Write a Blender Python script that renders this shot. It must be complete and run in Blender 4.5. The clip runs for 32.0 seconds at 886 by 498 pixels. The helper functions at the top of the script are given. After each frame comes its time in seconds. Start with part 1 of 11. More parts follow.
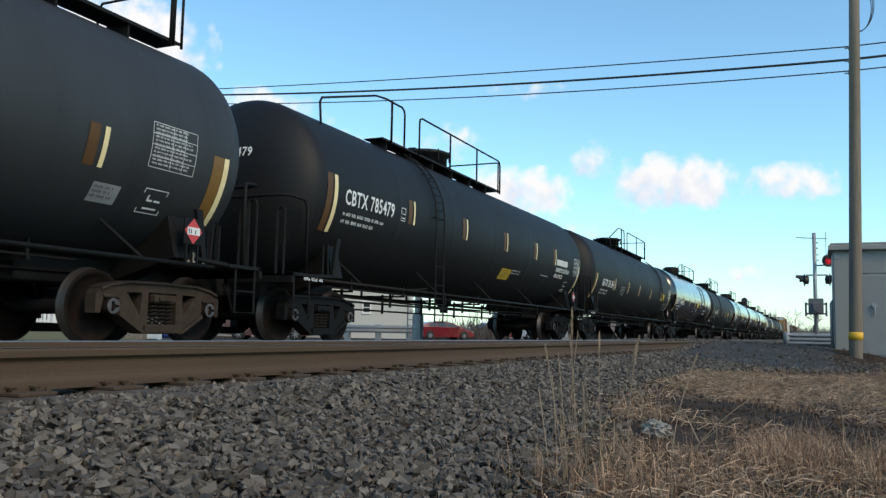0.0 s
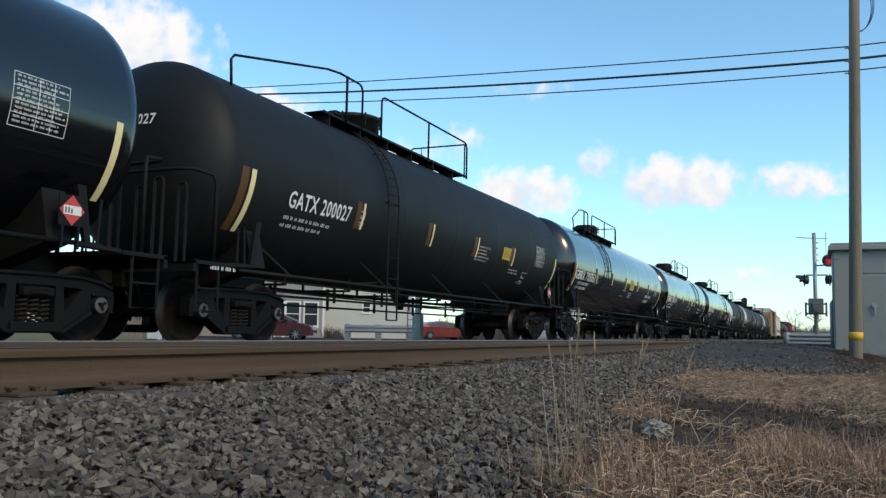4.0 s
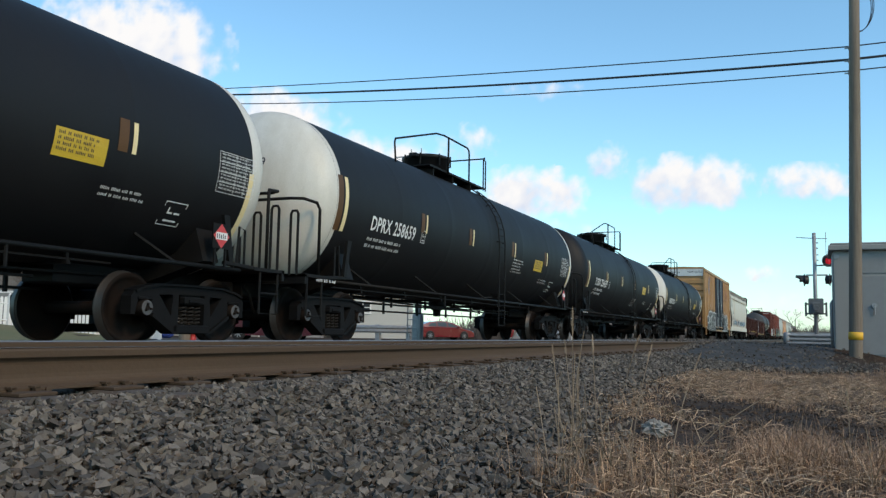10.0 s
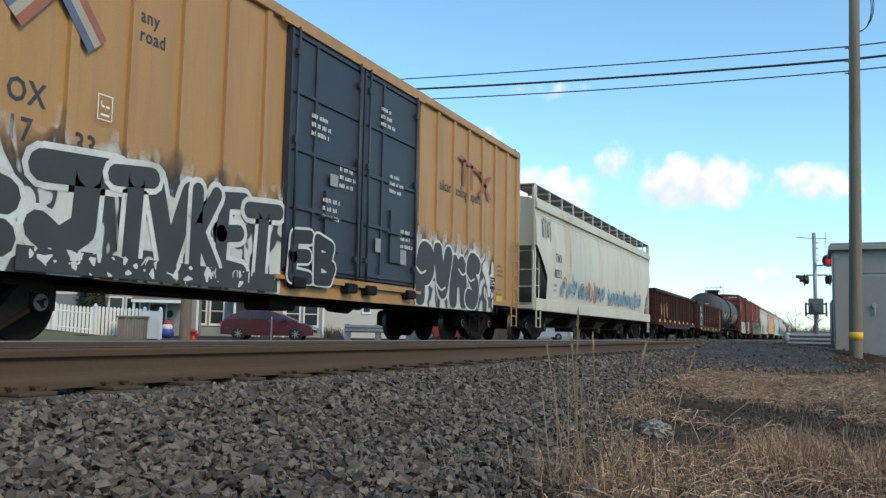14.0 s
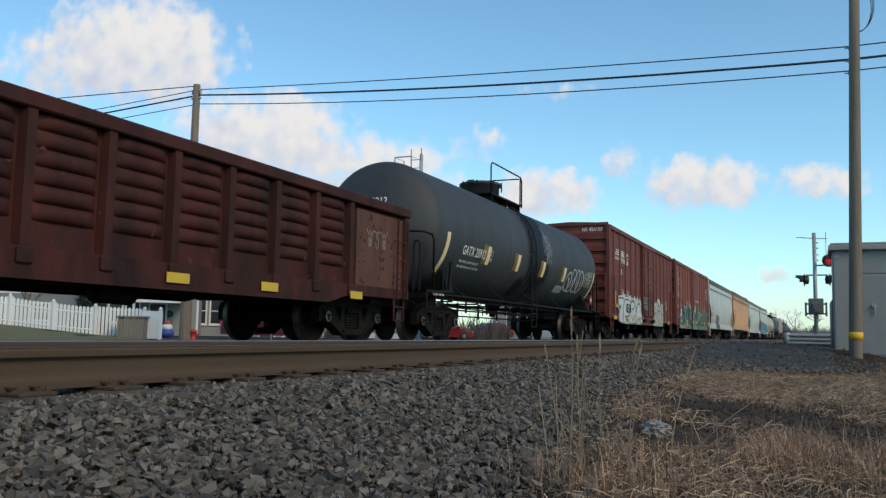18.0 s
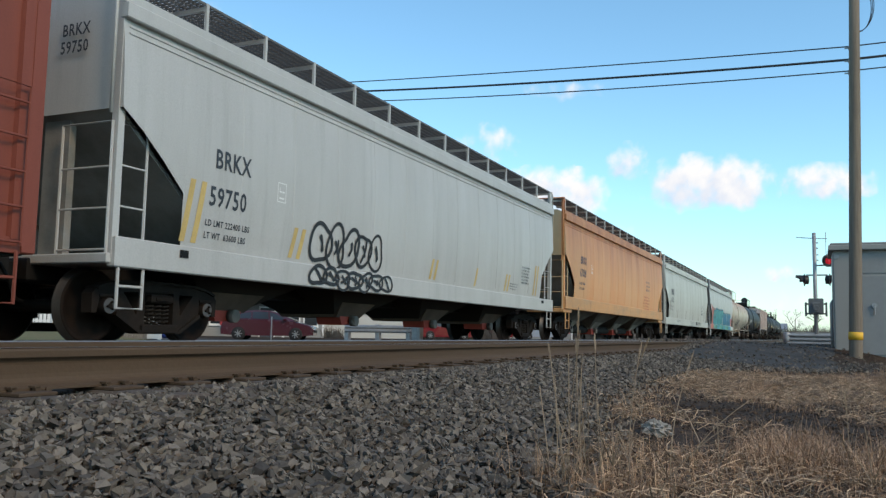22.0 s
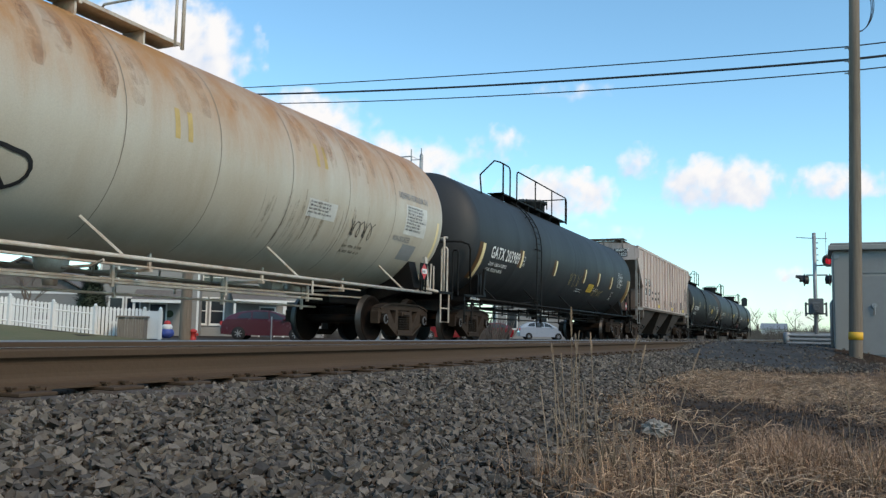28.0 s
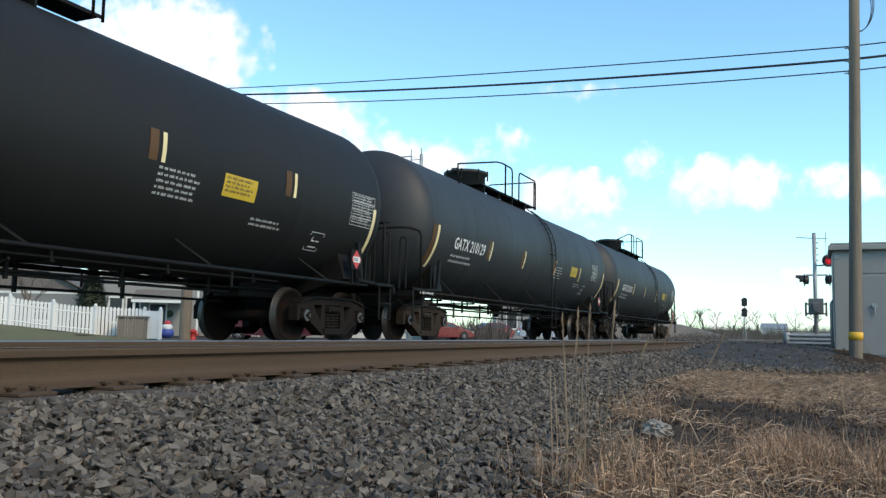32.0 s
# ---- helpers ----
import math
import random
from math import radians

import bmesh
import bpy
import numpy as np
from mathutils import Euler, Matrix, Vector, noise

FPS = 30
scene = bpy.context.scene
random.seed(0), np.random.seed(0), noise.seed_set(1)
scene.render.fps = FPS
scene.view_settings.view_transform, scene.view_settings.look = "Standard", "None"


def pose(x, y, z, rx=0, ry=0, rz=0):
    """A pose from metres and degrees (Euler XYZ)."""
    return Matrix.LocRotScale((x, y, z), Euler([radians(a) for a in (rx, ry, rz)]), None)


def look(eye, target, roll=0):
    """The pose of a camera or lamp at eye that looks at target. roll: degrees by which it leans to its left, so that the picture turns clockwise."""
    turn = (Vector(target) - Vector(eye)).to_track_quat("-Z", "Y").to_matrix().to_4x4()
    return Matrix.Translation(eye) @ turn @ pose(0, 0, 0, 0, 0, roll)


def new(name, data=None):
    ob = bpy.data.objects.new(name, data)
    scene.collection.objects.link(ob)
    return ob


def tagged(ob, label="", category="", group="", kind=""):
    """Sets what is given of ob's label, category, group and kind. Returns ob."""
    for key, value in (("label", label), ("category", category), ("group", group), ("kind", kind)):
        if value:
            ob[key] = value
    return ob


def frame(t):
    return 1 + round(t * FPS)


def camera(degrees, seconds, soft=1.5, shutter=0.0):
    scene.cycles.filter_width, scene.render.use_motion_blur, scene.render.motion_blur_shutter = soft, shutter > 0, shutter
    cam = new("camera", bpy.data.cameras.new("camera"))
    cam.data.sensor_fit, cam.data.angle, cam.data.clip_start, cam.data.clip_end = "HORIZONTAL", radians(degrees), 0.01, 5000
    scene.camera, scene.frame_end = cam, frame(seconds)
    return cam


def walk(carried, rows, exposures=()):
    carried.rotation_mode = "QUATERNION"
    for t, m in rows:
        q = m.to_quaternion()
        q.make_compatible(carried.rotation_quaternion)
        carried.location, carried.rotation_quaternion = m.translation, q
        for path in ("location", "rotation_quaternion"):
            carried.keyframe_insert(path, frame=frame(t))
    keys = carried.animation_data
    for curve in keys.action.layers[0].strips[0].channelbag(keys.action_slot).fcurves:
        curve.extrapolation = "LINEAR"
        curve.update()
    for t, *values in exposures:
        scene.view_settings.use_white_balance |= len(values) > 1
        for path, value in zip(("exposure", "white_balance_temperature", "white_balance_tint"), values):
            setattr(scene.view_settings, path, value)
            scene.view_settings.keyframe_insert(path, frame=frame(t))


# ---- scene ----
# ---- camera ----
YAW, TILT, LEAN = radians(24.18), radians(5.70), 1.06
EYE = (0.0, 0.0, 0.205)
AIM = (EYE[0] + math.cos(YAW) * math.cos(TILT), EYE[1] + math.sin(YAW) * math.cos(TILT), EYE[2] + math.sin(TILT))
cam = camera(55.65, 32.0, soft=1.35)
walk(cam, [(0.0, look(EYE, AIM, LEAN)), (32.0, look(EYE, AIM, LEAN))],
     exposures=[(0.0, 0.60), (9.0, 0.56), (13.0, 0.67), (14.0, 0.70), (16.0, 0.48), (17.0, 0.26), (18.0, 0.33), (20.0, 0.66), (21.0, 0.70), (22.2, 0.60), (24.0, 0.55), (28.0, 0.57), (30.0, 0.70), (31.0, 0.70), (32.0, 0.86)])

# ---- world and sun ----
SUN_DIR = Vector((-0.32, -0.74, 0.58)).normalized()
world = bpy.data.worlds.new("sky")
scene.world = world
world.use_nodes = True
wn = world.node_tree.nodes
sky = wn.new("ShaderNodeTexSky")
sky.sky_type = "NISHITA"
sky.sun_disc = False
sky.sun_elevation = math.asin(SUN_DIR.z)
sky.sun_rotation = math.atan2(SUN_DIR.x, SUN_DIR.y)
sky.altitude = 100
sky.air_density = 1.0
sky.dust_density = 0.6
sky.ozone_density = 1.6
wn["Background"].inputs["Strength"].default_value = 0.15
clear = wn.new("ShaderNodeMix")
clear.data_type, clear.blend_type = "RGBA", "MULTIPLY"
clear.inputs["Factor"].default_value = 1.0
clear.inputs["B"].default_value = (0.75, 1.0, 1.0, 1)
world.node_tree.links.new(sky.outputs[0], clear.inputs["A"])
world.node_tree.links.new(clear.outputs["Result"], wn["Background"].inputs["Color"])
sun_data = bpy.data.lights.new("sun", "SUN")
sun_data.energy = 1.25
sun_data.angle = radians(14.0)
sun_data.color = (1.0, 0.72, 0.44)
sun = new("sun", sun_data)
sun.matrix_world = look(SUN_DIR * 60, (0, 0, 0))

# ---- mesh builder ----


class Build:
    """Collects vertices and faces for one mesh."""

    def __init__(self):
        self.v, self.f, self.sm = [], [], []

    def add(self, verts, faces, smooth=False):
        n = len(self.v)
        self.v.extend(tuple(p) for p in verts)
        self.f.extend(tuple(i + n for i in q) for q in faces)
        self.sm.extend([smooth] * len(faces))
        return self

    def box(self, x0, x1, y0, y1, z0, z1):
        return self.add([(x0, y0, z0), (x1, y0, z0), (x1, y1, z0), (x0, y1, z0), (x0, y0, z1), (x1, y0, z1), (x1, y1, z1), (x0, y1, z1)],
                        [(0, 3, 2, 1), (4, 5, 6, 7), (0, 1, 5, 4), (1, 2, 6, 5), (2, 3, 7, 6), (3, 0, 4, 7)])

    def bevel_box(self, x0, x1, y0, y1, z0, z1, b=0.01):
        rings = []
        for z, i in ((z0, b), (z0 + b, 0), (z1 - b, 0), (z1, b)):
            rings.append([(x0 + i, y0 + i, z), (x1 - i, y0 + i, z), (x1 - i, y1 - i, z), (x0 + i, y1 - i, z)])
        faces = [(3, 2, 1, 0), (12, 13, 14, 15)]
        for r in range(3):
            for k in range(4):
                a, c = r * 4 + k, r * 4 + (k + 1) % 4
                faces.append((a, c, c + 4, a + 4))
        return self.add([p for r in rings for p in r], faces)

    def tube(self, path, r=0.02, n=6, caps=True):
        """A round bar along a list of points."""
        pts = [Vector(p) for p in path]
        rings, last = [], None
        for i, p in enumerate(pts):
            d = (pts[min(i + 1, len(pts) - 1)] - pts[max(i - 1, 0)]).normalized()
            a = Vector((0, 0, 1)) if abs(d.z) < 0.9 else Vector((1, 0, 0))
            if last is not None:
                a = last
            u = (a - d * a.dot(d)).normalized()
            last = u
            w = d.cross(u)
            rings.append([p + (u * math.cos(2 * math.pi * k / n) + w * math.sin(2 * math.pi * k / n)) * r for k in range(n)])
        faces = []
        for i in range(len(rings) - 1):
            for k in range(n):
                a, c = i * n + k, i * n + (k + 1) % n
                faces.append((a, c, c + n, a + n))
        if caps:
            faces.append(tuple(range(n))[::-1])
            faces.append(tuple((len(rings) - 1) * n + k for k in range(n)))
        return self.add([p for r in rings for p in r], faces, smooth=n > 6)

    def turned(self, profile, axis="x", centre=(0, 0, 0), n=32, smooth=True, caps=True):
        """A shape turned about an axis: profile of (along, radius)."""
        cx, cy, cz = centre
        verts, faces = [], []
        for a, r in profile:
            for k in range(n):
                c, s = math.cos(2 * math.pi * k / n) * r, math.sin(2 * math.pi * k / n) * r
                verts.append({"x": (cx + a, cy + c, cz + s), "y": (cx + s, cy + a, cz + c), "z": (cx + c, cy + s, cz + a)}[axis])
        for i in range(len(profile) - 1):
            for k in range(n):
                p, q = i * n + k, i * n + (k + 1) % n
                faces.append((p, q, q + n, p + n))
        self.add(verts, faces, smooth)
        if caps:
            m = len(self.v) - len(verts)
            self.f.append(tuple(m + k for k in range(n))[::-1])
            self.f.append(tuple(m + (len(profile) - 1) * n + k for k in range(n)))
            self.sm += [False, False]
        return self

    def plate(self, outline, along, width):
        """A polygon in the plane across an axis, drawn out: along x: outline of (y, z); along y: (x, z)."""
        n = len(outline)
        a0, a1 = width
        if along == "x":
            verts = [(a0, p, q) for p, q in outline] + [(a1, p, q) for p, q in outline]
        elif along == "y":
            verts = [(p, a0, q) for p, q in outline] + [(p, a1, q) for p, q in outline]
        else:
            verts = [(p, q, a0) for p, q in outline] + [(p, q, a1) for p, q in outline]
        faces = [tuple(range(n)), tuple(range(2 * n - 1, n - 1, -1))]
        for k in range(n):
            faces.append((k, (k + 1) % n, (k + 1) % n + n, k + n))
        return self.add(verts, faces)

    def mesh(self, name):
        me = bpy.data.meshes.new(name)
        me.from_pydata(self.v, [], self.f)
        me.polygons.foreach_set("use_smooth", self.sm)
        bm = bmesh.new()
        bm.from_mesh(me)
        bmesh.ops.recalc_face_normals(bm, faces=bm.faces)
        bm.to_mesh(me)
        bm.free()
        return me


def part(name, shape, material, parent, label="", at=None):
    """One mesh object under a thing or part."""
    me = shape.mesh(name) if isinstance(shape, Build) else shape
    if material is not None and not me.materials:
        me.materials.append(material)
    ob = new(name, me)
    ob.parent = parent
    if at is not None:
        ob.matrix_basis = at
    if label:
        tagged(ob, label)
    return ob


def thing(name, at, label, category, group="", kind=""):
    """An empty at a thing's base, to carry its parts."""
    ob = new(name)
    ob.empty_display_size = 0.2
    ob.matrix_basis = at
    return tagged(ob, label, category, group, kind)


def solid(name, shape, material, label, category, group="", kind="", at=None):
    """A thing of one mesh."""
    ob = part(name, shape, material, None, "", at)
    return tagged(ob, label, category, group, kind)


# ---- materials ----


def surface(name, colour, rough=0.6, metal=0.0, second=None, amount=0.35, scale=3.0, stretch=(1, 1, 1), bump=0.15, grain=60.0, coat=0.0, third=None, streak=None, vary=0.0, spec=0.5, crown=None, most=0.8):
    """A worn surface: two scales of colour change, fine relief, optional rust or soot streaks."""
    m = bpy.data.materials.new(name)
    m.use_nodes = True
    nt = m.node_tree
    nodes, link = nt.nodes, nt.links.new
    bsdf = nodes["Principled BSDF"]
    tc = nodes.new("ShaderNodeTexCoord")
    mp = nodes.new("ShaderNodeMapping")
    mp.inputs["Scale"].default_value = stretch
    link(tc.outputs["Object"], mp.inputs["Vector"])
    big = nodes.new("ShaderNodeTexNoise")
    big.inputs["Scale"].default_value = scale
    big.inputs["Detail"].default_value = 6
    big.inputs["Roughness"].default_value = 0.65
    link(mp.outputs[0], big.inputs["Vector"])
    fine = nodes.new("ShaderNodeTexNoise")
    fine.inputs["Scale"].default_value = grain
    fine.inputs["Detail"].default_value = 3
    link(tc.outputs["Object"], fine.inputs["Vector"])
    ramp = nodes.new("ShaderNodeMapRange")
    ramp.inputs["From Min"].default_value = 0.40
    ramp.inputs["From Max"].default_value = 0.68
    ramp.inputs["To Max"].default_value = amount
    link(big.outputs["Fac"], ramp.inputs["Value"])
    second = second or tuple(c * 0.55 for c in colour)
    mix = nodes.new("ShaderNodeMix")
    mix.data_type = "RGBA"
    mix.inputs["A"].default_value = (*colour, 1)
    mix.inputs["B"].default_value = (*second, 1)
    link(ramp.outputs[0], mix.inputs["Factor"])
    out = mix.outputs["Result"]
    if third:
        n3 = nodes.new("ShaderNodeTexNoise")
        n3.inputs["Scale"].default_value = scale * 3.7
        n3.inputs["Detail"].default_value = 8
        n3.inputs["Roughness"].default_value = 0.7
        mp3 = nodes.new("ShaderNodeMapping")
        mp3.inputs["Location"].default_value = (7.1, 3.3, 1.9)
        mp3.inputs["Scale"].default_value = streak or stretch
        link(tc.outputs["Object"], mp3.inputs["Vector"])
        link(mp3.outputs[0], n3.inputs["Vector"])
        r3 = nodes.new("ShaderNodeMapRange")
        r3.inputs["From Min"].default_value = 0.52
        r3.inputs["From Max"].default_value = 0.72
        r3.inputs["To Max"].default_value = most
        link(n3.outputs["Fac"], r3.inputs["Value"])
        mix3 = nodes.new("ShaderNodeMix")
        mix3.data_type = "RGBA"
        share = r3.outputs[0]
        if crown:
            # stains that start at one height and fade towards another
            sep = nodes.new("ShaderNodeSeparateXYZ")
            link(tc.outputs["Object"], sep.inputs[0])
            wob = nodes.new("ShaderNodeMath")
            wob.operation = "MULTIPLY_ADD"
            wob.inputs[1].default_value = 1.6
            link(n3.outputs["Fac"], wob.inputs[0])
            link(sep.outputs["Z"], wob.inputs[2])
            rc = nodes.new("ShaderNodeMapRange")
            rc.inputs["From Min"].default_value = crown[1] + 0.8
            rc.inputs["From Max"].default_value = crown[0] + 0.8
            link(wob.outputs[0], rc.inputs["Value"])
            both = nodes.new("ShaderNodeMath")
            both.operation = "MULTIPLY"
            link(rc.outputs[0], both.inputs[0])
            link(n3.outputs["Fac"], both.inputs[1])
            both2 = nodes.new("ShaderNodeMath")
            both2.operation = "MULTIPLY"
            both2.use_clamp = True
            both2.inputs[1].default_value = 2.0 * most
            link(both.outputs[0], both2.inputs[0])
            share = both2.outputs[0]
        link(share, mix3.inputs["Factor"])
        link(out, mix3.inputs["A"])
        mix3.inputs["B"].default_value = (*third, 1)
        out = mix3.outputs["Result"]
    hsv = nodes.new("ShaderNodeHueSaturation")
    link(out, hsv.inputs["Color"])
    val = nodes.new("ShaderNodeMapRange")
    val.inputs["To Min"].default_value = 0.85
    val.inputs["To Max"].default_value = 1.15
    link(fine.outputs["Fac"], val.inputs["Value"])
    if vary:
        info = nodes.new("ShaderNodeObjectInfo")
        vr = nodes.new("ShaderNodeMapRange")
        vr.inputs["To Min"].default_value = 1 - vary
        vr.inputs["To Max"].default_value = 1 + vary
        link(info.outputs["Random"], vr.inputs["Value"])
        mul = nodes.new("ShaderNodeMath")
        mul.operation = "MULTIPLY"
        link(val.outputs[0], mul.inputs[0])
        link(vr.outputs[0], mul.inputs[1])
        link(mul.outputs[0], hsv.inputs["Value"])
    else:
        link(val.outputs[0], hsv.inputs["Value"])
    link(hsv.outputs[0], bsdf.inputs["Base Color"])
    rr = nodes.new("ShaderNodeMapRange")
    rr.inputs["To Min"].default_value = max(0.02, rough - 0.12)
    rr.inputs["To Max"].default_value = min(1.0, rough + 0.12)
    link(big.outputs["Fac"], rr.inputs["Value"])
    link(rr.outputs[0], bsdf.inputs["Roughness"])
    bsdf.inputs["Metallic"].default_value = metal
    bsdf.inputs["Coat Weight"].default_value = coat
    bsdf.inputs["Coat Roughness"].default_value = 0.08
    bsdf.inputs["Specular IOR Level"].default_value = spec
    if bump:
        bp = nodes.new("ShaderNodeBump")
        bp.inputs["Strength"].default_value = bump
        bp.inputs["Distance"].default_value = 0.01
        link(fine.outputs["Fac"], bp.inputs["Height"])
        link(bp.outputs[0], bsdf.inputs["Normal"])
    return m


def island_material(name, dark, light, rough=0.85, bump=0.4, grain=45.0):
    """Pieces joined in one mesh, each with its own shade."""
    m = bpy.data.materials.new(name)
    m.use_nodes = True
    nodes, link = m.node_tree.nodes, m.node_tree.links.new
    geo = nodes.new("ShaderNodeNewGeometry")
    info = nodes.new("ShaderNodeObjectInfo")
    add = nodes.new("ShaderNodeMath")
    add.operation = "ADD"
    link(geo.outputs["Random Per Island"], add.inputs[0])
    link(info.outputs["Random"], add.inputs[1])
    frac = nodes.new("ShaderNodeMath")
    frac.operation = "FRACT"
    link(add.outputs[0], frac.inputs[0])
    ramp = nodes.new("ShaderNodeValToRGB")
    ramp.color_ramp.elements[0].color = (*dark, 1)
    ramp.color_ramp.elements[1].color = (*light, 1)
    mid = ramp.color_ramp.elements.new(0.55)
    mid.color = (*[(a * 0.55 + b * 0.45) for a, b in zip(dark, light)], 1)
    link(frac.outputs[0], ramp.inputs[0])
    tc = nodes.new("ShaderNodeTexCoord")
    ns = nodes.new("ShaderNodeTexNoise")
    ns.inputs["Scale"].default_value = grain
    ns.inputs["Detail"].default_value = 5
    link(tc.outputs["Object"], ns.inputs["Vector"])
    mr = nodes.new("ShaderNodeMapRange")
    mr.inputs["To Min"].default_value = 0.65
    mr.inputs["To Max"].default_value = 1.35
    link(ns.outputs["Fac"], mr.inputs["Value"])
    hsv = nodes.new("ShaderNodeHueSaturation")
    link(ramp.outputs[0], hsv.inputs["Color"])
    link(mr.outputs[0], hsv.inputs["Value"])
    bsdf = nodes["Principled BSDF"]
    link(hsv.outputs[0], bsdf.inputs["Base Color"])
    bsdf.inputs["Roughness"].default_value = rough
    bp = nodes.new("ShaderNodeBump")
    bp.inputs["Strength"].default_value = bump
    bp.inputs["Distance"].default_value = 0.01
    link(ns.outputs["Fac"], bp.inputs["Height"])
    link(bp.outputs[0], bsdf.inputs["Normal"])
    return m


def spray(name, colour, cover=0.75, scale=3.0, second=None, thick=1.0):
    """Thin sprayed paint: it covers unevenly and lets the ground show through."""
    m = surface(name, colour, 0.6, second=second, amount=0.7, scale=2.2, bump=0)
    nodes, link = m.node_tree.nodes, m.node_tree.links.new
    bsdf = nodes["Principled BSDF"]
    tc = nodes.new("ShaderNodeTexCoord")
    ns = nodes.new("ShaderNodeTexNoise")
    ns.inputs["Scale"].default_value = scale
    ns.inputs["Detail"].default_value = 9
    ns.inputs["Roughness"].default_value = 0.75
    link(tc.outputs["Object"], ns.inputs["Vector"])
    mr = nodes.new("ShaderNodeMapRange")
    mr.inputs["From Min"].default_value = 0.62 - 0.45 * cover
    mr.inputs["From Max"].default_value = 0.84 - 0.45 * cover
    mr.inputs["To Max"].default_value = thick
    link(ns.outputs["Fac"], mr.inputs["Value"])
    link(mr.outputs[0], bsdf.inputs["Alpha"])
    return m


def mural(name, stops, top, fade=0.5, scale=1.1, warp=1.3, cover=1.0, seed=0.0):
    """Sprayed wall painting: swirling fields of colour with hard and soft borders, running out upwards at an uneven line."""
    m = bpy.data.materials.new(name)
    m.use_nodes = True
    nodes, link = m.node_tree.nodes, m.node_tree.links.new
    bsdf = nodes["Principled BSDF"]
    bsdf.inputs["Roughness"].default_value = 0.55
    tc = nodes.new("ShaderNodeTexCoord")
    mp = nodes.new("ShaderNodeMapping")
    mp.inputs["Location"].default_value = (seed, 0, seed * 0.37)
    mp.inputs["Scale"].default_value = (1.25, 0.0, 0.72)
    link(tc.outputs["Object"], mp.inputs["Vector"])
    n1 = nodes.new("ShaderNodeTexNoise")
    n1.inputs["Scale"].default_value = scale
    n1.inputs["Detail"].default_value = 1.5
    link(mp.outputs[0], n1.inputs["Vector"])
    ws = nodes.new("ShaderNodeVectorMath")
    ws.operation = "MULTIPLY_ADD"
    ws.inputs[1].default_value = (warp, warp, warp)
    link(n1.outputs["Color"], ws.inputs[0])
    link(mp.outputs[0], ws.inputs[2])
    n2 = nodes.new("ShaderNodeTexNoise")
    n2.inputs["Scale"].default_value = scale * 1.9
    n2.inputs["Detail"].default_value = 1.0
    link(ws.outputs[0], n2.inputs["Vector"])
    ramp = nodes.new("ShaderNodeValToRGB")
    el = ramp.color_ramp.elements
    el[0].position, el[0].color = stops[0][0], (*stops[0][1], 1)
    el[1].position, el[1].color = stops[-1][0], (*stops[-1][1], 1)
    for p, c in stops[1:-1]:
        e = el.new(p)
        e.color = (*c, 1)
    link(n2.outputs["Fac"], ramp.inputs[0])
    link(ramp.outputs[0], bsdf.inputs["Base Color"])
    n3 = nodes.new("ShaderNodeTexNoise")
    n3.inputs["Scale"].default_value = 1.7
    n3.inputs["Detail"].default_value = 4
    n3.inputs["Roughness"].default_value = 0.6
    link(mp.outputs[0], n3.inputs["Vector"])
    sep = nodes.new("ShaderNodeSeparateXYZ")
    link(tc.outputs["Object"], sep.inputs[0])
    ma = nodes.new("ShaderNodeMath")
    ma.operation = "MULTIPLY_ADD"
    ma.inputs[1].default_value = 1.5
    link(n3.outputs["Fac"], ma.inputs[0])
    link(sep.outputs["Z"], ma.inputs[2])
    mr = nodes.new("ShaderNodeMapRange")
    mr.inputs["From Min"].default_value = top + 0.75 + fade * 0.5
    mr.inputs["From Max"].default_value = top + 0.75 - fade * 0.5
    mr.inputs["To Max"].default_value = cover
    link(ma.outputs[0], mr.inputs["Value"])
    link(mr.outputs[0], bsdf.inputs["Alpha"])
    return m


def glow(name, colour, strength):
    m = bpy.data.materials.new(name)
    m.use_nodes = True
    b = m.node_tree.nodes["Principled BSDF"]
    b.inputs["Base Color"].default_value = (*colour, 1)
    b.inputs["Emission Color"].default_value = (*colour, 1)
    b.inputs["Emission Strength"].default_value = strength
    return m


BLACK = surface("black_tank_paint", (0.0072, 0.0068, 0.0078), 0.58, second=(0.013, 0.012, 0.012), amount=0.5, scale=0.8, stretch=(1, 1, 0.35), bump=0.05, grain=25, vary=0.12, spec=0.27)
GLOSS = surface("glossy_black_paint", (0.003, 0.0032, 0.005), 0.20, second=(0.006, 0.0065, 0.009), amount=0.4, scale=0.7, bump=0.015, grain=18, coat=0.6, spec=0.45)
GREYTANK = surface("faded_grey_black_paint", (0.040, 0.041, 0.043), 0.65, second=(0.028, 0.030, 0.033), amount=0.7, scale=0.7, stretch=(1.6, 1, 0.3), bump=0.06, third=(0.022, 0.022, 0.024), streak=(0.5, 0.3, 0.08))
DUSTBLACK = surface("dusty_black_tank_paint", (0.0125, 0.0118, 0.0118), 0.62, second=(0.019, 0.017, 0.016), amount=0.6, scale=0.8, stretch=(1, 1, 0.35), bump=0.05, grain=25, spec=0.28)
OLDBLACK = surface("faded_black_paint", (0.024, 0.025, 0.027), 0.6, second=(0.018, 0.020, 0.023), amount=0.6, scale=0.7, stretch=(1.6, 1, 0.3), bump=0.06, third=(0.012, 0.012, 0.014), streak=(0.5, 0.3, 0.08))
STEEL = surface("black_underframe_steel", (0.006, 0.0055, 0.0052), 0.65, second=(0.014, 0.011, 0.009), amount=0.5, scale=5, bump=0.1, spec=0.2)
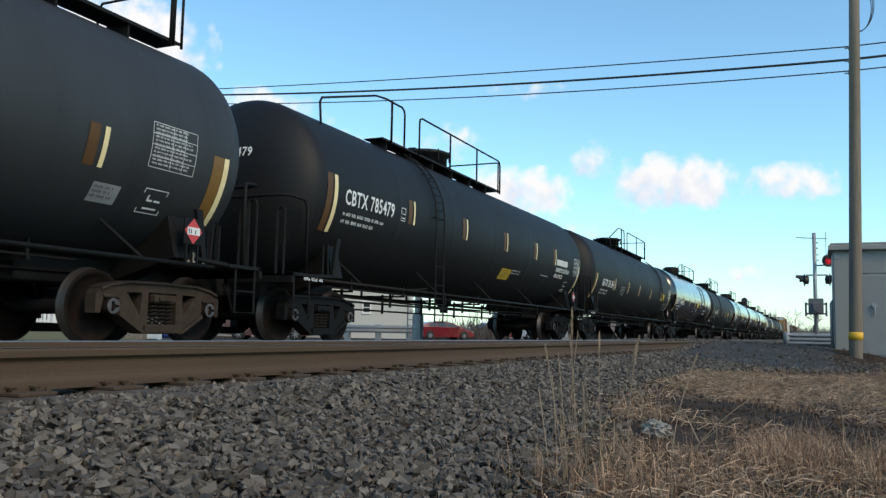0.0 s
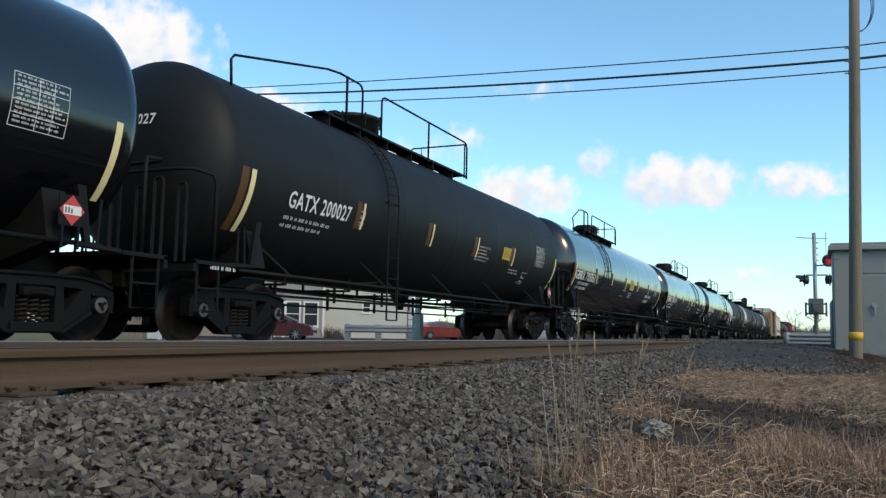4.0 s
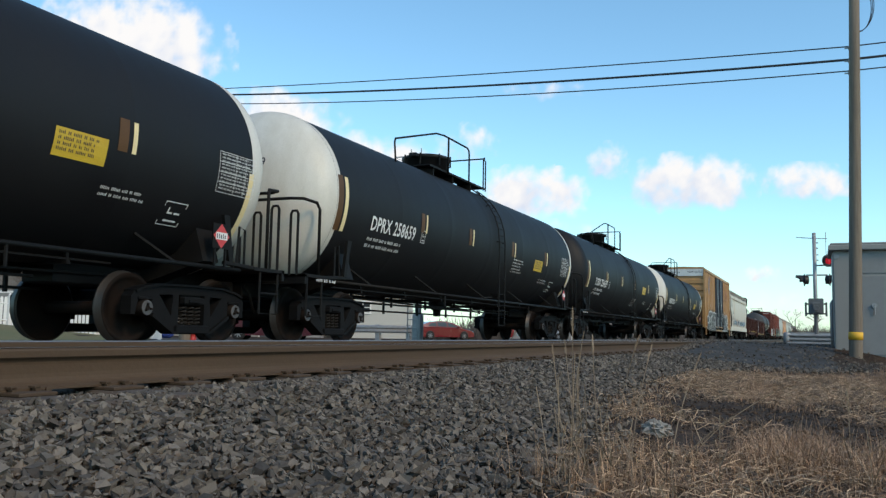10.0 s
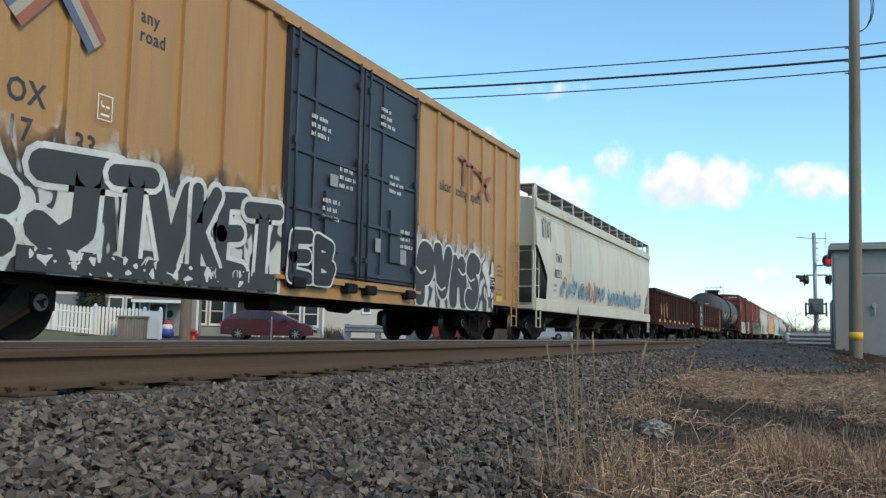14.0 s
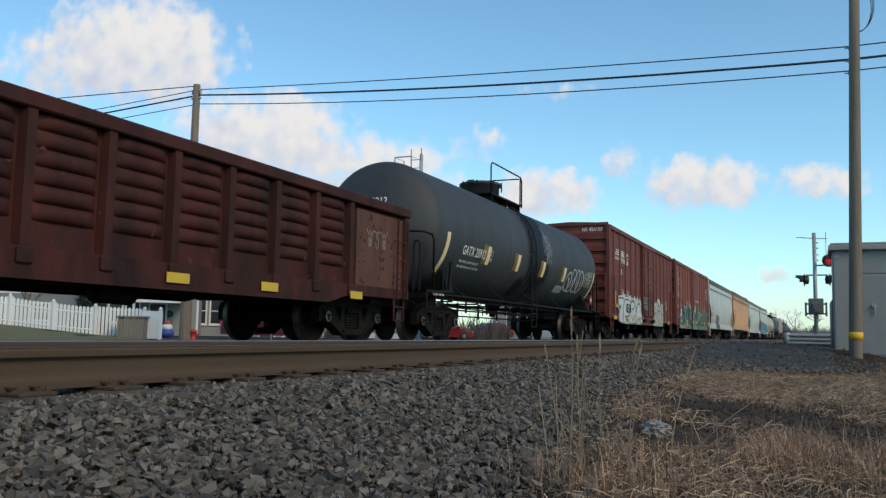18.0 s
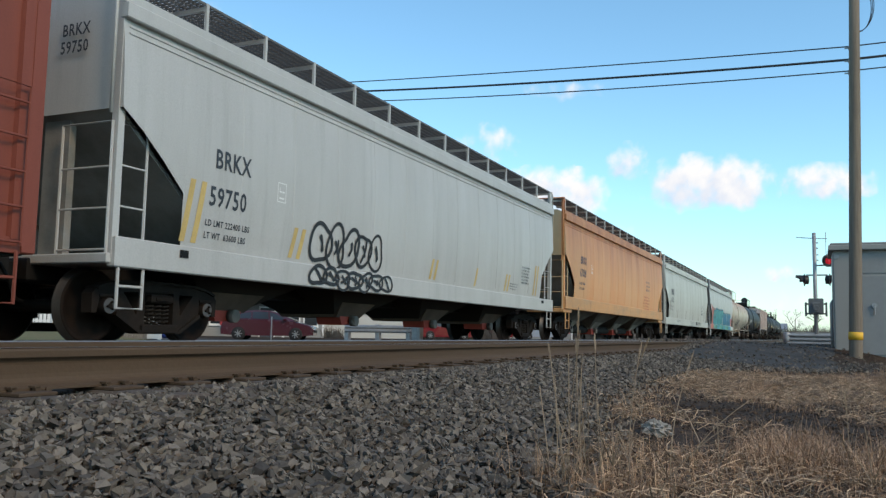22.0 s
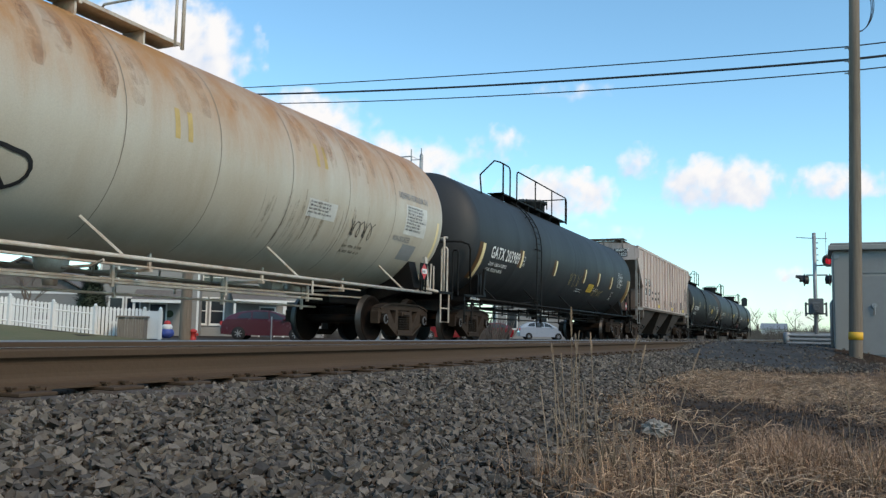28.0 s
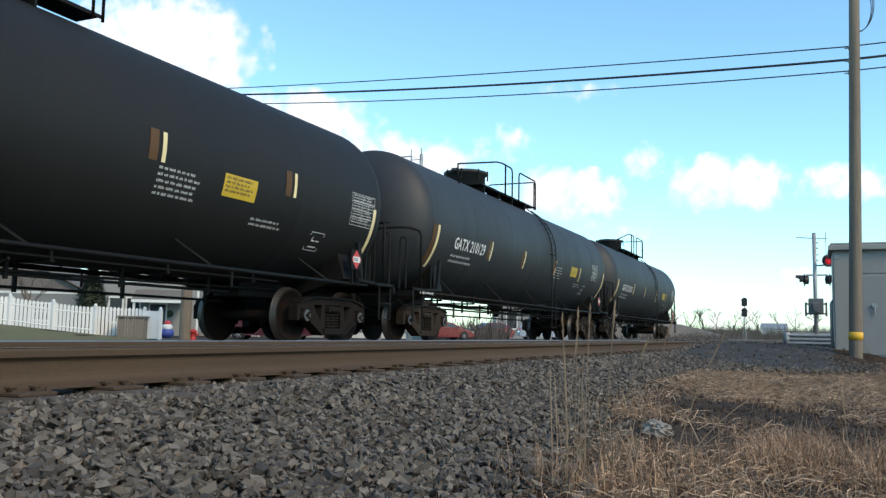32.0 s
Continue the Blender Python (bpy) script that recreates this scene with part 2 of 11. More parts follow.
# castings differ partly by dust, partly by light and shade put into colour
TRUCKBLACK = surface("dimmed_black_truck_casting", (0.0055, 0.0056, 0.0062), 0.72, second=(0.0115, 0.0105, 0.0102), amount=0.5, scale=5, bump=0.3, grain=40, vary=0.3, spec=0.12)
TRUCKSUNDUST = surface("sunlit_dusty_truck_casting", (0.029, 0.021, 0.016), 0.9, second=(0.056, 0.040, 0.030), amount=0.7, scale=5, bump=0.3, grain=40, vary=0.3, spec=0.15)
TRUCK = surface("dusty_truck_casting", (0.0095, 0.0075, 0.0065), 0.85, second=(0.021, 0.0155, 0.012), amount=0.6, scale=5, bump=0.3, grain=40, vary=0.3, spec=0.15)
WHEEL = surface("rusty_wheel_steel", (0.008, 0.006, 0.005), 0.75, second=(0.022, 0.012, 0.008), amount=0.6, scale=5, bump=0.15, spec=0.12)
TREAD = surface("worn_wheel_tread", (0.060, 0.055, 0.052), 0.45, metal=0.6, amount=0.3, bump=0.05)
BEARINGCAP = surface("pale_bearing_cap", (0.075, 0.075, 0.078), 0.55, second=(0.06, 0.05, 0.045), amount=0.7, scale=14, bump=0.05)
SPRINGSTEEL = surface("worn_coil_spring", (0.018, 0.016, 0.014), 0.8, second=(0.03, 0.025, 0.022), amount=0.5, scale=8, bump=0.05, spec=0.1)
WHITE = surface("white_head_paint", (0.62, 0.59, 0.53), 0.5, second=(0.47, 0.43, 0.36), amount=0.7, scale=1.4, stretch=(1, 1, 0.3), bump=0.03)
LETTER = surface("white_lettering", (0.72, 0.72, 0.70), 0.6, amount=0.2, bump=0)
DARKLETTER = surface("dark_lettering", (0.03, 0.035, 0.045), 0.6, amount=0.2, bump=0)
BLUELETTER = surface("dark_blue_lettering", (0.05, 0.06, 0.10), 0.6, amount=0.2, bump=0)
YELLOW = surface("yellow_reflective_stripe", (0.80, 0.66, 0.36), 0.5, second=(0.66, 0.50, 0.22), amount=0.4, scale=4, bump=0)
SIGNYELLOW = surface("yellow_warning_panel", (0.60, 0.40, 0.03), 0.5, amount=0.3, bump=0)
PANELGREY = surface("pale_data_panel", (0.26, 0.265, 0.27), 0.6, amount=0.25, bump=0)
REDSIGN = surface("red_placard", (0.55, 0.05, 0.05), 0.5, amount=0.2, bump=0)

# ---- materials of the place ----
DIRT = surface("dry_soil_and_cinders", (0.050, 0.034, 0.024), 0.95, second=(0.020, 0.0150, 0.012), amount=0.9, scale=2.4, bump=0.9, grain=55, third=(0.13, 0.085, 0.052), streak=(1, 1, 1), spec=0.15)
OLDASPHALT = surface("crumbling_asphalt", (0.060, 0.058, 0.056), 0.95, second=(0.030, 0.029, 0.028), amount=0.9, scale=1.6, bump=0.7, grain=35, third=(0.10, 0.096, 0.09), streak=(1, 1, 1), spec=0.15)
STONE = island_material("crushed_grey_ballast", (0.043, 0.035, 0.028), (0.180, 0.150, 0.120), 0.85)
PALESTRAW = island_material("pale_fallen_straw", (0.13, 0.078, 0.046), (0.70, 0.485, 0.305), 0.8, 0.1)
STRAW = island_material("dry_straw_grass", (0.078, 0.041, 0.023), (0.65, 0.41, 0.245), 0.8, 0.1)
RAILRUST = surface("rusty_rail_web", (0.070, 0.040, 0.019), 0.8, second=(0.044, 0.026, 0.014), amount=0.6, scale=2, stretch=(0.2, 1, 3), bump=0.15, grain=50)
RAILTOP = surface("polished_rail_head", (0.40, 0.385, 0.375), 0.38, metal=0.7, second=(0.28, 0.26, 0.25), amount=0.5, scale=6, stretch=(0.1, 2, 1), bump=0.03)
TIEWOOD = surface("weathered_tie_wood", (0.062, 0.045, 0.035), 0.9, second=(0.11, 0.085, 0.065), amount=0.7, scale=6, stretch=(3, 0.4, 3), bump=0.5, grain=40, vary=0.25)
ASPHALT = surface("worn_asphalt", (0.070, 0.064, 0.057), 0.9, second=(0.105, 0.097, 0.087), amount=0.7, scale=1.5, bump=0.4, grain=90, spec=0.08)
LAWN = surface("winter_lawn", (0.112, 0.110, 0.034), 0.95, second=(0.165, 0.130, 0.055), amount=0.8, scale=0.6, bump=0.6, grain=30)
CABINET = surface("grey_painted_aluminium", (0.29, 0.28, 0.26), 0.5, second=(0.25, 0.25, 0.24), amount=0.4, scale=2, stretch=(1, 1, 0.4), bump=0.02)
CABINET2 = surface("grey_door_panel", (0.25, 0.25, 0.245), 0.5, amount=0.2, bump=0.02)
CONCRETE = surface("rough_concrete", (0.30, 0.29, 0.27), 0.9, amount=0.5, scale=4, bump=0.3)
POLEWOOD = surface("weathered_pole_wood", (0.20, 0.16, 0.12), 0.9, second=(0.11, 0.088, 0.068), amount=0.7, scale=5, stretch=(4, 4, 0.25), bump=0.4, grain=50)
GALV = surface("galvanised_steel", (0.36, 0.36, 0.36), 0.5, metal=0.4, second=(0.26, 0.26, 0.26), amount=0.5, scale=5, bump=0.03)
SIGNALBLACK = surface("black_signal_paint", (0.015, 0.015, 0.016), 0.55, bump=0.02)
WIRE = surface("weathered_black_cable", (0.02, 0.02, 0.022), 0.6, bump=0)
FENCE = surface("white_vinyl_fence", (0.74, 0.74, 0.72), 0.45, second=(0.62, 0.62, 0.59), amount=0.3, scale=2, bump=0.01)
SIDING_GREY = surface("grey_house_siding", (0.235, 0.23, 0.22), 0.7, second=(0.195, 0.19, 0.18), amount=0.4, scale=1, stretch=(1, 1, 8), bump=0.1)
SIDING_TAN = surface("pale_grey_house_siding", (0.25, 0.24, 0.225), 0.7, second=(0.21, 0.20, 0.185), amount=0.4, scale=1, stretch=(1, 1, 8), bump=0.1)
SIDING_WHITE = surface("white_house_siding", (0.46, 0.45, 0.41), 0.7, second=(0.45, 0.44, 0.40), amount=0.4, scale=1, stretch=(1, 1, 8), bump=0.1)
ROOFING = surface("brown_grey_shingles", (0.165, 0.145, 0.13), 0.9, second=(0.115, 0.10, 0.092), amount=0.7, scale=4, bump=0.4)
TRIM = surface("white_trim_paint", (0.70, 0.69, 0.66), 0.5, amount=0.2, bump=0.01)
PANE = surface("dark_window_glass", (0.03, 0.035, 0.04), 0.08, amount=0.2, bump=0)
OLDWOOD = surface("weathered_grey_boards", (0.22, 0.19, 0.155), 0.85, second=(0.14, 0.12, 0.10), amount=0.6, scale=3, stretch=(4, 4, 0.4), bump=0.3)
EVERGREEN = island_material("evergreen_foliage", (0.010, 0.014, 0.007), (0.032, 0.042, 0.018), 0.8, 0.1)
TWIG = surface("bare_twigs", (0.13, 0.10, 0.08), 0.9, amount=0.5, bump=0.1)
RUBBER = surface("black_rubber", (0.015, 0.015, 0.015), 0.85, bump=0.1)
ALLOY = surface("alloy_wheel", (0.50, 0.50, 0.50), 0.35, metal=0.7, amount=0.2, bump=0)
CARRED = surface("dark_red_car_paint", (0.065, 0.008, 0.014), 0.25, amount=0.1, bump=0, coat=0.7)
CARBRIGHT = surface("bright_red_car_paint", (0.16, 0.010, 0.016), 0.25, amount=0.1, bump=0, coat=0.7)
CARSILVER = surface("silver_blue_car_paint", (0.32, 0.36, 0.42), 0.3, amount=0.1, bump=0, coat=0.6)
CHROME = surface("bright_trim", (0.6, 0.6, 0.6), 0.2, metal=0.8, amount=0.1, bump=0)
HYDRANT = surface("red_hydrant_paint", (0.45, 0.035, 0.03), 0.5, amount=0.2, bump=0.02)
BANDYELLOW = surface("yellow_pole_band", (0.75, 0.42, 0.03), 0.6, amount=0.2, bump=0)
BLUEFAB = surface("blue_nylon", (0.04, 0.07, 0.28), 0.6, amount=0.2, bump=0.02)
LAMPRED = glow("lit_red_lens", (0.75, 0.015, 0.03), 0.24)
DARKRED = surface("unlit_red_lens", (0.10, 0.008, 0.010), 0.25, amount=0.2, bump=0)
BRUSH = surface("leafless_brush", (0.14, 0.115, 0.095), 0.95, second=(0.09, 0.075, 0.06), amount=0.8, scale=2, bump=0.3)

# ---- ground: one sheet to the horizon ----
RAIL_NEAR = (3.30, 4.735)
RAIL_FAR = (8.2475, 9.7525)
NEAR_TOP = 0.100


def smooth_step(a, c, t):
    t = min(1.0, max(0.0, (t - a) / (c - a)))
    return t * t * (3 - 2 * t)


ROAD_LINE = ((-60, -0.50), (-14, -0.36), (-6, -0.12), (-2, 0.03), (0.8, 0.06), (1.9, 0.08), (2.8, 0.10), (5.2, 0.10), (7.2, 0.0), (10.6, -0.01), (12.5, -0.10), (20, -0.30), (40, -0.32), (70, -0.35), (150, -0.4))


def road_z(y):
    return float(np.interp(y, [p[0] for p in ROAD_LINE], [p[1] for p in ROAD_LINE]))


def ground_z(x, y):
    z = -0.36
    z += 0.09 * smooth_step(0.6, 2.0, y) + 0.135 * smooth_step(1.7, 2.9, y)
    z -= 0.095 * smooth_step(5.6, 7.0, y)
    z -= 0.22 * smooth_step(11.2, 14.0, y)
    lawn = smooth_step(30.0, 22.0, x) * smooth_step(22.0, 31.0, y) * smooth_step(60.0, 45.0, y)
    z += 0.62 * lawn * smooth_step(-40, 10, x)
    z += 0.14 * smooth_step(22.0, 30.0, y)
    if y < 1.5:
        z += 0.03 * noise.noise((x * 0.9, y * 0.9, 0.0)) + 0.015 * noise.noise((x * 4, y * 4, 2.0))
    if 18 < x < 60 and -60 < y < 20:
        w = smooth_step(25.9 - 7.5 * smooth_step(-2.6, 1.2, y), 26.9, x) * smooth_step(60.0, 36.0, x)
        z = max(z, z * (1 - w) + (road_z(y) - 0.012) * w)
        if 27.2 < x < 33.6:
            z = road_z(y) - 0.2
    return z


gx = sorted(set([-700, -450, -250, -120, -60, -30, -15, -8, -4] + [round(-2 + 0.25 * k, 2) for k in range(41)] + [9 + 1.0 * k for k in range(45)] + [56, 60, 66, 74, 84, 100, 130, 170, 230, 320, 450, 650, 950, 1500, 3000]))
gy = sorted(set([-900, -400, -200, -100, -50, -25, -14, -9, -6, -4.5] + [round(-3.5 + 0.25 * k, 2) for k in range(66)] + [13.5 + 1.0 * k for k in range(36)] + [52, 58, 66, 80, 110, 160, 250, 420, 800, 1800]))
b = Build()
b.add([(x, y, ground_z(x, y)) for x in gx for y in gy],
      [(i * len(gy) + j, (i + 1) * len(gy) + j, (i + 1) * len(gy) + j + 1, i * len(gy) + j + 1) for i in range(len(gx) - 1) for j in range(len(gy) - 1)], True)
ground = solid("ground", b, DIRT, "dry soil and cinders beside the tracks", "ground", kind="structure")

b = Build()
lx, ly = [-40 + 3.0 * k for k in range(24)], [21.0 + 1.5 * k for k in range(25)]
b.add([(x, y, ground_z(x, y) + 0.02) for x in lx for y in ly], [(i * 25 + j, (i + 1) * 25 + j, (i + 1) * 25 + j + 1, i * 25 + j + 1) for i in range(23) for j in range(24)], True)
solid("lawn", b, LAWN, "patchy green and brown winter lawn", "lawn", kind="structure")

# street that crosses the tracks
b = Build()
prof = ROAD_LINE
vs, fs = [], []
for y, z in prof:
    vs += [(26.6, y, z), (34.0, y, z), (26.6, y, z - 0.25), (34.0, y, z - 0.25)]
for k in range(len(prof) - 1):
    a = 4 * k
    fs += [(a, a + 1, a + 5, a + 4), (a + 2, a, a + 4, a + 6), (a + 1, a + 3, a + 7, a + 5)]
b.add(vs, fs)
solid("road", b, ASPHALT, "worn asphalt street rising to the level crossing", "road", kind="structure")
b = Build()
b.add([(26.3, 15.5, -0.335), (140, 15.5, -0.335), (140, 22.0, -0.335), (26.3, 22.0, -0.335), (-60, 15.5, -0.335), (-60, 22.0, -0.335)], [(0, 1, 2, 3), (4, 0, 3, 5)])
solid("street", b, ASPHALT, "asphalt street along the far side of the tracks", "street", kind="structure")

# crumbling asphalt between the ballast and the street
b = Build()
ax, ay = [17.6 + 0.45 * k for k in range(20)], [-0.3 + 0.22 * k for k in range(15)]
b.add([(x + (0.5 * noise.noise((y * 1.3, 0.0, 7.0)) if x < 17.7 else 0.0), y + (0.25 * noise.noise((x * 0.9, 3.0, 1.0)) if y < -0.2 or y > 2.7 else 0.0), ground_z(x, y) + 0.018 + 0.012 * noise.noise((x * 2.0, y * 2.0, 5.0))) for x in ax for y in ay],
      [(i * 15 + j, (i + 1) * 15 + j, (i + 1) * 15 + j + 1, i * 15 + j + 1) for i in range(19) for j in range(14)], True)
solid("pavement", b, OLDASPHALT, "crumbling grey asphalt strewn with stones", "pavement", kind="structure")

# ---- tracks ----


def rail_outline(y, top, wide=1.0):
    half_ = [(0.076, 0), (0.076, 0.011), (0.050, 0.019), (0.032, 0.026), (0.019, 0.037), (0.0115, 0.052), (0.009, 0.070), (0.009, 0.112), (0.011, 0.124), (0.018, 0.134), (0.030, 0.141), (0.037, 0.146), (0.038, 0.174), (0.034, 0.182), (0.026, 0.186)]
    o = [(-a, z) for a, z in half_] + half_[::-1]
    return [(y + a, top - 0.186 + z) for a, z in o]


track_near = thing("near_track", pose(0, 0, 0), "empty near track on wooden ties", "railway track", kind="structure")
track_far = thing("far_track", pose(0, 0, 0), "far track under the train", "railway track", kind="structure")
for tr, ys, top in ((track_near, RAIL_NEAR, NEAR_TOP), (track_far, RAIL_FAR, 0.0)):
    for y in ys:
        b = Build()
        b.plate(rail_outline(y, top), "x", (-500, 1200))
        part("rail", b, RAILRUST, tr)
        b = Build()
        strip = [(-0.028, 0.003), (0.028, 0.003)]
        if y == ys[1]:
            # the inner corner of the further rail is worn bright too
            strip = [(-0.0370, -0.0035), (-0.0325, 0.001), (-0.026, 0.003), (0.026, 0.003)]
        b.add([(x, y + a, top + z) for a, z in strip for x in (-500, 1200)], [(2 * k, 2 * k + 1, 2 * k + 3, 2 * k + 2) for k in range(len(strip) - 1)])
        part("running_surface", b, RAILTOP, tr, "shiny worn rail head")
tie_b = Build()
tie_b.bevel_box(-0.115, 0.115, -1.30, 1.30, -0.18, 0.0, 0.012)
TIE = tie_b.mesh("tie")
pl = Build()
pl.bevel_box(-0.10, 0.10, -0.19, 0.19, 0.0, 0.018, 0.004)
for sx in (-0.06, 0.06):
    for sy in (-0.10, 0.10):
        pl.box(sx - 0.010, sx + 0.010, sy - 0.012, sy + 0.012, 0.015, 0.034)
        pl.box(sx - 0.016, sx + 0.016, sy - 0.030 if sy > 0 else sy - 0.012, sy + 0.012 if sy > 0 else sy + 0.030, 0.030, 0.040)
pl.bevel_box(0.13, 0.16, -0.085, 0.085, 0.0, 0.03, 0.006)
PLATE = pl.mesh("tie_plate")
rest = Build()
for tr, yc, top, lim in ((track_near, 4.0175, NEAR_TOP - 0.204, 30.0), (track_far, 9.0, -0.204, -99.0)):
    x = -24.0
    while x < 160:
        if not 26.4 < x < 34.2:
            if x < lim:
                part("tie", TIE, TIEWOOD, tr, at=pose(x, yc + random.uniform(-0.03, 0.03), top))
                part("tie_plate", PLATE, RAILRUST, tr, at=pose(x, 3.30, top))
            else:
                rest.box(x - 0.115, x + 0.115, yc - 1.3, yc + 1.3, top - 0.15, top)
        x += 0.52 + random.uniform(-0.02, 0.02)
tagged(part("far_ties", rest, TIEWOOD, track_far), kind="stuff")

# ---- ballast ----
CHIP_V = np.array([(x, y, z) for x in (-1, 1) for y in (-1, 1) for z in (-1, 1)]) * 0.62
CHIP_F = []
for q in ((0, 1, 3, 2), (4, 6, 7, 5), (0, 4, 5, 1), (2, 3, 7, 6), (0, 2, 6, 4), (1, 5, 7, 3)):
    CHIP_F += [(q[0], q[1], q[2]), (q[0], q[2], q[3])]
CHIP_F = np.array(CHIP_F)
rng = np.random.RandomState(7)


def rocks(places, sizes):
    """Many angular stones in one mesh: vertices and faces as arrays."""
    n = len(places)
    v = np.repeat(CHIP_V[None], n, 0) * (1 + rng.uniform(-0.55, 0.25, (n, 8, 1))) + rng.uniform(-0.28, 0.28, (n, 8, 3))
    v *= np.stack([rng.uniform(0.95, 1.60, n), rng.uniform(0.70, 1.20, n), rng.uniform(0.48, 0.90, n)], 1)[:, None]
    ang = rng.uniform(0, 2 * math.pi, (n, 3))
    for ax in range(3):
        a = ang[:, ax] if ax == 2 else ang[:, ax] * 0.24 - 0.75
        c, s = np.cos(a)[:, None], np.sin(a)[:, None]
        i, j = [(1, 2), (0, 2), (0, 1)][ax]
        vi, vj = v[:, :, i].copy(), v[:, :, j].copy()
        v[:, :, i], v[:, :, j] = vi * c - vj * s, vi * s + vj * c
    v = v * np.asarray(sizes)[:, None, None] + np.asarray(places)[:, None]
    f = CHIP_F[None] + (np.arange(n) * 8)[:, None, None]
    return v.reshape(-1, 3), f.reshape(-1, 3)


def array_mesh(name, v, f, material):
    me = bpy.data.meshes.new(name)
    me.from_pydata(v.tolist(), [], f.tolist())
    me.materials.append(material)
    return me


def grass_edge(x):
    """Where the ballast ends and the dry grass begins."""
    return float(np.interp(x, [-10, 1.6, 2.6, 4.2, 6.0, 9.0, 12.5, 14.5, 15.4, 18.0, 27.0], [0.30, 0.50, 0.74, 1.12, 1.42, 1.70, 1.75, 1.2, -0.2, -1.2, -1.6]))


places, sizes = [], []
for x0, x1, dens, size in ((-9.0, -2.5, 330, 0.036), (-2.5, -0.8, 620, 0.029), (-0.8, 0.3, 1150, 0.0235), (0.3, 3.4, 1800, 0.0198), (3.4, 8.0, 1250, 0.0220), (8.0, 14.0, 560, 0.028), (14.0, 27.0, 300, 0.029)):
    low = 0.1 if x0 < 14 else -1.8
    n = int((x1 - x0) * (3.72 - low) * dens)
    px, py = rng.uniform(x0, x1, n), rng.uniform(low, 3.72, n)
    for x, y in zip(px, py):
        e = grass_edge(x)
        if y < e + rng.normal(0, 0.16) + 0.02:
            continue
        if y > 3.62 or x > 17.0 and y < 2.9 and rng.uniform() > 0.08:
            continue
        s = size * rng.uniform(0.6, 1.25) * (0.75 if y > 3.1 else 1.0)
        places.append((x, y, ground_z(x, y) + s * 0.15 + rng.uniform(0, 0.035) - 0.020 * smooth_step(2.86, 3.05, y)))
        sizes.append(s)
places, sizes = np.array(places), np.array(sizes)
near = np.argsort((places[:, 0] - 1.9) ** 2 + (places[:, 1] - 1.6) ** 2)
pick, others = near[:300], near[300:]
v, f = rocks(places[others], sizes[others])
ballast = tagged(part("ballast", array_mesh("ballast", v, f, STONE), None, None), "angular grey crushed-stone ballast", "ballast", kind="stuff")
shapes = []
for k in range(14):
    v, f = rocks(np.zeros((1, 3)), np.ones(1))
    shapes.append(array_mesh("ballast_stone", v, f, STONE))
for k, i in enumerate(pick):
    m = Matrix.Translation(Vector(places[i].tolist())) @ pose(0, 0, 0, 0, 0, float(rng.uniform(0, 360))) @ Matrix.Scale(float(sizes[i]), 4)
    part("stone", shapes[k % 14], None, ballast, at=m)
# stones between and beyond the rails
n = 9000
px, py = rng.uniform(-10, 40, n), rng.uniform(3.6, 7.9, n)
pz = np.array([ground_z(x, y) for x, y in zip(px, py)]) + 0.02
v, f = rocks(np.stack([px, py, pz], 1), rng.uniform(0.03, 0.055, n))
tagged(part("track_ballast", array_mesh("track_ballast", v, f, STONE), None, None), "grey crushed stone between the tracks", "ballast", kind="stuff")

# ---- dry grass ----


def blades(n, spot, height, width, bend, name, label):
    """Curved blades in one mesh."""
    vs, fs = [], []
    for i in range(n):
        x, y, hk = spot()
        z = ground_z(x, y) - 0.01
        h = height * rng.uniform(0.4, 1.15) * hk
        a = rng.uniform(0, 2 * math.pi)
        d = np.array((math.cos(a), math.sin(a)))
        side = np.array((-d[1], d[0])) * width * rng.uniform(0.6, 1.3) * 0.5
        be = bend * rng.uniform(0.1, 1.0)
        k = len(vs)
        for t, w in ((0.0, 1.0), (0.5, 0.8), (0.85, 0.5)):
            c = np.array((x, y)) + d * be * h * t * t
            zz = z + h * t * (1 - 0.35 * be * t)
            vs.append((c[0] - side[0] * w, c[1] - side[1] * w, zz))
            vs.append((c[0] + side[0] * w, c[1] + side[1] * w, zz))
        c = np.array((x, y)) + d * be * h
        vs.append((c[0], c[1], z + h * (1 - 0.42 * be)))
        fs += [(k, k + 1, k + 3, k + 2), (k + 2, k + 3, k + 5, k + 4), (k + 4, k + 5, k + 6)]
    me = bpy.data.meshes.new(name)
    me.from_pydata([tuple(map(float, p)) for p in vs], [], fs)
    me.materials.append(STRAW)
    return tagged(part(name, me, None, None), label, "dry grass", kind="stuff")


def bare(x, y):
    """Patches of open soil among the grass: below zero is bare."""
    q = noise.noise((x * 0.75 + 3.0, y * 0.9, 9.0)) + 0.45 * noise.noise((x * 2.1, y * 2.3, 4.0))
    for cx, cy, along, across in ((6.4, 0.55, 1.5, 0.42), (5.4, -0.34, 1.4, 0.36), (5.0, 0.75, 0.6, 0.25)):
        u, w = (x - cx) * 0.912 + (y - cy) * 0.41, (x - cx) * 0.41 - (y - cy) * 0.912
        q -= 1.2 * math.exp(-((u / along) ** 2 + (w / across) ** 2))
    return q + 0.45 * smooth_step(8.0, 10.0, x) + 0.45 * smooth_step(4.3, 3.4, x)


tufts = []
while len(tufts) < 1200:
    tx, ty = 1.6 + 21 * float(rng.uniform()) ** 1.5, float(rng.uniform(-6.0, 1.8))
    if tx < 2.3:
        tx -= float(rng.exponential(0.9))
    if ty < grass_edge(tx) + 0.03 and bare(tx, ty) > 0.02:
        tufts.append((tx, ty))


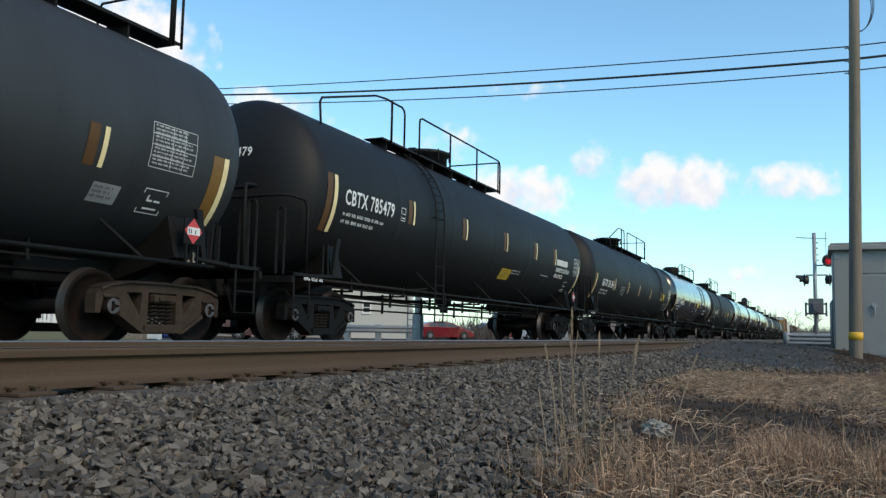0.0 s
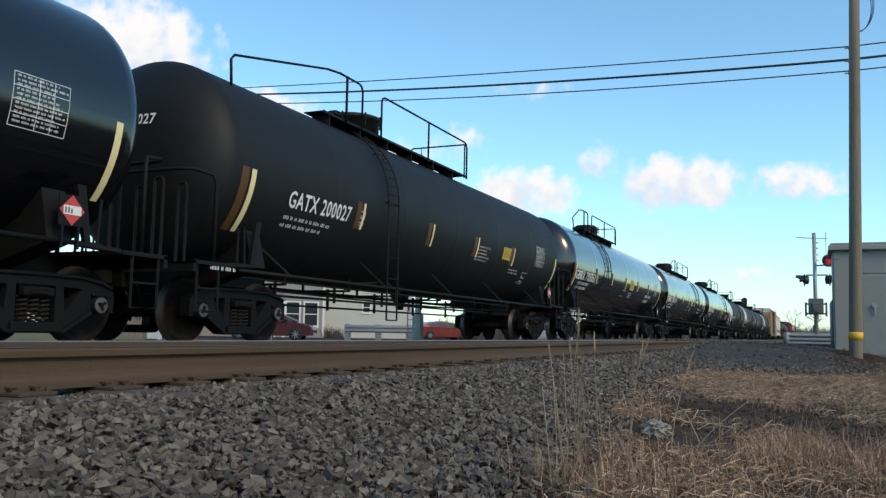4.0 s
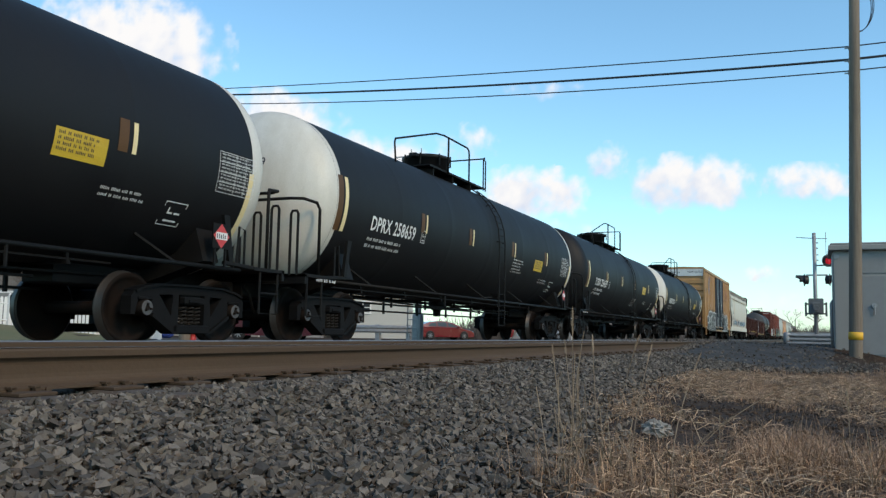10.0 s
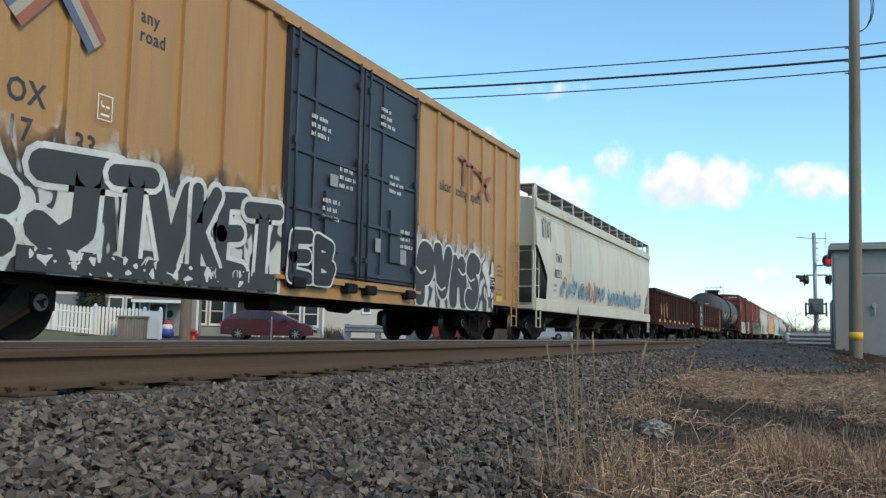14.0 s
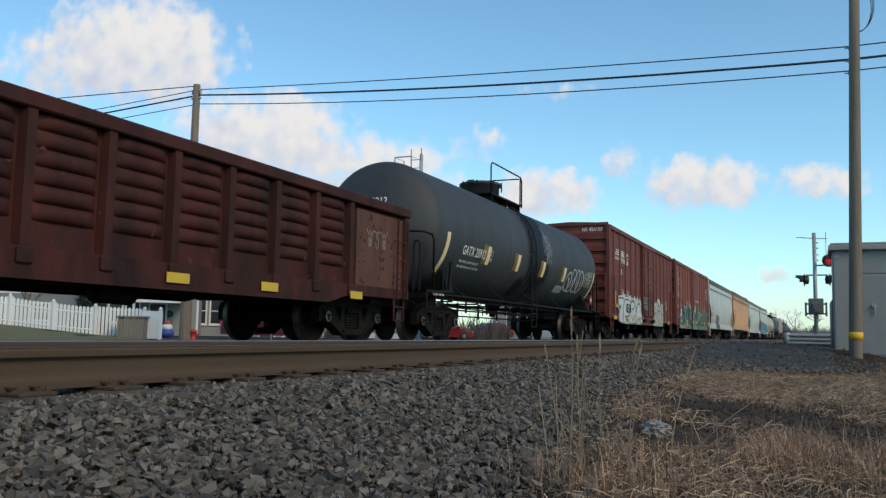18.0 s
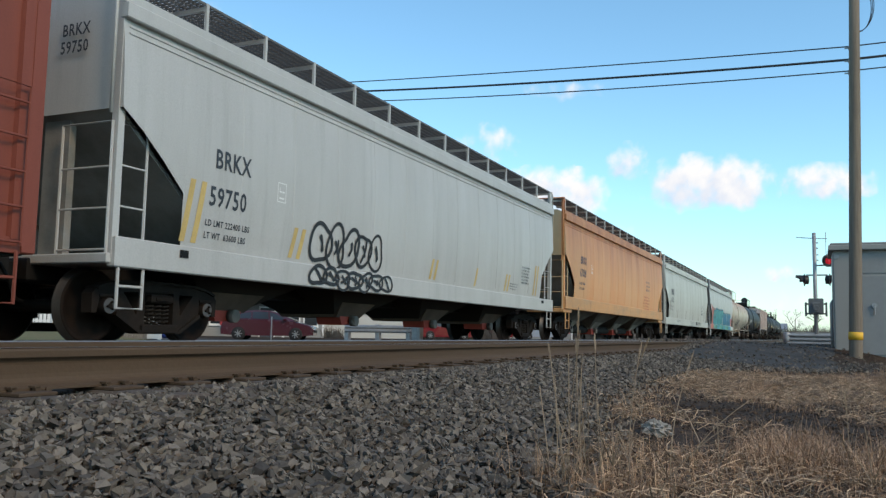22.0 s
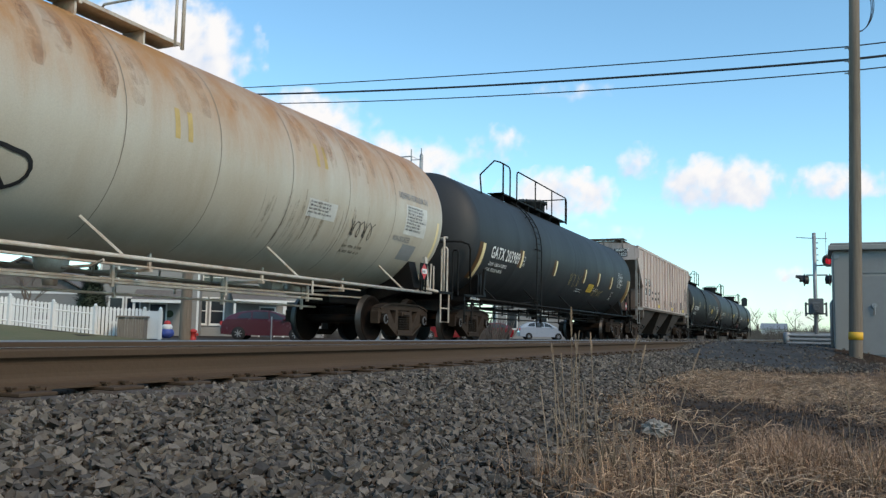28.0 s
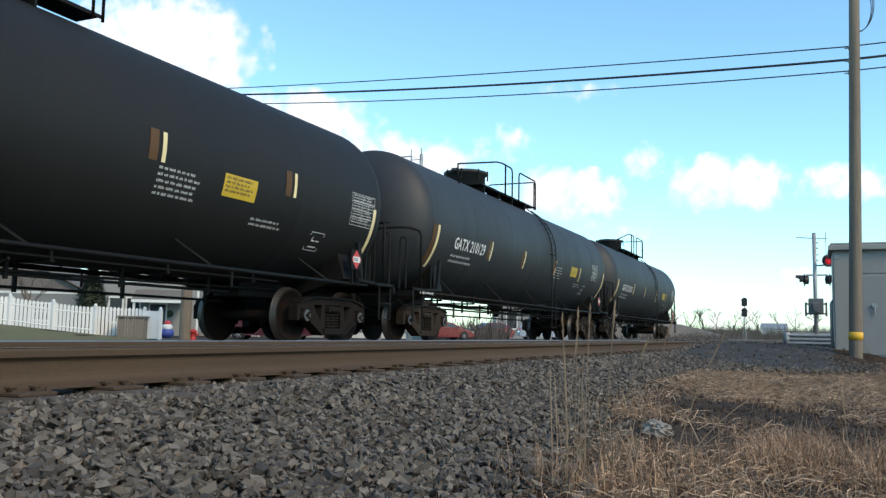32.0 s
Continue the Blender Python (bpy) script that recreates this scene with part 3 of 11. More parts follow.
def in_tuft():
    while True:
        tx, ty = tufts[rng.randint(len(tufts))]
        q = rng.normal(0, 0.05, 2)
        k = 0.3 + 1.25 * max(0.0, 0.25 + 1.2 * noise.noise((tx * 0.7, ty * 0.7, 5.0)))
        return tx + q[0], ty + q[1], k


def mat_spot():
    while True:
        x = 1.5 + 21 * rng.uniform() ** 1.7
        if x < 2.6:
            x -= rng.exponential(0.9)
        y = rng.uniform(-5.0, 1.9)
        if y < grass_edge(x) + rng.normal(0, 0.12) - 0.02 and bare(x, y) > -0.45 + 0.6 * rng.uniform():
            return x, y, 1.0


def litter_spot():
    while True:
        x = 1.5 + 12 * rng.uniform() ** 2.1
        if x < 2.5:
            x -= rng.exponential(0.9)
        y = rng.uniform(-4.0, 1.6)
        if y < grass_edge(x) + rng.normal(0, 0.08) - 0.02 and bare(x, y) > -0.75 + 1.0 * rng.uniform():
            return x, y, 1.0


def lying_straw(n, name, label):
    """Stems that lie criss-cross on the ground, in one mesh."""
    vs, fs = [], []
    for i in range(n):
        x, y, _ = litter_spot()
        a, l = rng.uniform(0, 2 * math.pi), rng.uniform(0.03, 0.15) * (2.0 if rng.uniform() < 0.06 else 1.0)
        z0, z1, arch = rng.uniform(0.0, 0.04), rng.uniform(0.0, 0.07), rng.uniform(0.0, 0.03)
        d = np.array((math.cos(a), math.sin(a)))
        s = np.array((-d[1], d[0])) * rng.uniform(0.0005, 0.0015)
        k = len(vs)
        bow = rng.uniform(-0.15, 0.15) * l
        for t in (0.0, 0.5, 1.0):
            c = np.array((x, y)) + d * l * (t - 0.5) + s / np.linalg.norm(s) * bow * (1 - (2 * t - 1) ** 2)
            z = ground_z(float(c[0]), float(c[1])) + z0 + (z1 - z0) * t + arch * (1 - (2 * t - 1) ** 2)
            vs += [(c[0] - s[0], c[1] - s[1], z), (c[0] + s[0], c[1] + s[1], z + 0.002)]
        fs += [(k, k + 1, k + 3, k + 2), (k + 2, k + 3, k + 5, k + 4)]
    me = bpy.data.meshes.new(name)
    me.from_pydata([tuple(map(float, p)) for p in vs], [], fs)
    me.materials.append(PALESTRAW)
    return tagged(part(name, me, None, None), label, "dry grass", kind="stuff")


SOILCRUMB = island_material("crumbled_soil", (0.018, 0.013, 0.010), (0.105, 0.066, 0.042), 0.95)
crumbs = []
while len(crumbs) < 7000:
    cx, cy = 3.2 + 7.0 * float(rng.uniform()) ** 1.4, float(rng.uniform(-1.9, 1.7))
    if cy < grass_edge(cx) + 0.1 and bare(cx, cy) < 0.2:
        crumbs.append((cx, cy, ground_z(cx, cy) + 0.002))
v, f = rocks(np.array(crumbs), rng.uniform(0.004, 0.017, len(crumbs)))
tagged(part("soil_crumbs", array_mesh("soil_crumbs", v, f, SOILCRUMB), None, None), "crumbled dark soil and dead leaves", "soil", kind="stuff")
blades(100000, mat_spot, 0.085, 0.0022, 1.9, "matted_grass", "matted dry straw-coloured grass")
blades(26000, in_tuft, 0.17, 0.0024, 1.3, "grass_tufts", "upright dry grass tufts")
CLUMPS = [(3.9, -0.12), (4.3, -0.3), (3.7, -0.2), (4.0, -0.22), (4.2, -0.1), (3.6, 0.12), (4.6, -0.4), (3.9, 0.36), (5.2, -0.95), (3.3, 0.46), (4.9, 0.15), (4.4, 0.25), (3.5, -0.3), (3.9, -0.45), (6.6, 1.25), (5.7, 1.25), (8.0, 1.35), (7.2, 0.2), (9.0, 0.6), (3.1, 0.78), (3.0, 0.83), (2.9, 0.74), (3.2, 0.72), (5.4, -1.3), (6.2, -1.4)] + 2 * [(4.2, 0.12), (4.45, 0.18), (4.0, 0.10), (4.7, 0.17), (3.8, 0.02), (4.3, 0.02)]


def in_clump():
    cx, cy = CLUMPS[rng.randint(len(CLUMPS))]
    q = rng.normal(0, 0.14, 2)
    return cx + q[0], cy + q[1], rng.uniform(0.35, 1.25)


blades(6000, in_clump, 0.21, 0.0022, 1.4, "grass_clumps", "taller upright dry grass in clumps")
lying_straw(34000, "fallen_straw", "pale fallen straw lying about")


def behind_spot():
    return 1.9 - 10.0 * rng.uniform() ** 1.35, rng.uniform(-6.0, 0.40), rng.uniform(0.6, 1.2)


blades(30000, behind_spot, 0.10, 0.0042, 2.0, "matted_grass", "sparse matted dry grass")

# ---- fixtures beside the tracks ----
# equipment cabinet
cab = thing("signal_cabinet", pose(25.4, -0.36, -0.40), "grey metal railway equipment cabinet with doors", "equipment cabinet")
b = Build()
b.bevel_box(0, 2.4, -3.4, 0.0, 0.12, 3.05, 0.015)
part("body", b, CABINET, cab)
b = Build()
b.bevel_box(-0.16, 2.56, -3.55, 0.10, 3.05, 3.20, 0.02)
b.bevel_box(-0.10, 2.5, -3.48, 0.05, 3.20, 3.26, 0.02)
part("roof", b, CABINET, cab, "overhanging flat metal roof")
b = Build()
b.bevel_box(-0.05, 2.45, -3.45, 0.05, -0.10, 0.14, 0.02)
part("base", b, CONCRETE, cab)
for y0, y1 in ((-0.52, -0.04), (-1.75, -0.66), (-3.0, -1.85)):
    b = Build()
    b.bevel_box(-0.03, 0.0, y0, y1, 0.22, 2.35 if y1 < -0.5 else 2.95, 0.008)
    d = part("door", b, CABINET2 if y1 < -0.5 else CABINET, cab)
    if y1 < -0.5:
        b = Build()
        b.turned([(-0.05, 0.07), (0, 0.07)], "x", (-0.03, y0 + 0.75, 1.55), 12)
        b.tube([(-0.07, y0 + 0.75, 1.55), (-0.07, y0 + 0.75, 1.30)], 0.018)
        part("door_handle", b, GALV, d)
b = Build()
b.bevel_box(-0.02, 0.0, -1.75, -0.66, 2.42, 2.98, 0.008)
part("vent_panel", b, CABINET2, cab)
b = Build()
b.bevel_box(-0.06, 0.0, -0.16, -0.04, 2.82, 2.94, 0.01)
part("lamp_box", b, GALV, cab)
b = Build()
b.tube([(0.1, 0.06, -0.05), (0.1, 0.06, 1.6), (0.1, 0.0, 1.7)], 0.04, 8)
part("conduit", b, GALV, cab)

# near utility pole
up = thing("utility_pole", pose(24.3, -0.83, -0.40, 1.3, 0, 0), "weathered wooden utility pole with yellow band", "utility pole", "utility poles along the line")
b = Build()
b.turned([(-0.3, 0.168), (0.0, 0.164), (2.0, 0.158), (5.0, 0.146), (8.0, 0.136), (11.2, 0.124)], "z", (0, 0, 0), 16)
part("shaft", b, POLEWOOD, up)
b = Build()
b.turned([(0.62, 0.176), (0.82, 0.175)], "z", (0, 0, 0), 16)
part("yellow_band", b, BANDYELLOW, up, "yellow reflective band")
for z in (8.39, 8.03, 7.70):
    b = Build()
    b.turned([(-0.20, 0.04), (-0.05, 0.05)], "y", (0, 0.2, z), 10)
    b.tube([(0, 0.0, z), (0, 0.24, z)], 0.02)
    part("insulator", b, GALV, up)
for k, q in enumerate((0.45, 0.52, 0.60)):
    b = Build()
    b.tube([(0.04, -0.12 - (0.2 + 0.45 * (q - 0.25)) * math.sin(a), 9.45 + 0.04 * k + (0.45 + 0.4 * q) * math.cos(a)) for a in [math.pi * j / 14 for j in range(15)]], 0.010)
    part("cable_loop", b, WIRE, up)

# far utility pole
fp = thing("utility_pole", pose(26.5, 23.1, -0.40), "grey wooden utility pole behind the street", "utility pole", "utility poles along the line")
b = Build()
b.turned([(-0.3, 0.24), (0.0, 0.235), (3.0, 0.205), (7.0, 0.165), (10.55, 0.14)], "z", (0, 0, 0), 16)
part("shaft", b, POLEWOOD, fp)
for z in (10.30, 10.20, 9.98):
    b = Build()
    b.turned([(-0.22, 0.05), (-0.12, 0.05)], "y", (0, 0, z), 10)
    b.turned([(0.12, 0.05), (0.22, 0.05)], "y", (0, 0, z), 10)
    b.box(-0.02, 0.02, -0.2, 0.2, z - 0.02, z + 0.02)
    part("insulator", b, GALV, fp)

for (z0, z1), r, lab in zip(((8.03, 9.93), (7.67, 9.70), (7.36, 9.33)), (0.018, 0.034, 0.018), ("thin black overhead wire", "thick black overhead cable", "thin black overhead wire")):
    pts = []
    for k in range(25):
        t = k / 24
        pts.append((24.3 + 2.2 * t, -0.87 + 23.8 * t, z0 + (z1 - z0) * t - (0.22 if z0 > 8 else 0.42 if z0 > 7.5 else 0.48) * 4 * t * (1 - t) * 0.5))
    beyond = [(26.5 - 1.5 * t, 23.2 + 30 * t, z1 - 1.2 * 4 * t * (1 - t) * 0.5 - 0.3 * t) for t in (0.15, 0.3, 0.5, 0.75, 1.0)]
    before = [(24.3 + 0.5 * t, -1.1 - 25 * t, z0 + 0.4 * t) for t in (1.0, 0.7, 0.4, 0.15)]
    b = Build()
    b.tube(before + pts + beyond, r, 6)
    solid("overhead_wire", b, WIRE, lab, "wire", "overhead wires")
b = Build()
b.tube([(24.3, -1.0, 9.6), (24.5, -6, 8.7), (25, -14, 8.2)], 0.014)
solid("overhead_wire", b, WIRE, "thin black overhead wire", "wire", "overhead wires")
b = Build()
b.tube([(26.5, 23.2, 10.1), (23.0, 32.0, 9.2), (19.0, 42.0, 9.0)], 0.02)
solid("overhead_wire", b, WIRE, "thin black overhead wire", "wire", "overhead wires")


def flasher(parent, x, y, z, face, lit=False):
    """A crossing lamp: round background, hood and lens. face: degrees about z in which it looks."""
    m = pose(x, y, z, 0, 0, face)
    b = Build()
    b.turned([(-0.16, 0.05), (-0.14, 0.15), (0.0, 0.17), (0.02, 0.17)], "x", (0, 0, 0), 18)
    b.turned([(0.0, 0.235), (0.015, 0.235)], "x", (0, 0, 0), 24)
    n, vs, fs = 12, [], []
    for k in range(n + 1):
        a = math.radians(-20 + 220 * k / n)
        vs += [(0.015, math.cos(a) * 0.17, math.sin(a) * 0.17), (0.30 if 2 < k < n - 2 else 0.16, math.cos(a) * 0.18, math.sin(a) * 0.18), (0.015, math.cos(a) * 0.18, math.sin(a) * 0.18), (0.30 if 2 < k < n - 2 else 0.16, math.cos(a) * 0.19, math.sin(a) * 0.19)]
    for k in range(n):
        a = 4 * k
        fs += [(a, a + 1, a + 5, a + 4), (a + 2, a + 6, a + 7, a + 3), (a + 1, a + 3, a + 7, a + 5)]
    b.add(vs, fs)
    f = part("lamp_housing", b, SIGNALBLACK, parent, at=m)
    b = Build()
    b.turned([(0.015, 0.135), (0.05, 0.115), (0.07, 0.04)], "x", (0, 0, 0), 18)
    part("lens", b, LAMPRED if lit else DARKRED, f, "glowing red lens" if lit else "unlit red lens")
    return f


# crossing mast beside the road
MASTDARK = surface("grimy_grey_casting", (0.14, 0.145, 0.145), 0.7, second=(0.08, 0.08, 0.08), amount=0.6, scale=4, bump=0.1)
ms = thing("crossing_signal", pose(34.3, 0.12, -0.13), "level crossing mast with red lamps", "crossing signal")
b = Build()
b.turned([(-0.1, 0.075), (4.33, 0.070)], "z", (0, 0, 0), 14)
part("mast", b, GALV, ms)
b = Build()
b.tube([(0, 0.36, 2.62), (0, 0.30, 2.74), (0, -0.42, 2.74), (0, -0.48, 2.62)], 0.03, 8)
b.tube([(0, 0, 3.10), (-0.1, -0.40, 3.10)], 0.03, 8)
part("cross_arm", b, GALV, ms)
flasher(ms, 0.05, 0.36, 2.56, 98)
flasher(ms, 0.05, -0.50, 2.56, -98)
flasher(ms, -0.12, -0.46, 3.26, 205, True)
b = Build()
b.tube([(0, 0.62, 4.18), (0, 0.1, 4.13), (0, -0.45, 4.10)], 0.016)
part("cross_bar", b, GALV, ms)
b = Build()
b.tube([(0, -0.40, 3.4), (0, -0.40, 4.35)], 0.014)
part("antenna", b, GALV, ms)
for z in (3.3, 3.5, 3.75, 3.95):
    b = Build()
    b.tube([(0, -0.02, z), (0, -0.14, z)], 0.02)
    part("climbing_peg", b, GALV, ms)
b = Build()
b.bevel_box(-0.25, 0.25, -0.27, 0.25, 1.27, 1.86, 0.03)
b.bevel_box(-0.32, -0.25, -0.16, 0.10, 1.32, 1.70, 0.02)
b.turned([(-0.36, 0.10), (-0.25, 0.12)], "x", (0, -0.02, 1.50), 14)
part("gate_mechanism", b, MASTDARK, ms)
for y in (-0.36, 0.34):
    b = Build()
    b.bevel_box(-0.05, 0.05, y - 0.035, y + 0.035, 1.20, 1.72, 0.01)
    b.tube([(0, y, 1.66), (0, 0, 1.66)], 0.03)
    b.tube([(0, y, 1.30), (0, 0, 1.30)], 0.03)
    part("counterweight_arm", b, MASTDARK, ms)
# guard rail by the crossing
gr = thing("guard_rail", pose(34.25, 0, -0.32), "galvanised corrugated guard rail beside the crossing", "guard rail")
b = Build()
o = [(0.0, 0.32)]
for k in range(3):
    z = 0.35 + 0.145 * k
    o += [(0.075, z), (0.085, z + 0.02), (0.085, z + 0.05), (0.075, z + 0.07), (0.0, z + 0.10), (0.0, z + 0.115)]
o += [(0.0, 0.785), (-0.02, 0.785), (-0.02, 0.32)]
b.plate([(-a, z) for a, z in o], "y", (-3.2, 1.14))
b.turned([(0.32, 0.09), (0.36, 0.13), (0.74, 0.13), (0.785, 0.09)], "z", (0.04, 1.14, 0), 16)
part("rail_beam", b, GALV, gr)
for y in (1.1, -0.4, -1.9):
    b = Build()
    b.bevel_box(0.022, 0.14, y - 0.07, y + 0.07, 0.1, 0.76, 0.01)
    part("post", b, MASTDARK, gr)

# cantilever with crossing lamps, on the far side
ct = thing("cantilever_signal", pose(27.0, 13.05, -0.35), "grey cantilever with walkway and crossing lamps", "cantilever signal")
b = Build()
b.turned([(0, 0.12), (2.0, 0.12), (2.1, 0.075), (6.95, 0.065), (7.0, 0.03)], "z", (0, 0, 0), 16)
part("mast", b, GALV, ct)
b = Build()
b.bevel_box(-0.15, 0.15, -0.15, 0.15, -0.2, 1.2, 0.03)
part("base", b, GALV, ct)
b = Build()
for y in (-0.28, 0.28):
    b.tube([(-0.2, y, 6.10), (4.9, y, 6.10)], 0.05, 8)
    b.tube([(-0.2, y, 5.00), (4.9, y, 5.00)], 0.04, 8)
    for k in range(5):
        b.tube([(0.3 + 1.15 * k, y, 5.0), (0.3 + 1.15 * k, y, 6.1)], 0.028)
part("arm", b, GALV, ct)
b = Build()
b.box(-1.45, 5.0, -0.30, 0.30, 4.90, 4.95)
for k in range(6):
    b.box(-1.3 + 1.2 * k, -1.2 + 1.2 * k, -0.35, 0.35, 4.82, 4.90)
part("walkway", b, GALV, ct)
b = Build()
for y in (-0.32, 0.32):
    b.tube([(-1.45, y, 4.95), (-1.45, y, 6.60), (-0.75, y, 6.60), (-0.75, y, 4.95)], 0.022)
    b.tube([(-1.45, y, 5.8), (-0.75, y, 5.8)], 0.02)
b.tube([(-1.45, -0.32, 6.60), (-1.45, 0.32, 6.60)], 0.022)
part("basket", b, GALV, ct)
b = Build()
for dy in (-0.2, 0.2):
    b.tube([(-0.42, dy, 0.3), (-0.42, dy, 7.1)], 0.022)
for k in range(22):
    b.tube([(-0.42, -0.2, 0.4 + 0.3 * k), (-0.42, 0.2, 0.4 + 0.3 * k)], 0.014)
part("mast_ladder", b, GALV, ct)
for x, face in ((1.9, 200), (2.5, 20), (4.4, 200), (4.75, -30)):
    flasher(ct, x, -0.35, 5.45, face)

# far wayside signal
fs_ = thing("wayside_signal", pose(172.0, 13.2, -0.3), "distant black railway signal on a mast", "railway signal")
b = Build()
b.turned([(0, 0.10), (8.0, 0.09)], "z", (0, 0, 0), 10)
for dy in (-0.25, 0.25):
    b.tube([(0.3, dy, 0), (0.3, dy, 5.0)], 0.03)
part("mast", b, GALV, fs_)
for z in (7.2, 5.2):
    b = Build()
    b.turned([(-0.1, 0.55), (0.1, 0.55)], "x", (0, 0, z + 0.6), 20)
    b.bevel_box(-0.3, 0.1, -0.5, 0.5, z - 0.5, z + 0.7, 0.05)
    part("signal_head", b, SIGNALBLACK, fs_)

# pale rock in the grass
ROCK = surface("pale_lumpy_stone", (0.33, 0.30, 0.255), 0.95, second=(0.22, 0.19, 0.16), amount=0.8, scale=9, bump=0.6, grain=40)
b = Build()
vs = []
for k in range(15):
    for j in range(26):
        la, lo = math.pi * (k / 14 - 0.5), 2 * math.pi * j / 26
        d = Vector((math.cos(la) * math.cos(lo), math.cos(la) * math.sin(lo), math.sin(la)))
        q = 1 + 0.42 * noise.noise(d * 1.7 + Vector((4, 0, 0))) + 0.5 * noise.noise(d * 4.1) + 0.35 * noise.noise(d * 9.0)
        vs.append((d.x * 0.065 * q, d.y * 0.080 * q, d.z * 0.045 * q))
b.add(vs, [(k * 26 + j, k * 26 + (j + 1) % 26, (k + 1) * 26 + (j + 1) % 26, (k + 1) * 26 + j) for k in range(14) for j in range(26)])
solid("rock", b, ROCK, "pale lumpy rock lying in the grass", "rock", at=pose(4.96, 0.86, ground_z(4.96, 0.86) + 0.03))

# ---- the train ----
YC = 9.0          # centre line of the far track
GAUGE_HALF = 0.7525

# marks on surfaces -------------------------------------------------------
text_cache = {}


def text_shape(words, size, squeeze=1.0):
    """Flat lettering as vertices (x, h) and faces; the left end of its foot at 0, 0."""
    key = (words, size, squeeze)
    if key not in text_cache:
        cu = bpy.data.curves.new("lettering", "FONT")
        cu.body, cu.size = words, size / 0.7
        cu.resolution_u = 2
        cu.offset = size * 0.026
        cu.space_character = 1.10
        ob = bpy.data.objects.new("lettering", cu)
        me = bpy.data.meshes.new_from_object(ob)
        text_cache[key] = ([(v.co.x * squeeze, v.co.y) for v in me.vertices], [tuple(p.vertices) for p in me.polygons])
        bpy.data.objects.remove(ob)
        bpy.data.meshes.remove(me)
        bpy.data.curves.remove(cu)
    return text_cache[key]


def on_tank(r, zc, e=0.004):
    """Maps (x, height) on to the shell's near side, heights along its curve."""
    def put(x, h, e2=0.0):
        a = (h - zc) / r
        return (x, -(r + e + e2) * math.cos(a), zc + (r + e + e2) * math.sin(a))
    return put


def on_side(y, e=0.004):
    def put(x, h, e2=0.0):
        return (x, y - e - e2, h)
    return put


def on_end(x, e=0.004):
    """On an end that faces along -x: across runs to the right as one faces it."""
    def put(a, h, e2=0.0):
        return (x - e - e2, -a, h)
    return put


def on_head(x_end, depth, r, zc, e=0.006):
    """On a dished head that faces along -x."""
    def put(a, h, e2=0.0):
        q = max(0.0, 1 - (a * a + (h - zc) ** 2) / (r * r))
        return (x_end + depth * (1 - math.sqrt(q)) - e - e2, -a, h)
    return put


def letters(car, words, put, x, h, size, material=None, squeeze=1.0, name="lettering", e2=0.0):
    vs, fs = text_shape(words, size, squeeze)
    b = Build()
    b.add([put(x + a, h + c, e2) for a, c in vs], fs)
    return part(name, b, material or LETTER, car)


def patch(b, put, x0, x1, h0, h1, n=1, lean=0.0, e2=0.0):
    """A rectangle of n strips in height; lean shifts its top along x."""
    verts, faces = [], []
    for i in range(n + 1):
        t = i / n
        for x in (x0, x1):
            verts.append(put(x + lean * t, h0 + (h1 - h0) * t, e2))
    for i in range(n):
        faces.append((2 * i, 2 * i + 1, 2 * i + 3, 2 * i + 2))
    return b.add(verts, faces)


def small_print(car, put, x, h, width, rows, size, seed, material=None, gap=1.7, e2=0.0):
    """Lines of writing too small to read, as bars."""
    rnd = random.Random(seed)
    b = Build()
    for i in range(rows):
        a, end = x, x + width * rnd.uniform(0.7, 1.0)
        while a < end:
            for k in range(rnd.randint(2, 6)):
                if a < end:
                    patch(b, put, a, a + size * 0.30, h - i * size * gap, h - i * size * gap + size * rnd.choice((0.8, 1.0, 1.0)), e2=e2)
                a += size * 0.62
            a += size * 0.7
    return tagged(part("small_print", b, material or LETTER, car), kind="stuff")


def panel(car, put, x, h, w, t, material, ink=None, rows=5, seed=1, label="", name="data_panel"):
    b = patch(Build(), put, x, x + w, h, h + t, 3)
    ob = part(name, b, material, car, label)
    if ink:
        small_print(car, put, x + w * 0.06, h + t - t / (rows + 0.7), w * 0.88, rows, t / (rows + 1) * 0.6, seed, ink, 1.0 / 0.6 * 0.95, e2=0.004)
    return ob


def data_grid(car, put, x, h, w, t, seed, ink=None):
    """A stencilled table: thin white rules with lines of small writing."""
    b = Build()
    for k in range(5):
        patch(b, put, x, x + w, h + t * k / 4 - 0.0035, h + t * k / 4 + 0.0035)
    for k in (0.0, 0.45, 0.72, 1.0):
        patch(b, put, x + w * k - 0.0035, x + w * k + 0.0035, h, h + t, 3, e2=0.001)
    part("data_table", b, ink or LETTER, car)
    small_print(car, put, x + 0.04, h + t - t / 12.5, w * 0.92, 11, t / 22, seed, ink, 1.85, e2=0.003)


def stencil_box(car, put, x, h, s, tall=1.3):
    """A thin stencilled frame with two marks in it."""
    b = Build()
    t, e = s * tall, 0.012
    for q in ((x, x + s, h, h + e), (x, x + s, h + t, h + t + e), (x, x + e, h, h + t), (x + s - e, x + s, h, h + t),
              (x + s * 0.22, x + s * 0.46, h + t * 0.52, h + t * 0.60), (x + s * 0.54, x + s * 0.80, h + t * 0.52, h + t * 0.60), (x + s * 0.22, x + s * 0.28, h + t * 0.52, h + t * 0.78), (x + s * 0.22, x + s * 0.80, h + t * 0.18, h + t * 0.26)):
        patch(b, put, *q)
    return part("stencil_mark", b, LETTER, car)


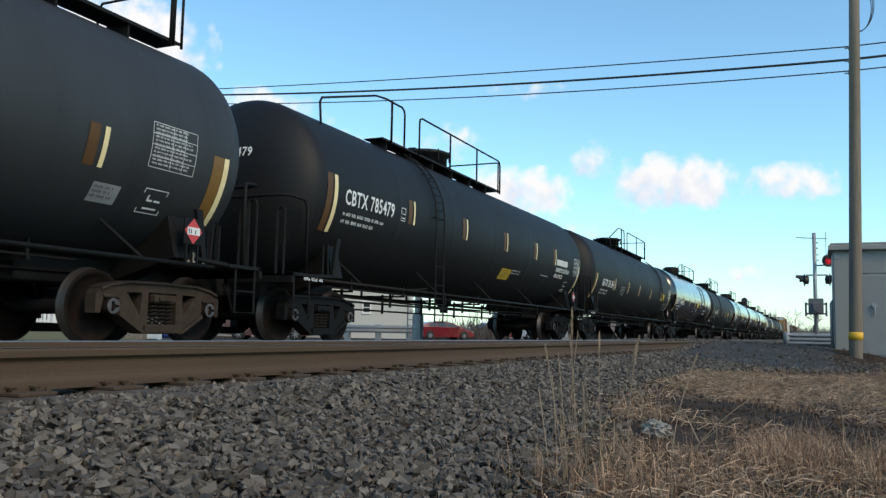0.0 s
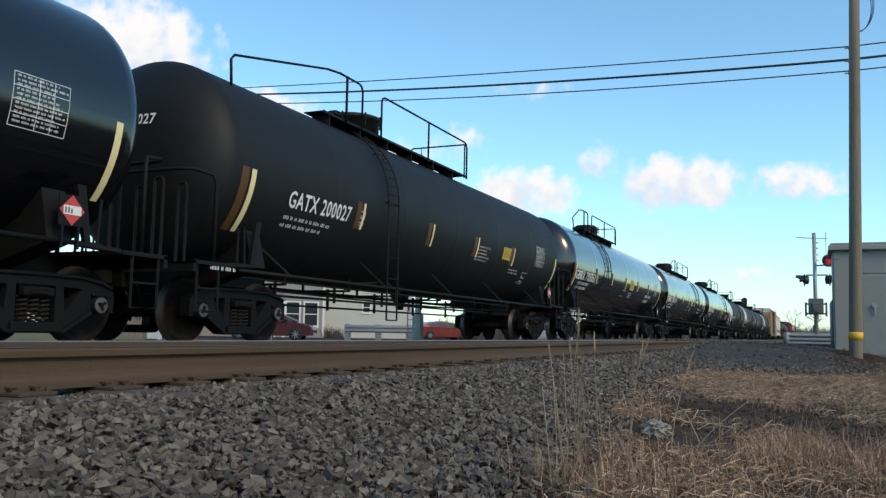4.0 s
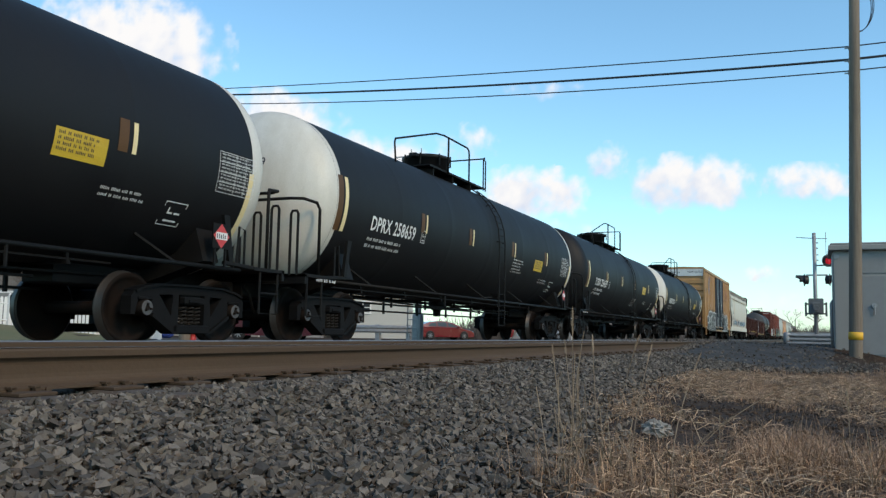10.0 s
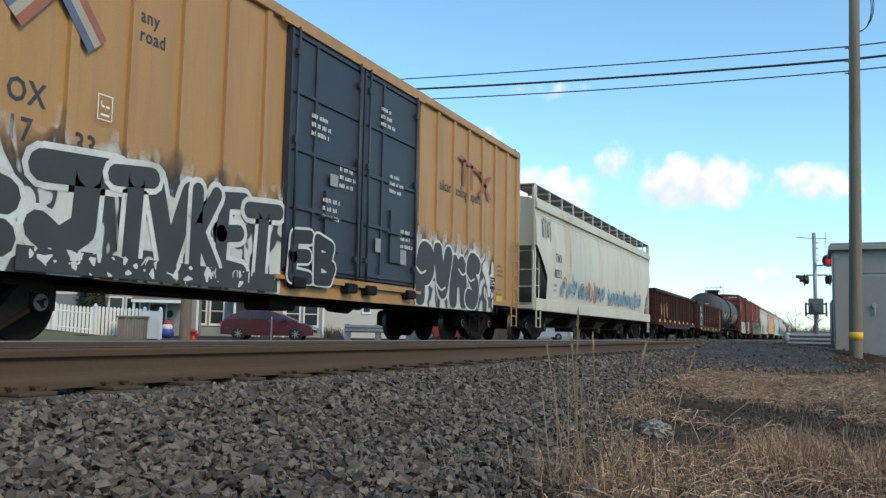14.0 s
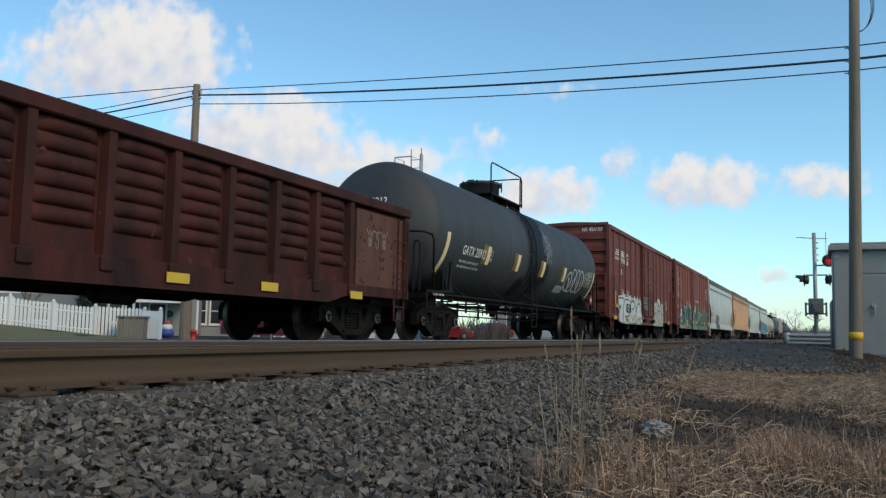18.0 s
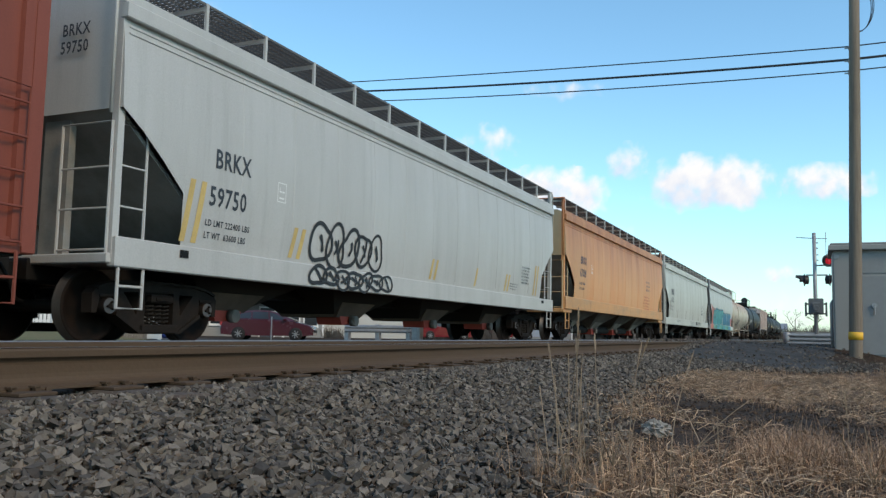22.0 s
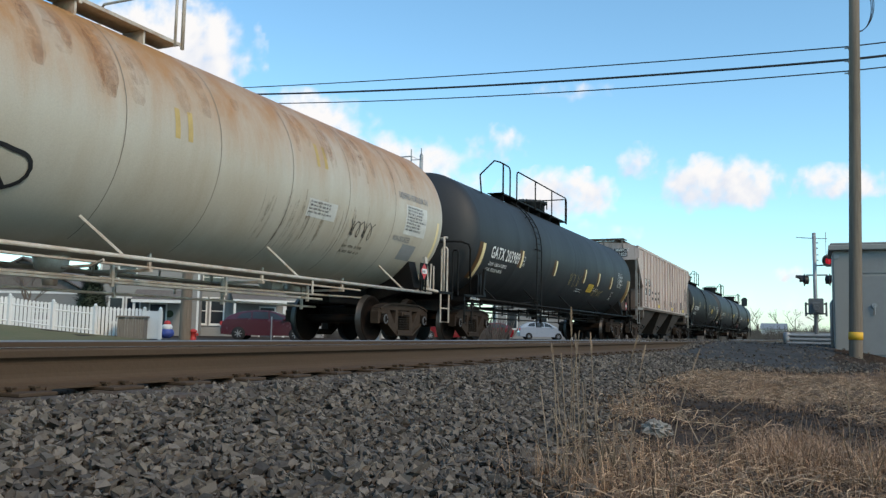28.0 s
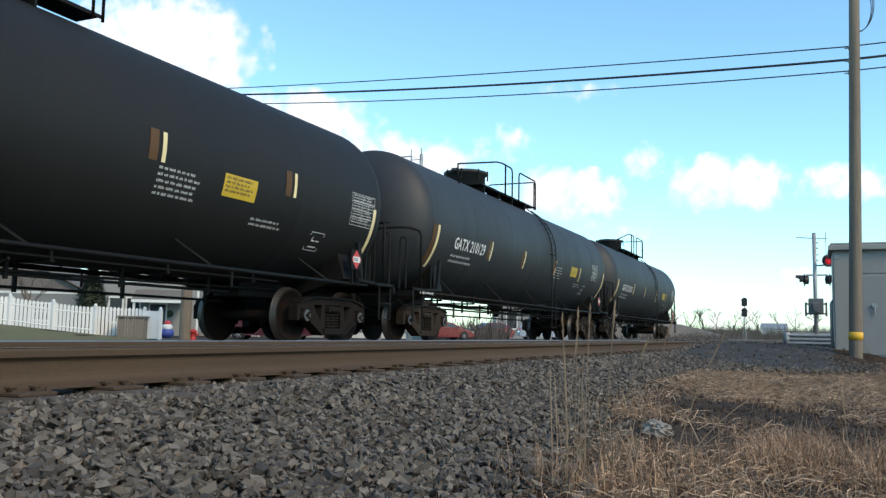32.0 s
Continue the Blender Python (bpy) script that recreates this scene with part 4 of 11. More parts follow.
def wild_form(rnd):
    """A tangled zigzag, no letter."""
    n, u, pts = rnd.randint(4, 6), rnd.uniform(0.0, 0.15), []
    up = rnd.random() < 0.5
    for k in range(n):
        pts.append((u, rnd.uniform(0.72, 1.0) if up else rnd.uniform(0.0, 0.3)))
        up = not up
        u += rnd.uniform(-0.08, 0.42)
        u = min(1.0, max(0.0, u))
    return pts


def spray_line(b, put, pts, w, e2, lo, hi, cut_ends=False):
    """A thick painted line with round joints, kept between two heights."""
    pts = [Vector((p[0], p[1])) for p in pts]

    step = [0]

    def spot(q):
        return put(q.x, min(hi, max(lo, q.y)), e2 + 0.0001 * step[0])
    for i in range(len(pts) - 1):
        d = pts[i + 1] - pts[i]
        if d.length < 1e-5:
            continue
        n = Vector((-d.y, d.x)).normalized() * w * 0.5
        step[0] += 1
        b.add([spot(pts[i] + n), spot(pts[i] - n), spot(pts[i + 1] - n), spot(pts[i + 1] + n)], [(0, 1, 2, 3)])
    for p in (pts[1:-1] if cut_ends else pts):
        step[0] += 1
        b.add([spot(p + Vector((math.cos(k * math.pi / 5), math.sin(k * math.pi / 5))) * w * 0.5) for k in range(10)], [tuple(range(10))])


def rounded(pts, n=4):
    """Corners of a line eased by corner cutting."""
    for _ in range(2):
        out = [pts[0]]
        for p, q in zip(pts, pts[1:]):
            out += [(p[0] * 0.78 + q[0] * 0.22, p[1] * 0.78 + q[1] * 0.22), (p[0] * 0.22 + q[0] * 0.78, p[1] * 0.22 + q[1] * 0.78)]
        pts = out + [pts[-1]]
    return pts


def graffiti(car, put, x0, x1, h0, h1, seed, ground, fill, ink, count=5, wild=0.25, thick=0.30, edge_w=0.07, shine=None, haze=(), sharp=False):
    """Sprayed letter forms without words: thin haze, edge, bodies, bright strokes and drips."""
    rnd = random.Random(seed)
    w, high = (x1 - x0) / count, h1 - h0
    for k, hz in enumerate(haze):
        b = Build()
        for i in range(count):
            cx, cz = x0 + (x1 - x0) * rnd.random(), h0 + high * rnd.uniform(0.25, 1.0)
            r, n = rnd.uniform(0.22, 0.42) * high, 14
            b.add([put(cx + math.cos(6.2832 * j / n) * r * rnd.uniform(0.85, 1.2), max(h0, cz + math.sin(6.2832 * j / n) * r * rnd.uniform(0.8, 1.15)), 0.001 + 0.0015 * k + 0.0002 * i) for j in range(n)], [tuple(range(n))])
        tagged(part("graffiti_haze", b, hz, car), kind="stuff")
    if ground is not None:
        b = Build()
        n, up, dn = count * 7, [], []
        for i in range(n + 1):
            x = x0 + (x1 - x0) * i / n
            q = math.sin(math.pi * min(1, max(0, i / n)) ) ** 0.25
            up.append((x, h1 - high * (0.06 + 0.10 * abs(math.sin(i * 0.62 + seed)) + 0.05 * rnd.random() + 0.25 * (1 - q))))
            dn.append((x, h0 + high * (0.02 + 0.05 * rnd.random() + 0.12 * (1 - q))))
        vs = []
        for p, q in zip(up, dn):
            vs += [put(p[0], p[1], 0.006), put((p[0] + q[0]) / 2, (p[1] + q[1]) / 2, 0.006), put(q[0], q[1], 0.006)]
        b.add(vs, [f for i in range(n) for f in ((3 * i, 3 * i + 1, 3 * i + 4, 3 * i + 3), (3 * i + 1, 3 * i + 2, 3 * i + 5, 3 * i + 4))])
        tagged(part("graffiti_ground", b, ground, car), kind="stuff")
    body, edge, bright = Build(), Build(), Build()
    for i in range(count):
        f = wild_form(rnd)
        bx, lean = x0 + i * w, rnd.uniform(-wild, wild) * w
        hh = high * rnd.uniform(0.84, 1.0)
        base = h0 + (high - hh) * rnd.random()
        wt = thick * w * rnd.uniform(0.85, 1.15)
        pad = wt * 0.5
        pts = [(bx + (u * 1.02 + rnd.uniform(-0.07, 0.07)) * w + lean * (v - 0.5), base + pad + (v + rnd.uniform(-0.03, 0.03)) * (hh - 2 * pad)) for u, v in f]
        pts = pts if sharp else rounded(pts)
        lift = 0.010 * (i % 2)
        spray_line(edge, put, pts, wt + 2 * edge_w, 0.008 + lift, h0 - edge_w, h1 + edge_w)
        spray_line(body, put, pts, wt, 0.0135 + lift, h0, h1, sharp)
        if shine is not None:
            off = wt * 0.28
            k0 = rnd.randrange(max(1, len(pts) // 2))
            spray_line(bright, put, [(x - off, z + off * 0.4) for x, z in pts[k0:k0 + max(3, len(pts) // 3)]], wt * 0.14, 0.019 + lift, h0, h1)
            spray_line(bright, put, [(bx + w * rnd.random(), h0 + high * 0.05), (bx + w * rnd.random(), h0 + high * rnd.uniform(0.25, 0.5))], wt * 0.10, 0.0185 + lift, h0, h1)
        for _ in range(2):
            p = pts[rnd.randrange(len(pts))]
            spray_line(edge, put, [p, (p[0], max(h0 - 0.1, p[1] - rnd.uniform(0.15, 0.4) * high))], 0.022, 0.013 + lift, h0 - 0.1, h1)
    tagged(part("graffiti_outline", edge, ink, car), kind="stuff")
    tagged(part("graffiti_letters", body, fill, car), kind="stuff")
    if shine is not None:
        tagged(part("graffiti_highlight", bright, shine, car), kind="stuff")


STROKES = {
    "C": (((0.95, 0.84), (0.55, 1.0), (0.12, 0.78), (0.02, 0.3), (0.30, 0.02), (0.92, 0.10)),),
    "E": (((0.95, 0.97), (0.18, 0.92), (0.08, 0.04), (0.92, 0.0)), ((0.12, 0.48), (0.80, 0.52))),
    "M": (((0.0, 0.0), (0.10, 1.0), (0.50, 0.40), (0.90, 1.0), (1.0, 0.0)),),
    "N": (((0.04, 0.0), (0.10, 1.0), (0.86, 0.06), (0.96, 1.0)),),
    "T": (((0.0, 0.92), (1.0, 0.98)), ((0.52, 0.95), (0.46, 0.0))),
    "B": (((0.10, 0.0), (0.10, 1.0), (0.82, 0.86), (0.70, 0.56), (0.20, 0.52), (0.90, 0.34), (0.74, 0.04), (0.10, 0.0)),),
    "R": (((0.10, 0.0), (0.10, 1.0), (0.82, 0.88), (0.76, 0.58), (0.16, 0.50), (0.95, 0.0)),),
    "A": (((0.0, 0.0), (0.45, 1.0), (0.96, 0.0)), ((0.22, 0.34), (0.74, 0.34))),
    "I": (((0.5, 1.0), (0.46, 0.0)),),
    "Z": (((0.05, 0.95), (0.95, 1.0), (0.08, 0.05), (0.95, 0.0)),),
    "V": (((0.02, 1.0), (0.46, 0.0), (0.98, 0.94)),),
    "K": (((0.10, 1.0), (0.10, 0.0)), ((0.95, 1.0), (0.18, 0.48), (0.98, 0.0))),
    "J": (((0.0, 0.90), (1.0, 0.98)), ((0.62, 0.94), (0.60, 0.25), (0.30, 0.02), (0.02, 0.20))),
    "P": (((0.12, 0.0), (0.10, 1.0), (0.90, 0.90), (0.80, 0.50), (0.16, 0.44)),),
    "S": (((0.92, 0.90), (0.35, 1.0), (0.10, 0.70), (0.88, 0.38), (0.66, 0.02), (0.04, 0.08)),),
    "O": (((0.5, 1.0), (0.08, 0.70), (0.10, 0.20), (0.5, 0.0), (0.92, 0.22), (0.90, 0.72), (0.5, 1.0)),),
}


def sprayed_forms(car, put, forms, x0, x1, h0, h1, thick, body, edge, edge_w, seed, halo=None, halo_w=0.0, shine=None, lean=0.0, round_off=False, crack=None):
    """A row of sprayed forms, each built of thick strokes with an outline; widths follow a list or are even."""
    rnd = random.Random(seed)
    n = len(forms)
    w = (x1 - x0) / n
    layers = {"halo": Build(), "edge": Build(), "body": Build(), "shine": Build(), "crack": Build()}
    for i, f in enumerate(forms):
        hh = (h1 - h0) * rnd.uniform(0.90, 1.0)
        bx, pad, lift = x0 + i * w, thick * 0.5, 0.006 * (i % 2)
        for q in STROKES[f]:
            pts = [(bx + pad * 0.7 + (u + rnd.uniform(-0.04, 0.04)) * (w * 1.04 - pad * 1.4) + lean * (v - 0.3), h0 + pad * 0.8 + v * (hh - 1.6 * pad)) for u, v in q]
            pts = rounded(pts) if round_off else pts
            if halo is not None:
                spray_line(layers["halo"], put, pts, thick + 2 * halo_w, 0.0042, h0, h1 + halo_w)
            spray_line(layers["edge"], put, pts, thick + 2 * edge_w, 0.0075 + lift, h0 - 0.02, h1 + edge_w)
            spray_line(layers["body"], put, pts, thick, 0.0125 + lift, h0, h1)
            if shine is not None:
                off = thick * 0.26
                spray_line(layers["shine"], put, [(x - off, z + off * 0.5) for x, z in pts[:3]], thick * 0.13, 0.0185 + lift, h0, h1)
            if crack is not None:
                p = pts[rnd.randrange(len(pts) - 1)]
                spray_line(layers["crack"], put, rounded([(p[0] - thick * 0.5, p[1] - 0.05), (p[0], p[1] - 0.18), (p[0] + thick * 0.5, p[1] - 0.10)]), 0.045, 0.0187 + lift, h0, h1)
    for key, name, ink in (("halo", "graffiti_halo", halo), ("edge", "graffiti_outline", edge), ("body", "graffiti_letters", body), ("shine", "graffiti_highlight", shine), ("crack", "graffiti_line", crack)):
        if ink is not None and layers[key].v:
            tagged(part(name, layers[key], ink, car), kind="stuff")


def scuffs(car, put, x0, x1, h0, h1, count, seed, ink, long=0.25, wide=0.02):
    """Scrapes and chips on a side: short crooked strips."""
    rnd = random.Random(seed)
    b = Build()
    for i in range(count):
        x, h = rnd.uniform(x0, x1), h0 + (h1 - h0) * rnd.random()
        a, l = rnd.choice((rnd.gauss(1.4, 0.3), rnd.gauss(0.0, 0.5), rnd.gauss(1.57, 0.1))), long * rnd.random() ** 2 + 0.02
        w = wide * rnd.uniform(0.25, 1.0)
        dx, dh = math.cos(a), math.sin(a)
        bend = rnd.uniform(-0.3, 0.3) * l
        pts = [(x, h), (x + dx * l * 0.5 - dh * bend, h + dh * l * 0.5 + dx * bend), (x + dx * l, h + dh * l)]
        vs = []
        for (px, ph), k in zip(pts, (0.4, 1.0, 0.2)):
            for q in (-0.5, 0.5):
                vs.append(put(px - dh * w * k * q, min(h1, max(h0, ph + dx * w * k * q)), 0.0008 + 0.00001 * i))
        b.add(vs, [(0, 1, 3, 2), (2, 3, 5, 4)])
    tagged(part("scuffing", b, ink, car), kind="stuff")


def bubble_tag(car, put, x0, x1, h0, h1, seed, ink, count=5, w=0.045):
    """Round letter outlines drawn with one black line, no words."""
    rnd = random.Random(seed)
    b, step = Build(), (x1 - x0) / count
    for i in range(count):
        cx, cz = x0 + step * (i + 0.5), (h0 + h1) / 2 + rnd.uniform(-0.06, 0.06) * (h1 - h0)
        rx, rz, pts = step * rnd.uniform(0.55, 0.68), (h1 - h0) * rnd.uniform(0.42, 0.52), []
        k1, k2 = rnd.uniform(0, 6), rnd.uniform(0, 6)
        for k in range(29):
            a = 6.2832 * k / 28
            q = 1 + 0.14 * math.sin(2 * a + k1) + 0.09 * math.sin(3 * a + k2)
            pts.append((cx + math.cos(a) * rx * q + 0.12 * step * math.sin(a), cz + math.sin(a) * rz * q))
        spray_line(b, put, pts, w * rnd.uniform(0.85, 1.3), 0.003 + 0.003 * (i % 2), h0 - 0.1, h1 + 0.1)
        for _ in range(2):
            a, r = rnd.uniform(-0.3, 0.3) * step, rnd.uniform(0.1, 0.3) * (h1 - h0)
            spray_line(b, put, rounded([(cx + a, cz + r), (cx + a * 0.3 + 0.05, cz), (cx - a + 0.04, cz - r)]), w * 0.9, 0.0095 + 0.001 * _, h0, h1)
    tagged(part("graffiti_outline", b, ink, car), kind="stuff")


def scrawl(car, put, x0, x1, h0, h1, seed, ink, loops=5, w=0.035):
    """A tag drawn with one thin looping line."""
    rnd = random.Random(seed)
    b, pts = Build(), []
    for i in range(loops * 10 + 1):
        t = i / (loops * 10)
        a = t * loops * 2 * math.pi
        pts.append(Vector((x0 + (x1 - x0) * t + math.sin(a) * (x1 - x0) / loops * 0.42, (h0 + h1) / 2 + math.cos(a * (1 if int(t * loops) % 2 else 2)) * (h1 - h0) * 0.45 * rnd.uniform(0.85, 1.1))))
    verts, faces = [], []
    for i, p in enumerate(pts):
        d = (pts[min(i + 1, len(pts) - 1)] - pts[max(0, i - 1)]).normalized()
        nrm = Vector((-d.y, d.x)) * w * 0.5
        for s in (1, -1):
            verts.append(put(p.x + nrm.x * s, p.y + nrm.y * s, 0.004))
    for i in range(len(pts) - 1):
        faces.append((2 * i, 2 * i + 1, 2 * i + 3, 2 * i + 2))
    b.add(verts, faces)
    return part("graffiti_tag", b, ink, car)


# running gear ------------------------------------------------------------


def side_frame_mesh():
    """A cast truck frame: arched top chord, slanting lower members, open windows and bearing jaws."""
    b = Build()
    y0, y1 = -0.085, 0.085
    for s in (-1, 1):
        top = [(0, 0.655), (0.26, 0.655), (0.38, 0.648), (0.64, 0.640), (0.72, 0.630), (0.775, 0.565), (1.005, 0.565), (1.05, 0.37), (1.125, 0.37), (1.13, 0.60), (1.06, 0.68), (0.92, 0.735), (0.62, 0.785), (0, 0.795)]
        low = [(0.26, 0.13), (0.36, 0.135), (0.765, 0.36), (0.775, 0.565), (0.72, 0.630), (0.64, 0.640), (0.60, 0.60), (0.40, 0.36), (0.38, 0.24), (0.26, 0.24)]
        column = [(0.26, 0.24), (0.38, 0.24), (0.40, 0.36), (0.37, 0.60), (0.38, 0.648), (0.26, 0.655)]
        for q in (top, low, column):
            b.plate([(x * s, z) for x, z in (q if s > 0 else q[::-1])], "y", (y0, y1))
        # raised flanges along the edges
        for q in ([(0, 0.765), (0.62, 0.755), (0.92, 0.705), (1.06, 0.65), (1.07, 0.682), (0.92, 0.738), (0.62, 0.788), (0, 0.798)], [(0.28, 0.12), (0.37, 0.125), (0.775, 0.35), (0.755, 0.395), (0.36, 0.165), (0.28, 0.16)]):
            b.plate([(x * s, z) for x, z in (q if s > 0 else q[::-1])], "y", (y0 - 0.035, y1 + 0.02))
        b.bevel_box(0.775 * s - 0.01 if s > 0 else -1.02, 1.02 if s > 0 else -0.765, y0 - 0.02, y1, 0.56, 0.60, 0.008)
    b.bevel_box(-0.33, 0.33, y0 - 0.045, y1 + 0.03, 0.12, 0.245, 0.02)
    # bolster end with its wear plates
    b.bevel_box(-0.20, 0.20, y0 - 0.05, y1 + 0.02, 0.52, 0.63, 0.02)
    b.bevel_box(-0.12, 0.12, y0 - 0.065, y0, 0.54, 0.60, 0.015)
    return b.mesh("side_frame")


def spring_mesh():
    """One coil spring, standing on its foot."""
    b = Build()
    turns, n = 5.5, 44
    b.tube([(math.cos(2 * math.pi * turns * k / n) * 0.058, math.sin(2 * math.pi * turns * k / n) * 0.058, 0.245 + 0.275 * k / n) for k in range(n + 1)], 0.0135, 5)
    return b.mesh("spring")


def wheelset_mesh():
    b = Build()
    caps = []
    for s in (-1, 1):
        y = GAUGE_HALF * s
        prof = [(-0.070, 0.10), (-0.070, 0.38), (-0.068, 0.455), (-0.055, 0.484), (-0.038, 0.478), (-0.028, 0.462), (0.060, 0.455), (0.068, 0.445), (0.066, 0.40), (0.020, 0.37),
                (-0.010, 0.24), (0.012, 0.15), (0.070, 0.13), (0.085, 0.10)]
        if s > 0:
            prof = [(-a, r) for a, r in prof][::-1]
        prof = [(-a, r) for a, r in prof][::-1] if s < 0 else [(-a, r) for a, r in prof][::-1]
        b.turned(prof, "y", (0, y, 0), 36)
        # bearing and end cap with bolts
        bearing = [(-0.12, 0.085), (-0.11, 0.108), (0.10, 0.108), (0.11, 0.100), (0.135, 0.098), (0.140, 0.092)]
        b.turned(bearing if s > 0 else [(-a, r) for a, r in bearing][::-1], "y", (0, 1.0 * s, 0), 20)
        caps.append(len(b.f))
        # three-lobed locking plate and its cap screws
        tri = [(math.cos(2 * math.pi * k / 9) * (0.066 if k % 3 == 0 else 0.034), math.sin(2 * math.pi * k / 9) * (0.066 if k % 3 == 0 else 0.034)) for k in range(9)]
        b.plate(tri, "y", (s * 1.139, s * 1.149))
        for k in range(3):
            a = 2 * math.pi * k / 3
            b.turned([(-0.014, 0.015), (0.014, 0.015)], "y", (math.cos(a) * 0.048, s * 1.155, math.sin(a) * 0.048), 6, False)
    b.turned([(-1.12, 0.06), (-0.6, 0.085), (0.6, 0.085), (1.12, 0.06)], "y", (0, 0, 0), 14)
    me = b.mesh("wheelset")
    me.materials.append(WHEEL)
    me.materials.append(TREAD)
    me.materials.append(BEARINGCAP)
    for p in me.polygons:
        c, far = p.center, max(math.hypot(me.vertices[i].co.x, me.vertices[i].co.z) for i in p.vertices)
        if abs(abs(c.y) - GAUGE_HALF) < 0.1 and math.hypot(c.x, c.z) > 0.45:
            p.material_index = 1
        elif 1.134 < abs(c.y) < 1.1405 and 0.085 < far < 0.105:
            p.material_index = 2
    return me


def bolster_mesh():
    b = Build()
    b.bevel_box(-0.20, 0.20, -1.05, 1.05, 0.50, 0.74, 0.03)
    b.turned([(0, 0.28), (0.08, 0.28)], "z", (0, 0, 0.74), 16)
    for s in (-1, 1):
        b.box(0.50 * s - 0.06, 0.50 * s + 0.06, -0.75, 0.75, 0.36, 0.46)
        for y in (-0.74, 0.74):
            b.box(0.47 * s - 0.10 * s, 0.47 * s, y - 0.05, y + 0.05, 0.30, 0.56)
    b.tube([(-0.75, 0.25, 0.55), (0.75, 0.25, 0.55)], 0.025)
    return b.mesh("truck")


def coupler_mesh():
    b = Build()
    b.bevel_box(-0.55, 0.10, -0.09, 0.09, 0.78, 0.98, 0.02)
    b.plate([(0.05, -0.16), (0.22, -0.20), (0.33, -0.06), (0.30, 0.05), (0.20, 0.16), (0.05, 0.16)], "z", (0.74, 1.02))
    b.tube([(0.0, -0.32, 0.92), (0.10, -0.36, 0.75), (0.22, -0.34, 0.52), (0.36, -0.30, 0.48)], 0.025, 8)
    b.box(-0.08, 0.0, -0.75, -0.05, 1.0, 1.03)
    return b.mesh("coupler")


SIDE_FRAME, SPRING, WHEELSET, BOLSTER, COUPLER = side_frame_mesh(), spring_mesh(), wheelset_mesh(), bolster_mesh(), coupler_mesh()
castings = {}


def casting(shape, material):
    """A shared mesh for each material."""
    key = (shape.name, material.name)
    if key not in castings:
        castings[key] = shape.copy()
        castings[key].materials.clear()
        castings[key].materials.append(material)
    return castings[key]


wheelsets = []      # (wheelset, its car, place along the train)


def gear(car, centre, half, inset, coupler_reach, material=None):
    """Two trucks with wheelsets, and the couplers. half: half of the body's length."""
    for s in (-1, 1):
        tx = s * (half - inset)
        tr = part("truck", casting(BOLSTER, material or TRUCK), None, car, at=pose(tx, 0, 0))
        for y in (-1, 1):
            part("side_frame", casting(SIDE_FRAME, material or TRUCK), None, tr, at=pose(0, 1.0 * y, 0))
            for k in (-0.14, 0.0, 0.14) if y < 0 else ():
                part("spring", SPRING, SPRINGSTEEL, tr, at=pose(k, 1.03 * y, 0))
        for a in (-0.89, 0.89):
            w = part("wheelset", WHEELSET, None, tr, at=pose(a, 0, 0.457))
            wheelsets.append((w, centre + tx + a, a))
        part("coupler", COUPLER, STEEL, car, at=pose(s * (half + coupler_reach - 0.25), 0, 0, 0, 0, 0 if s > 0 else 180))


train = []          # (car, place along the train)


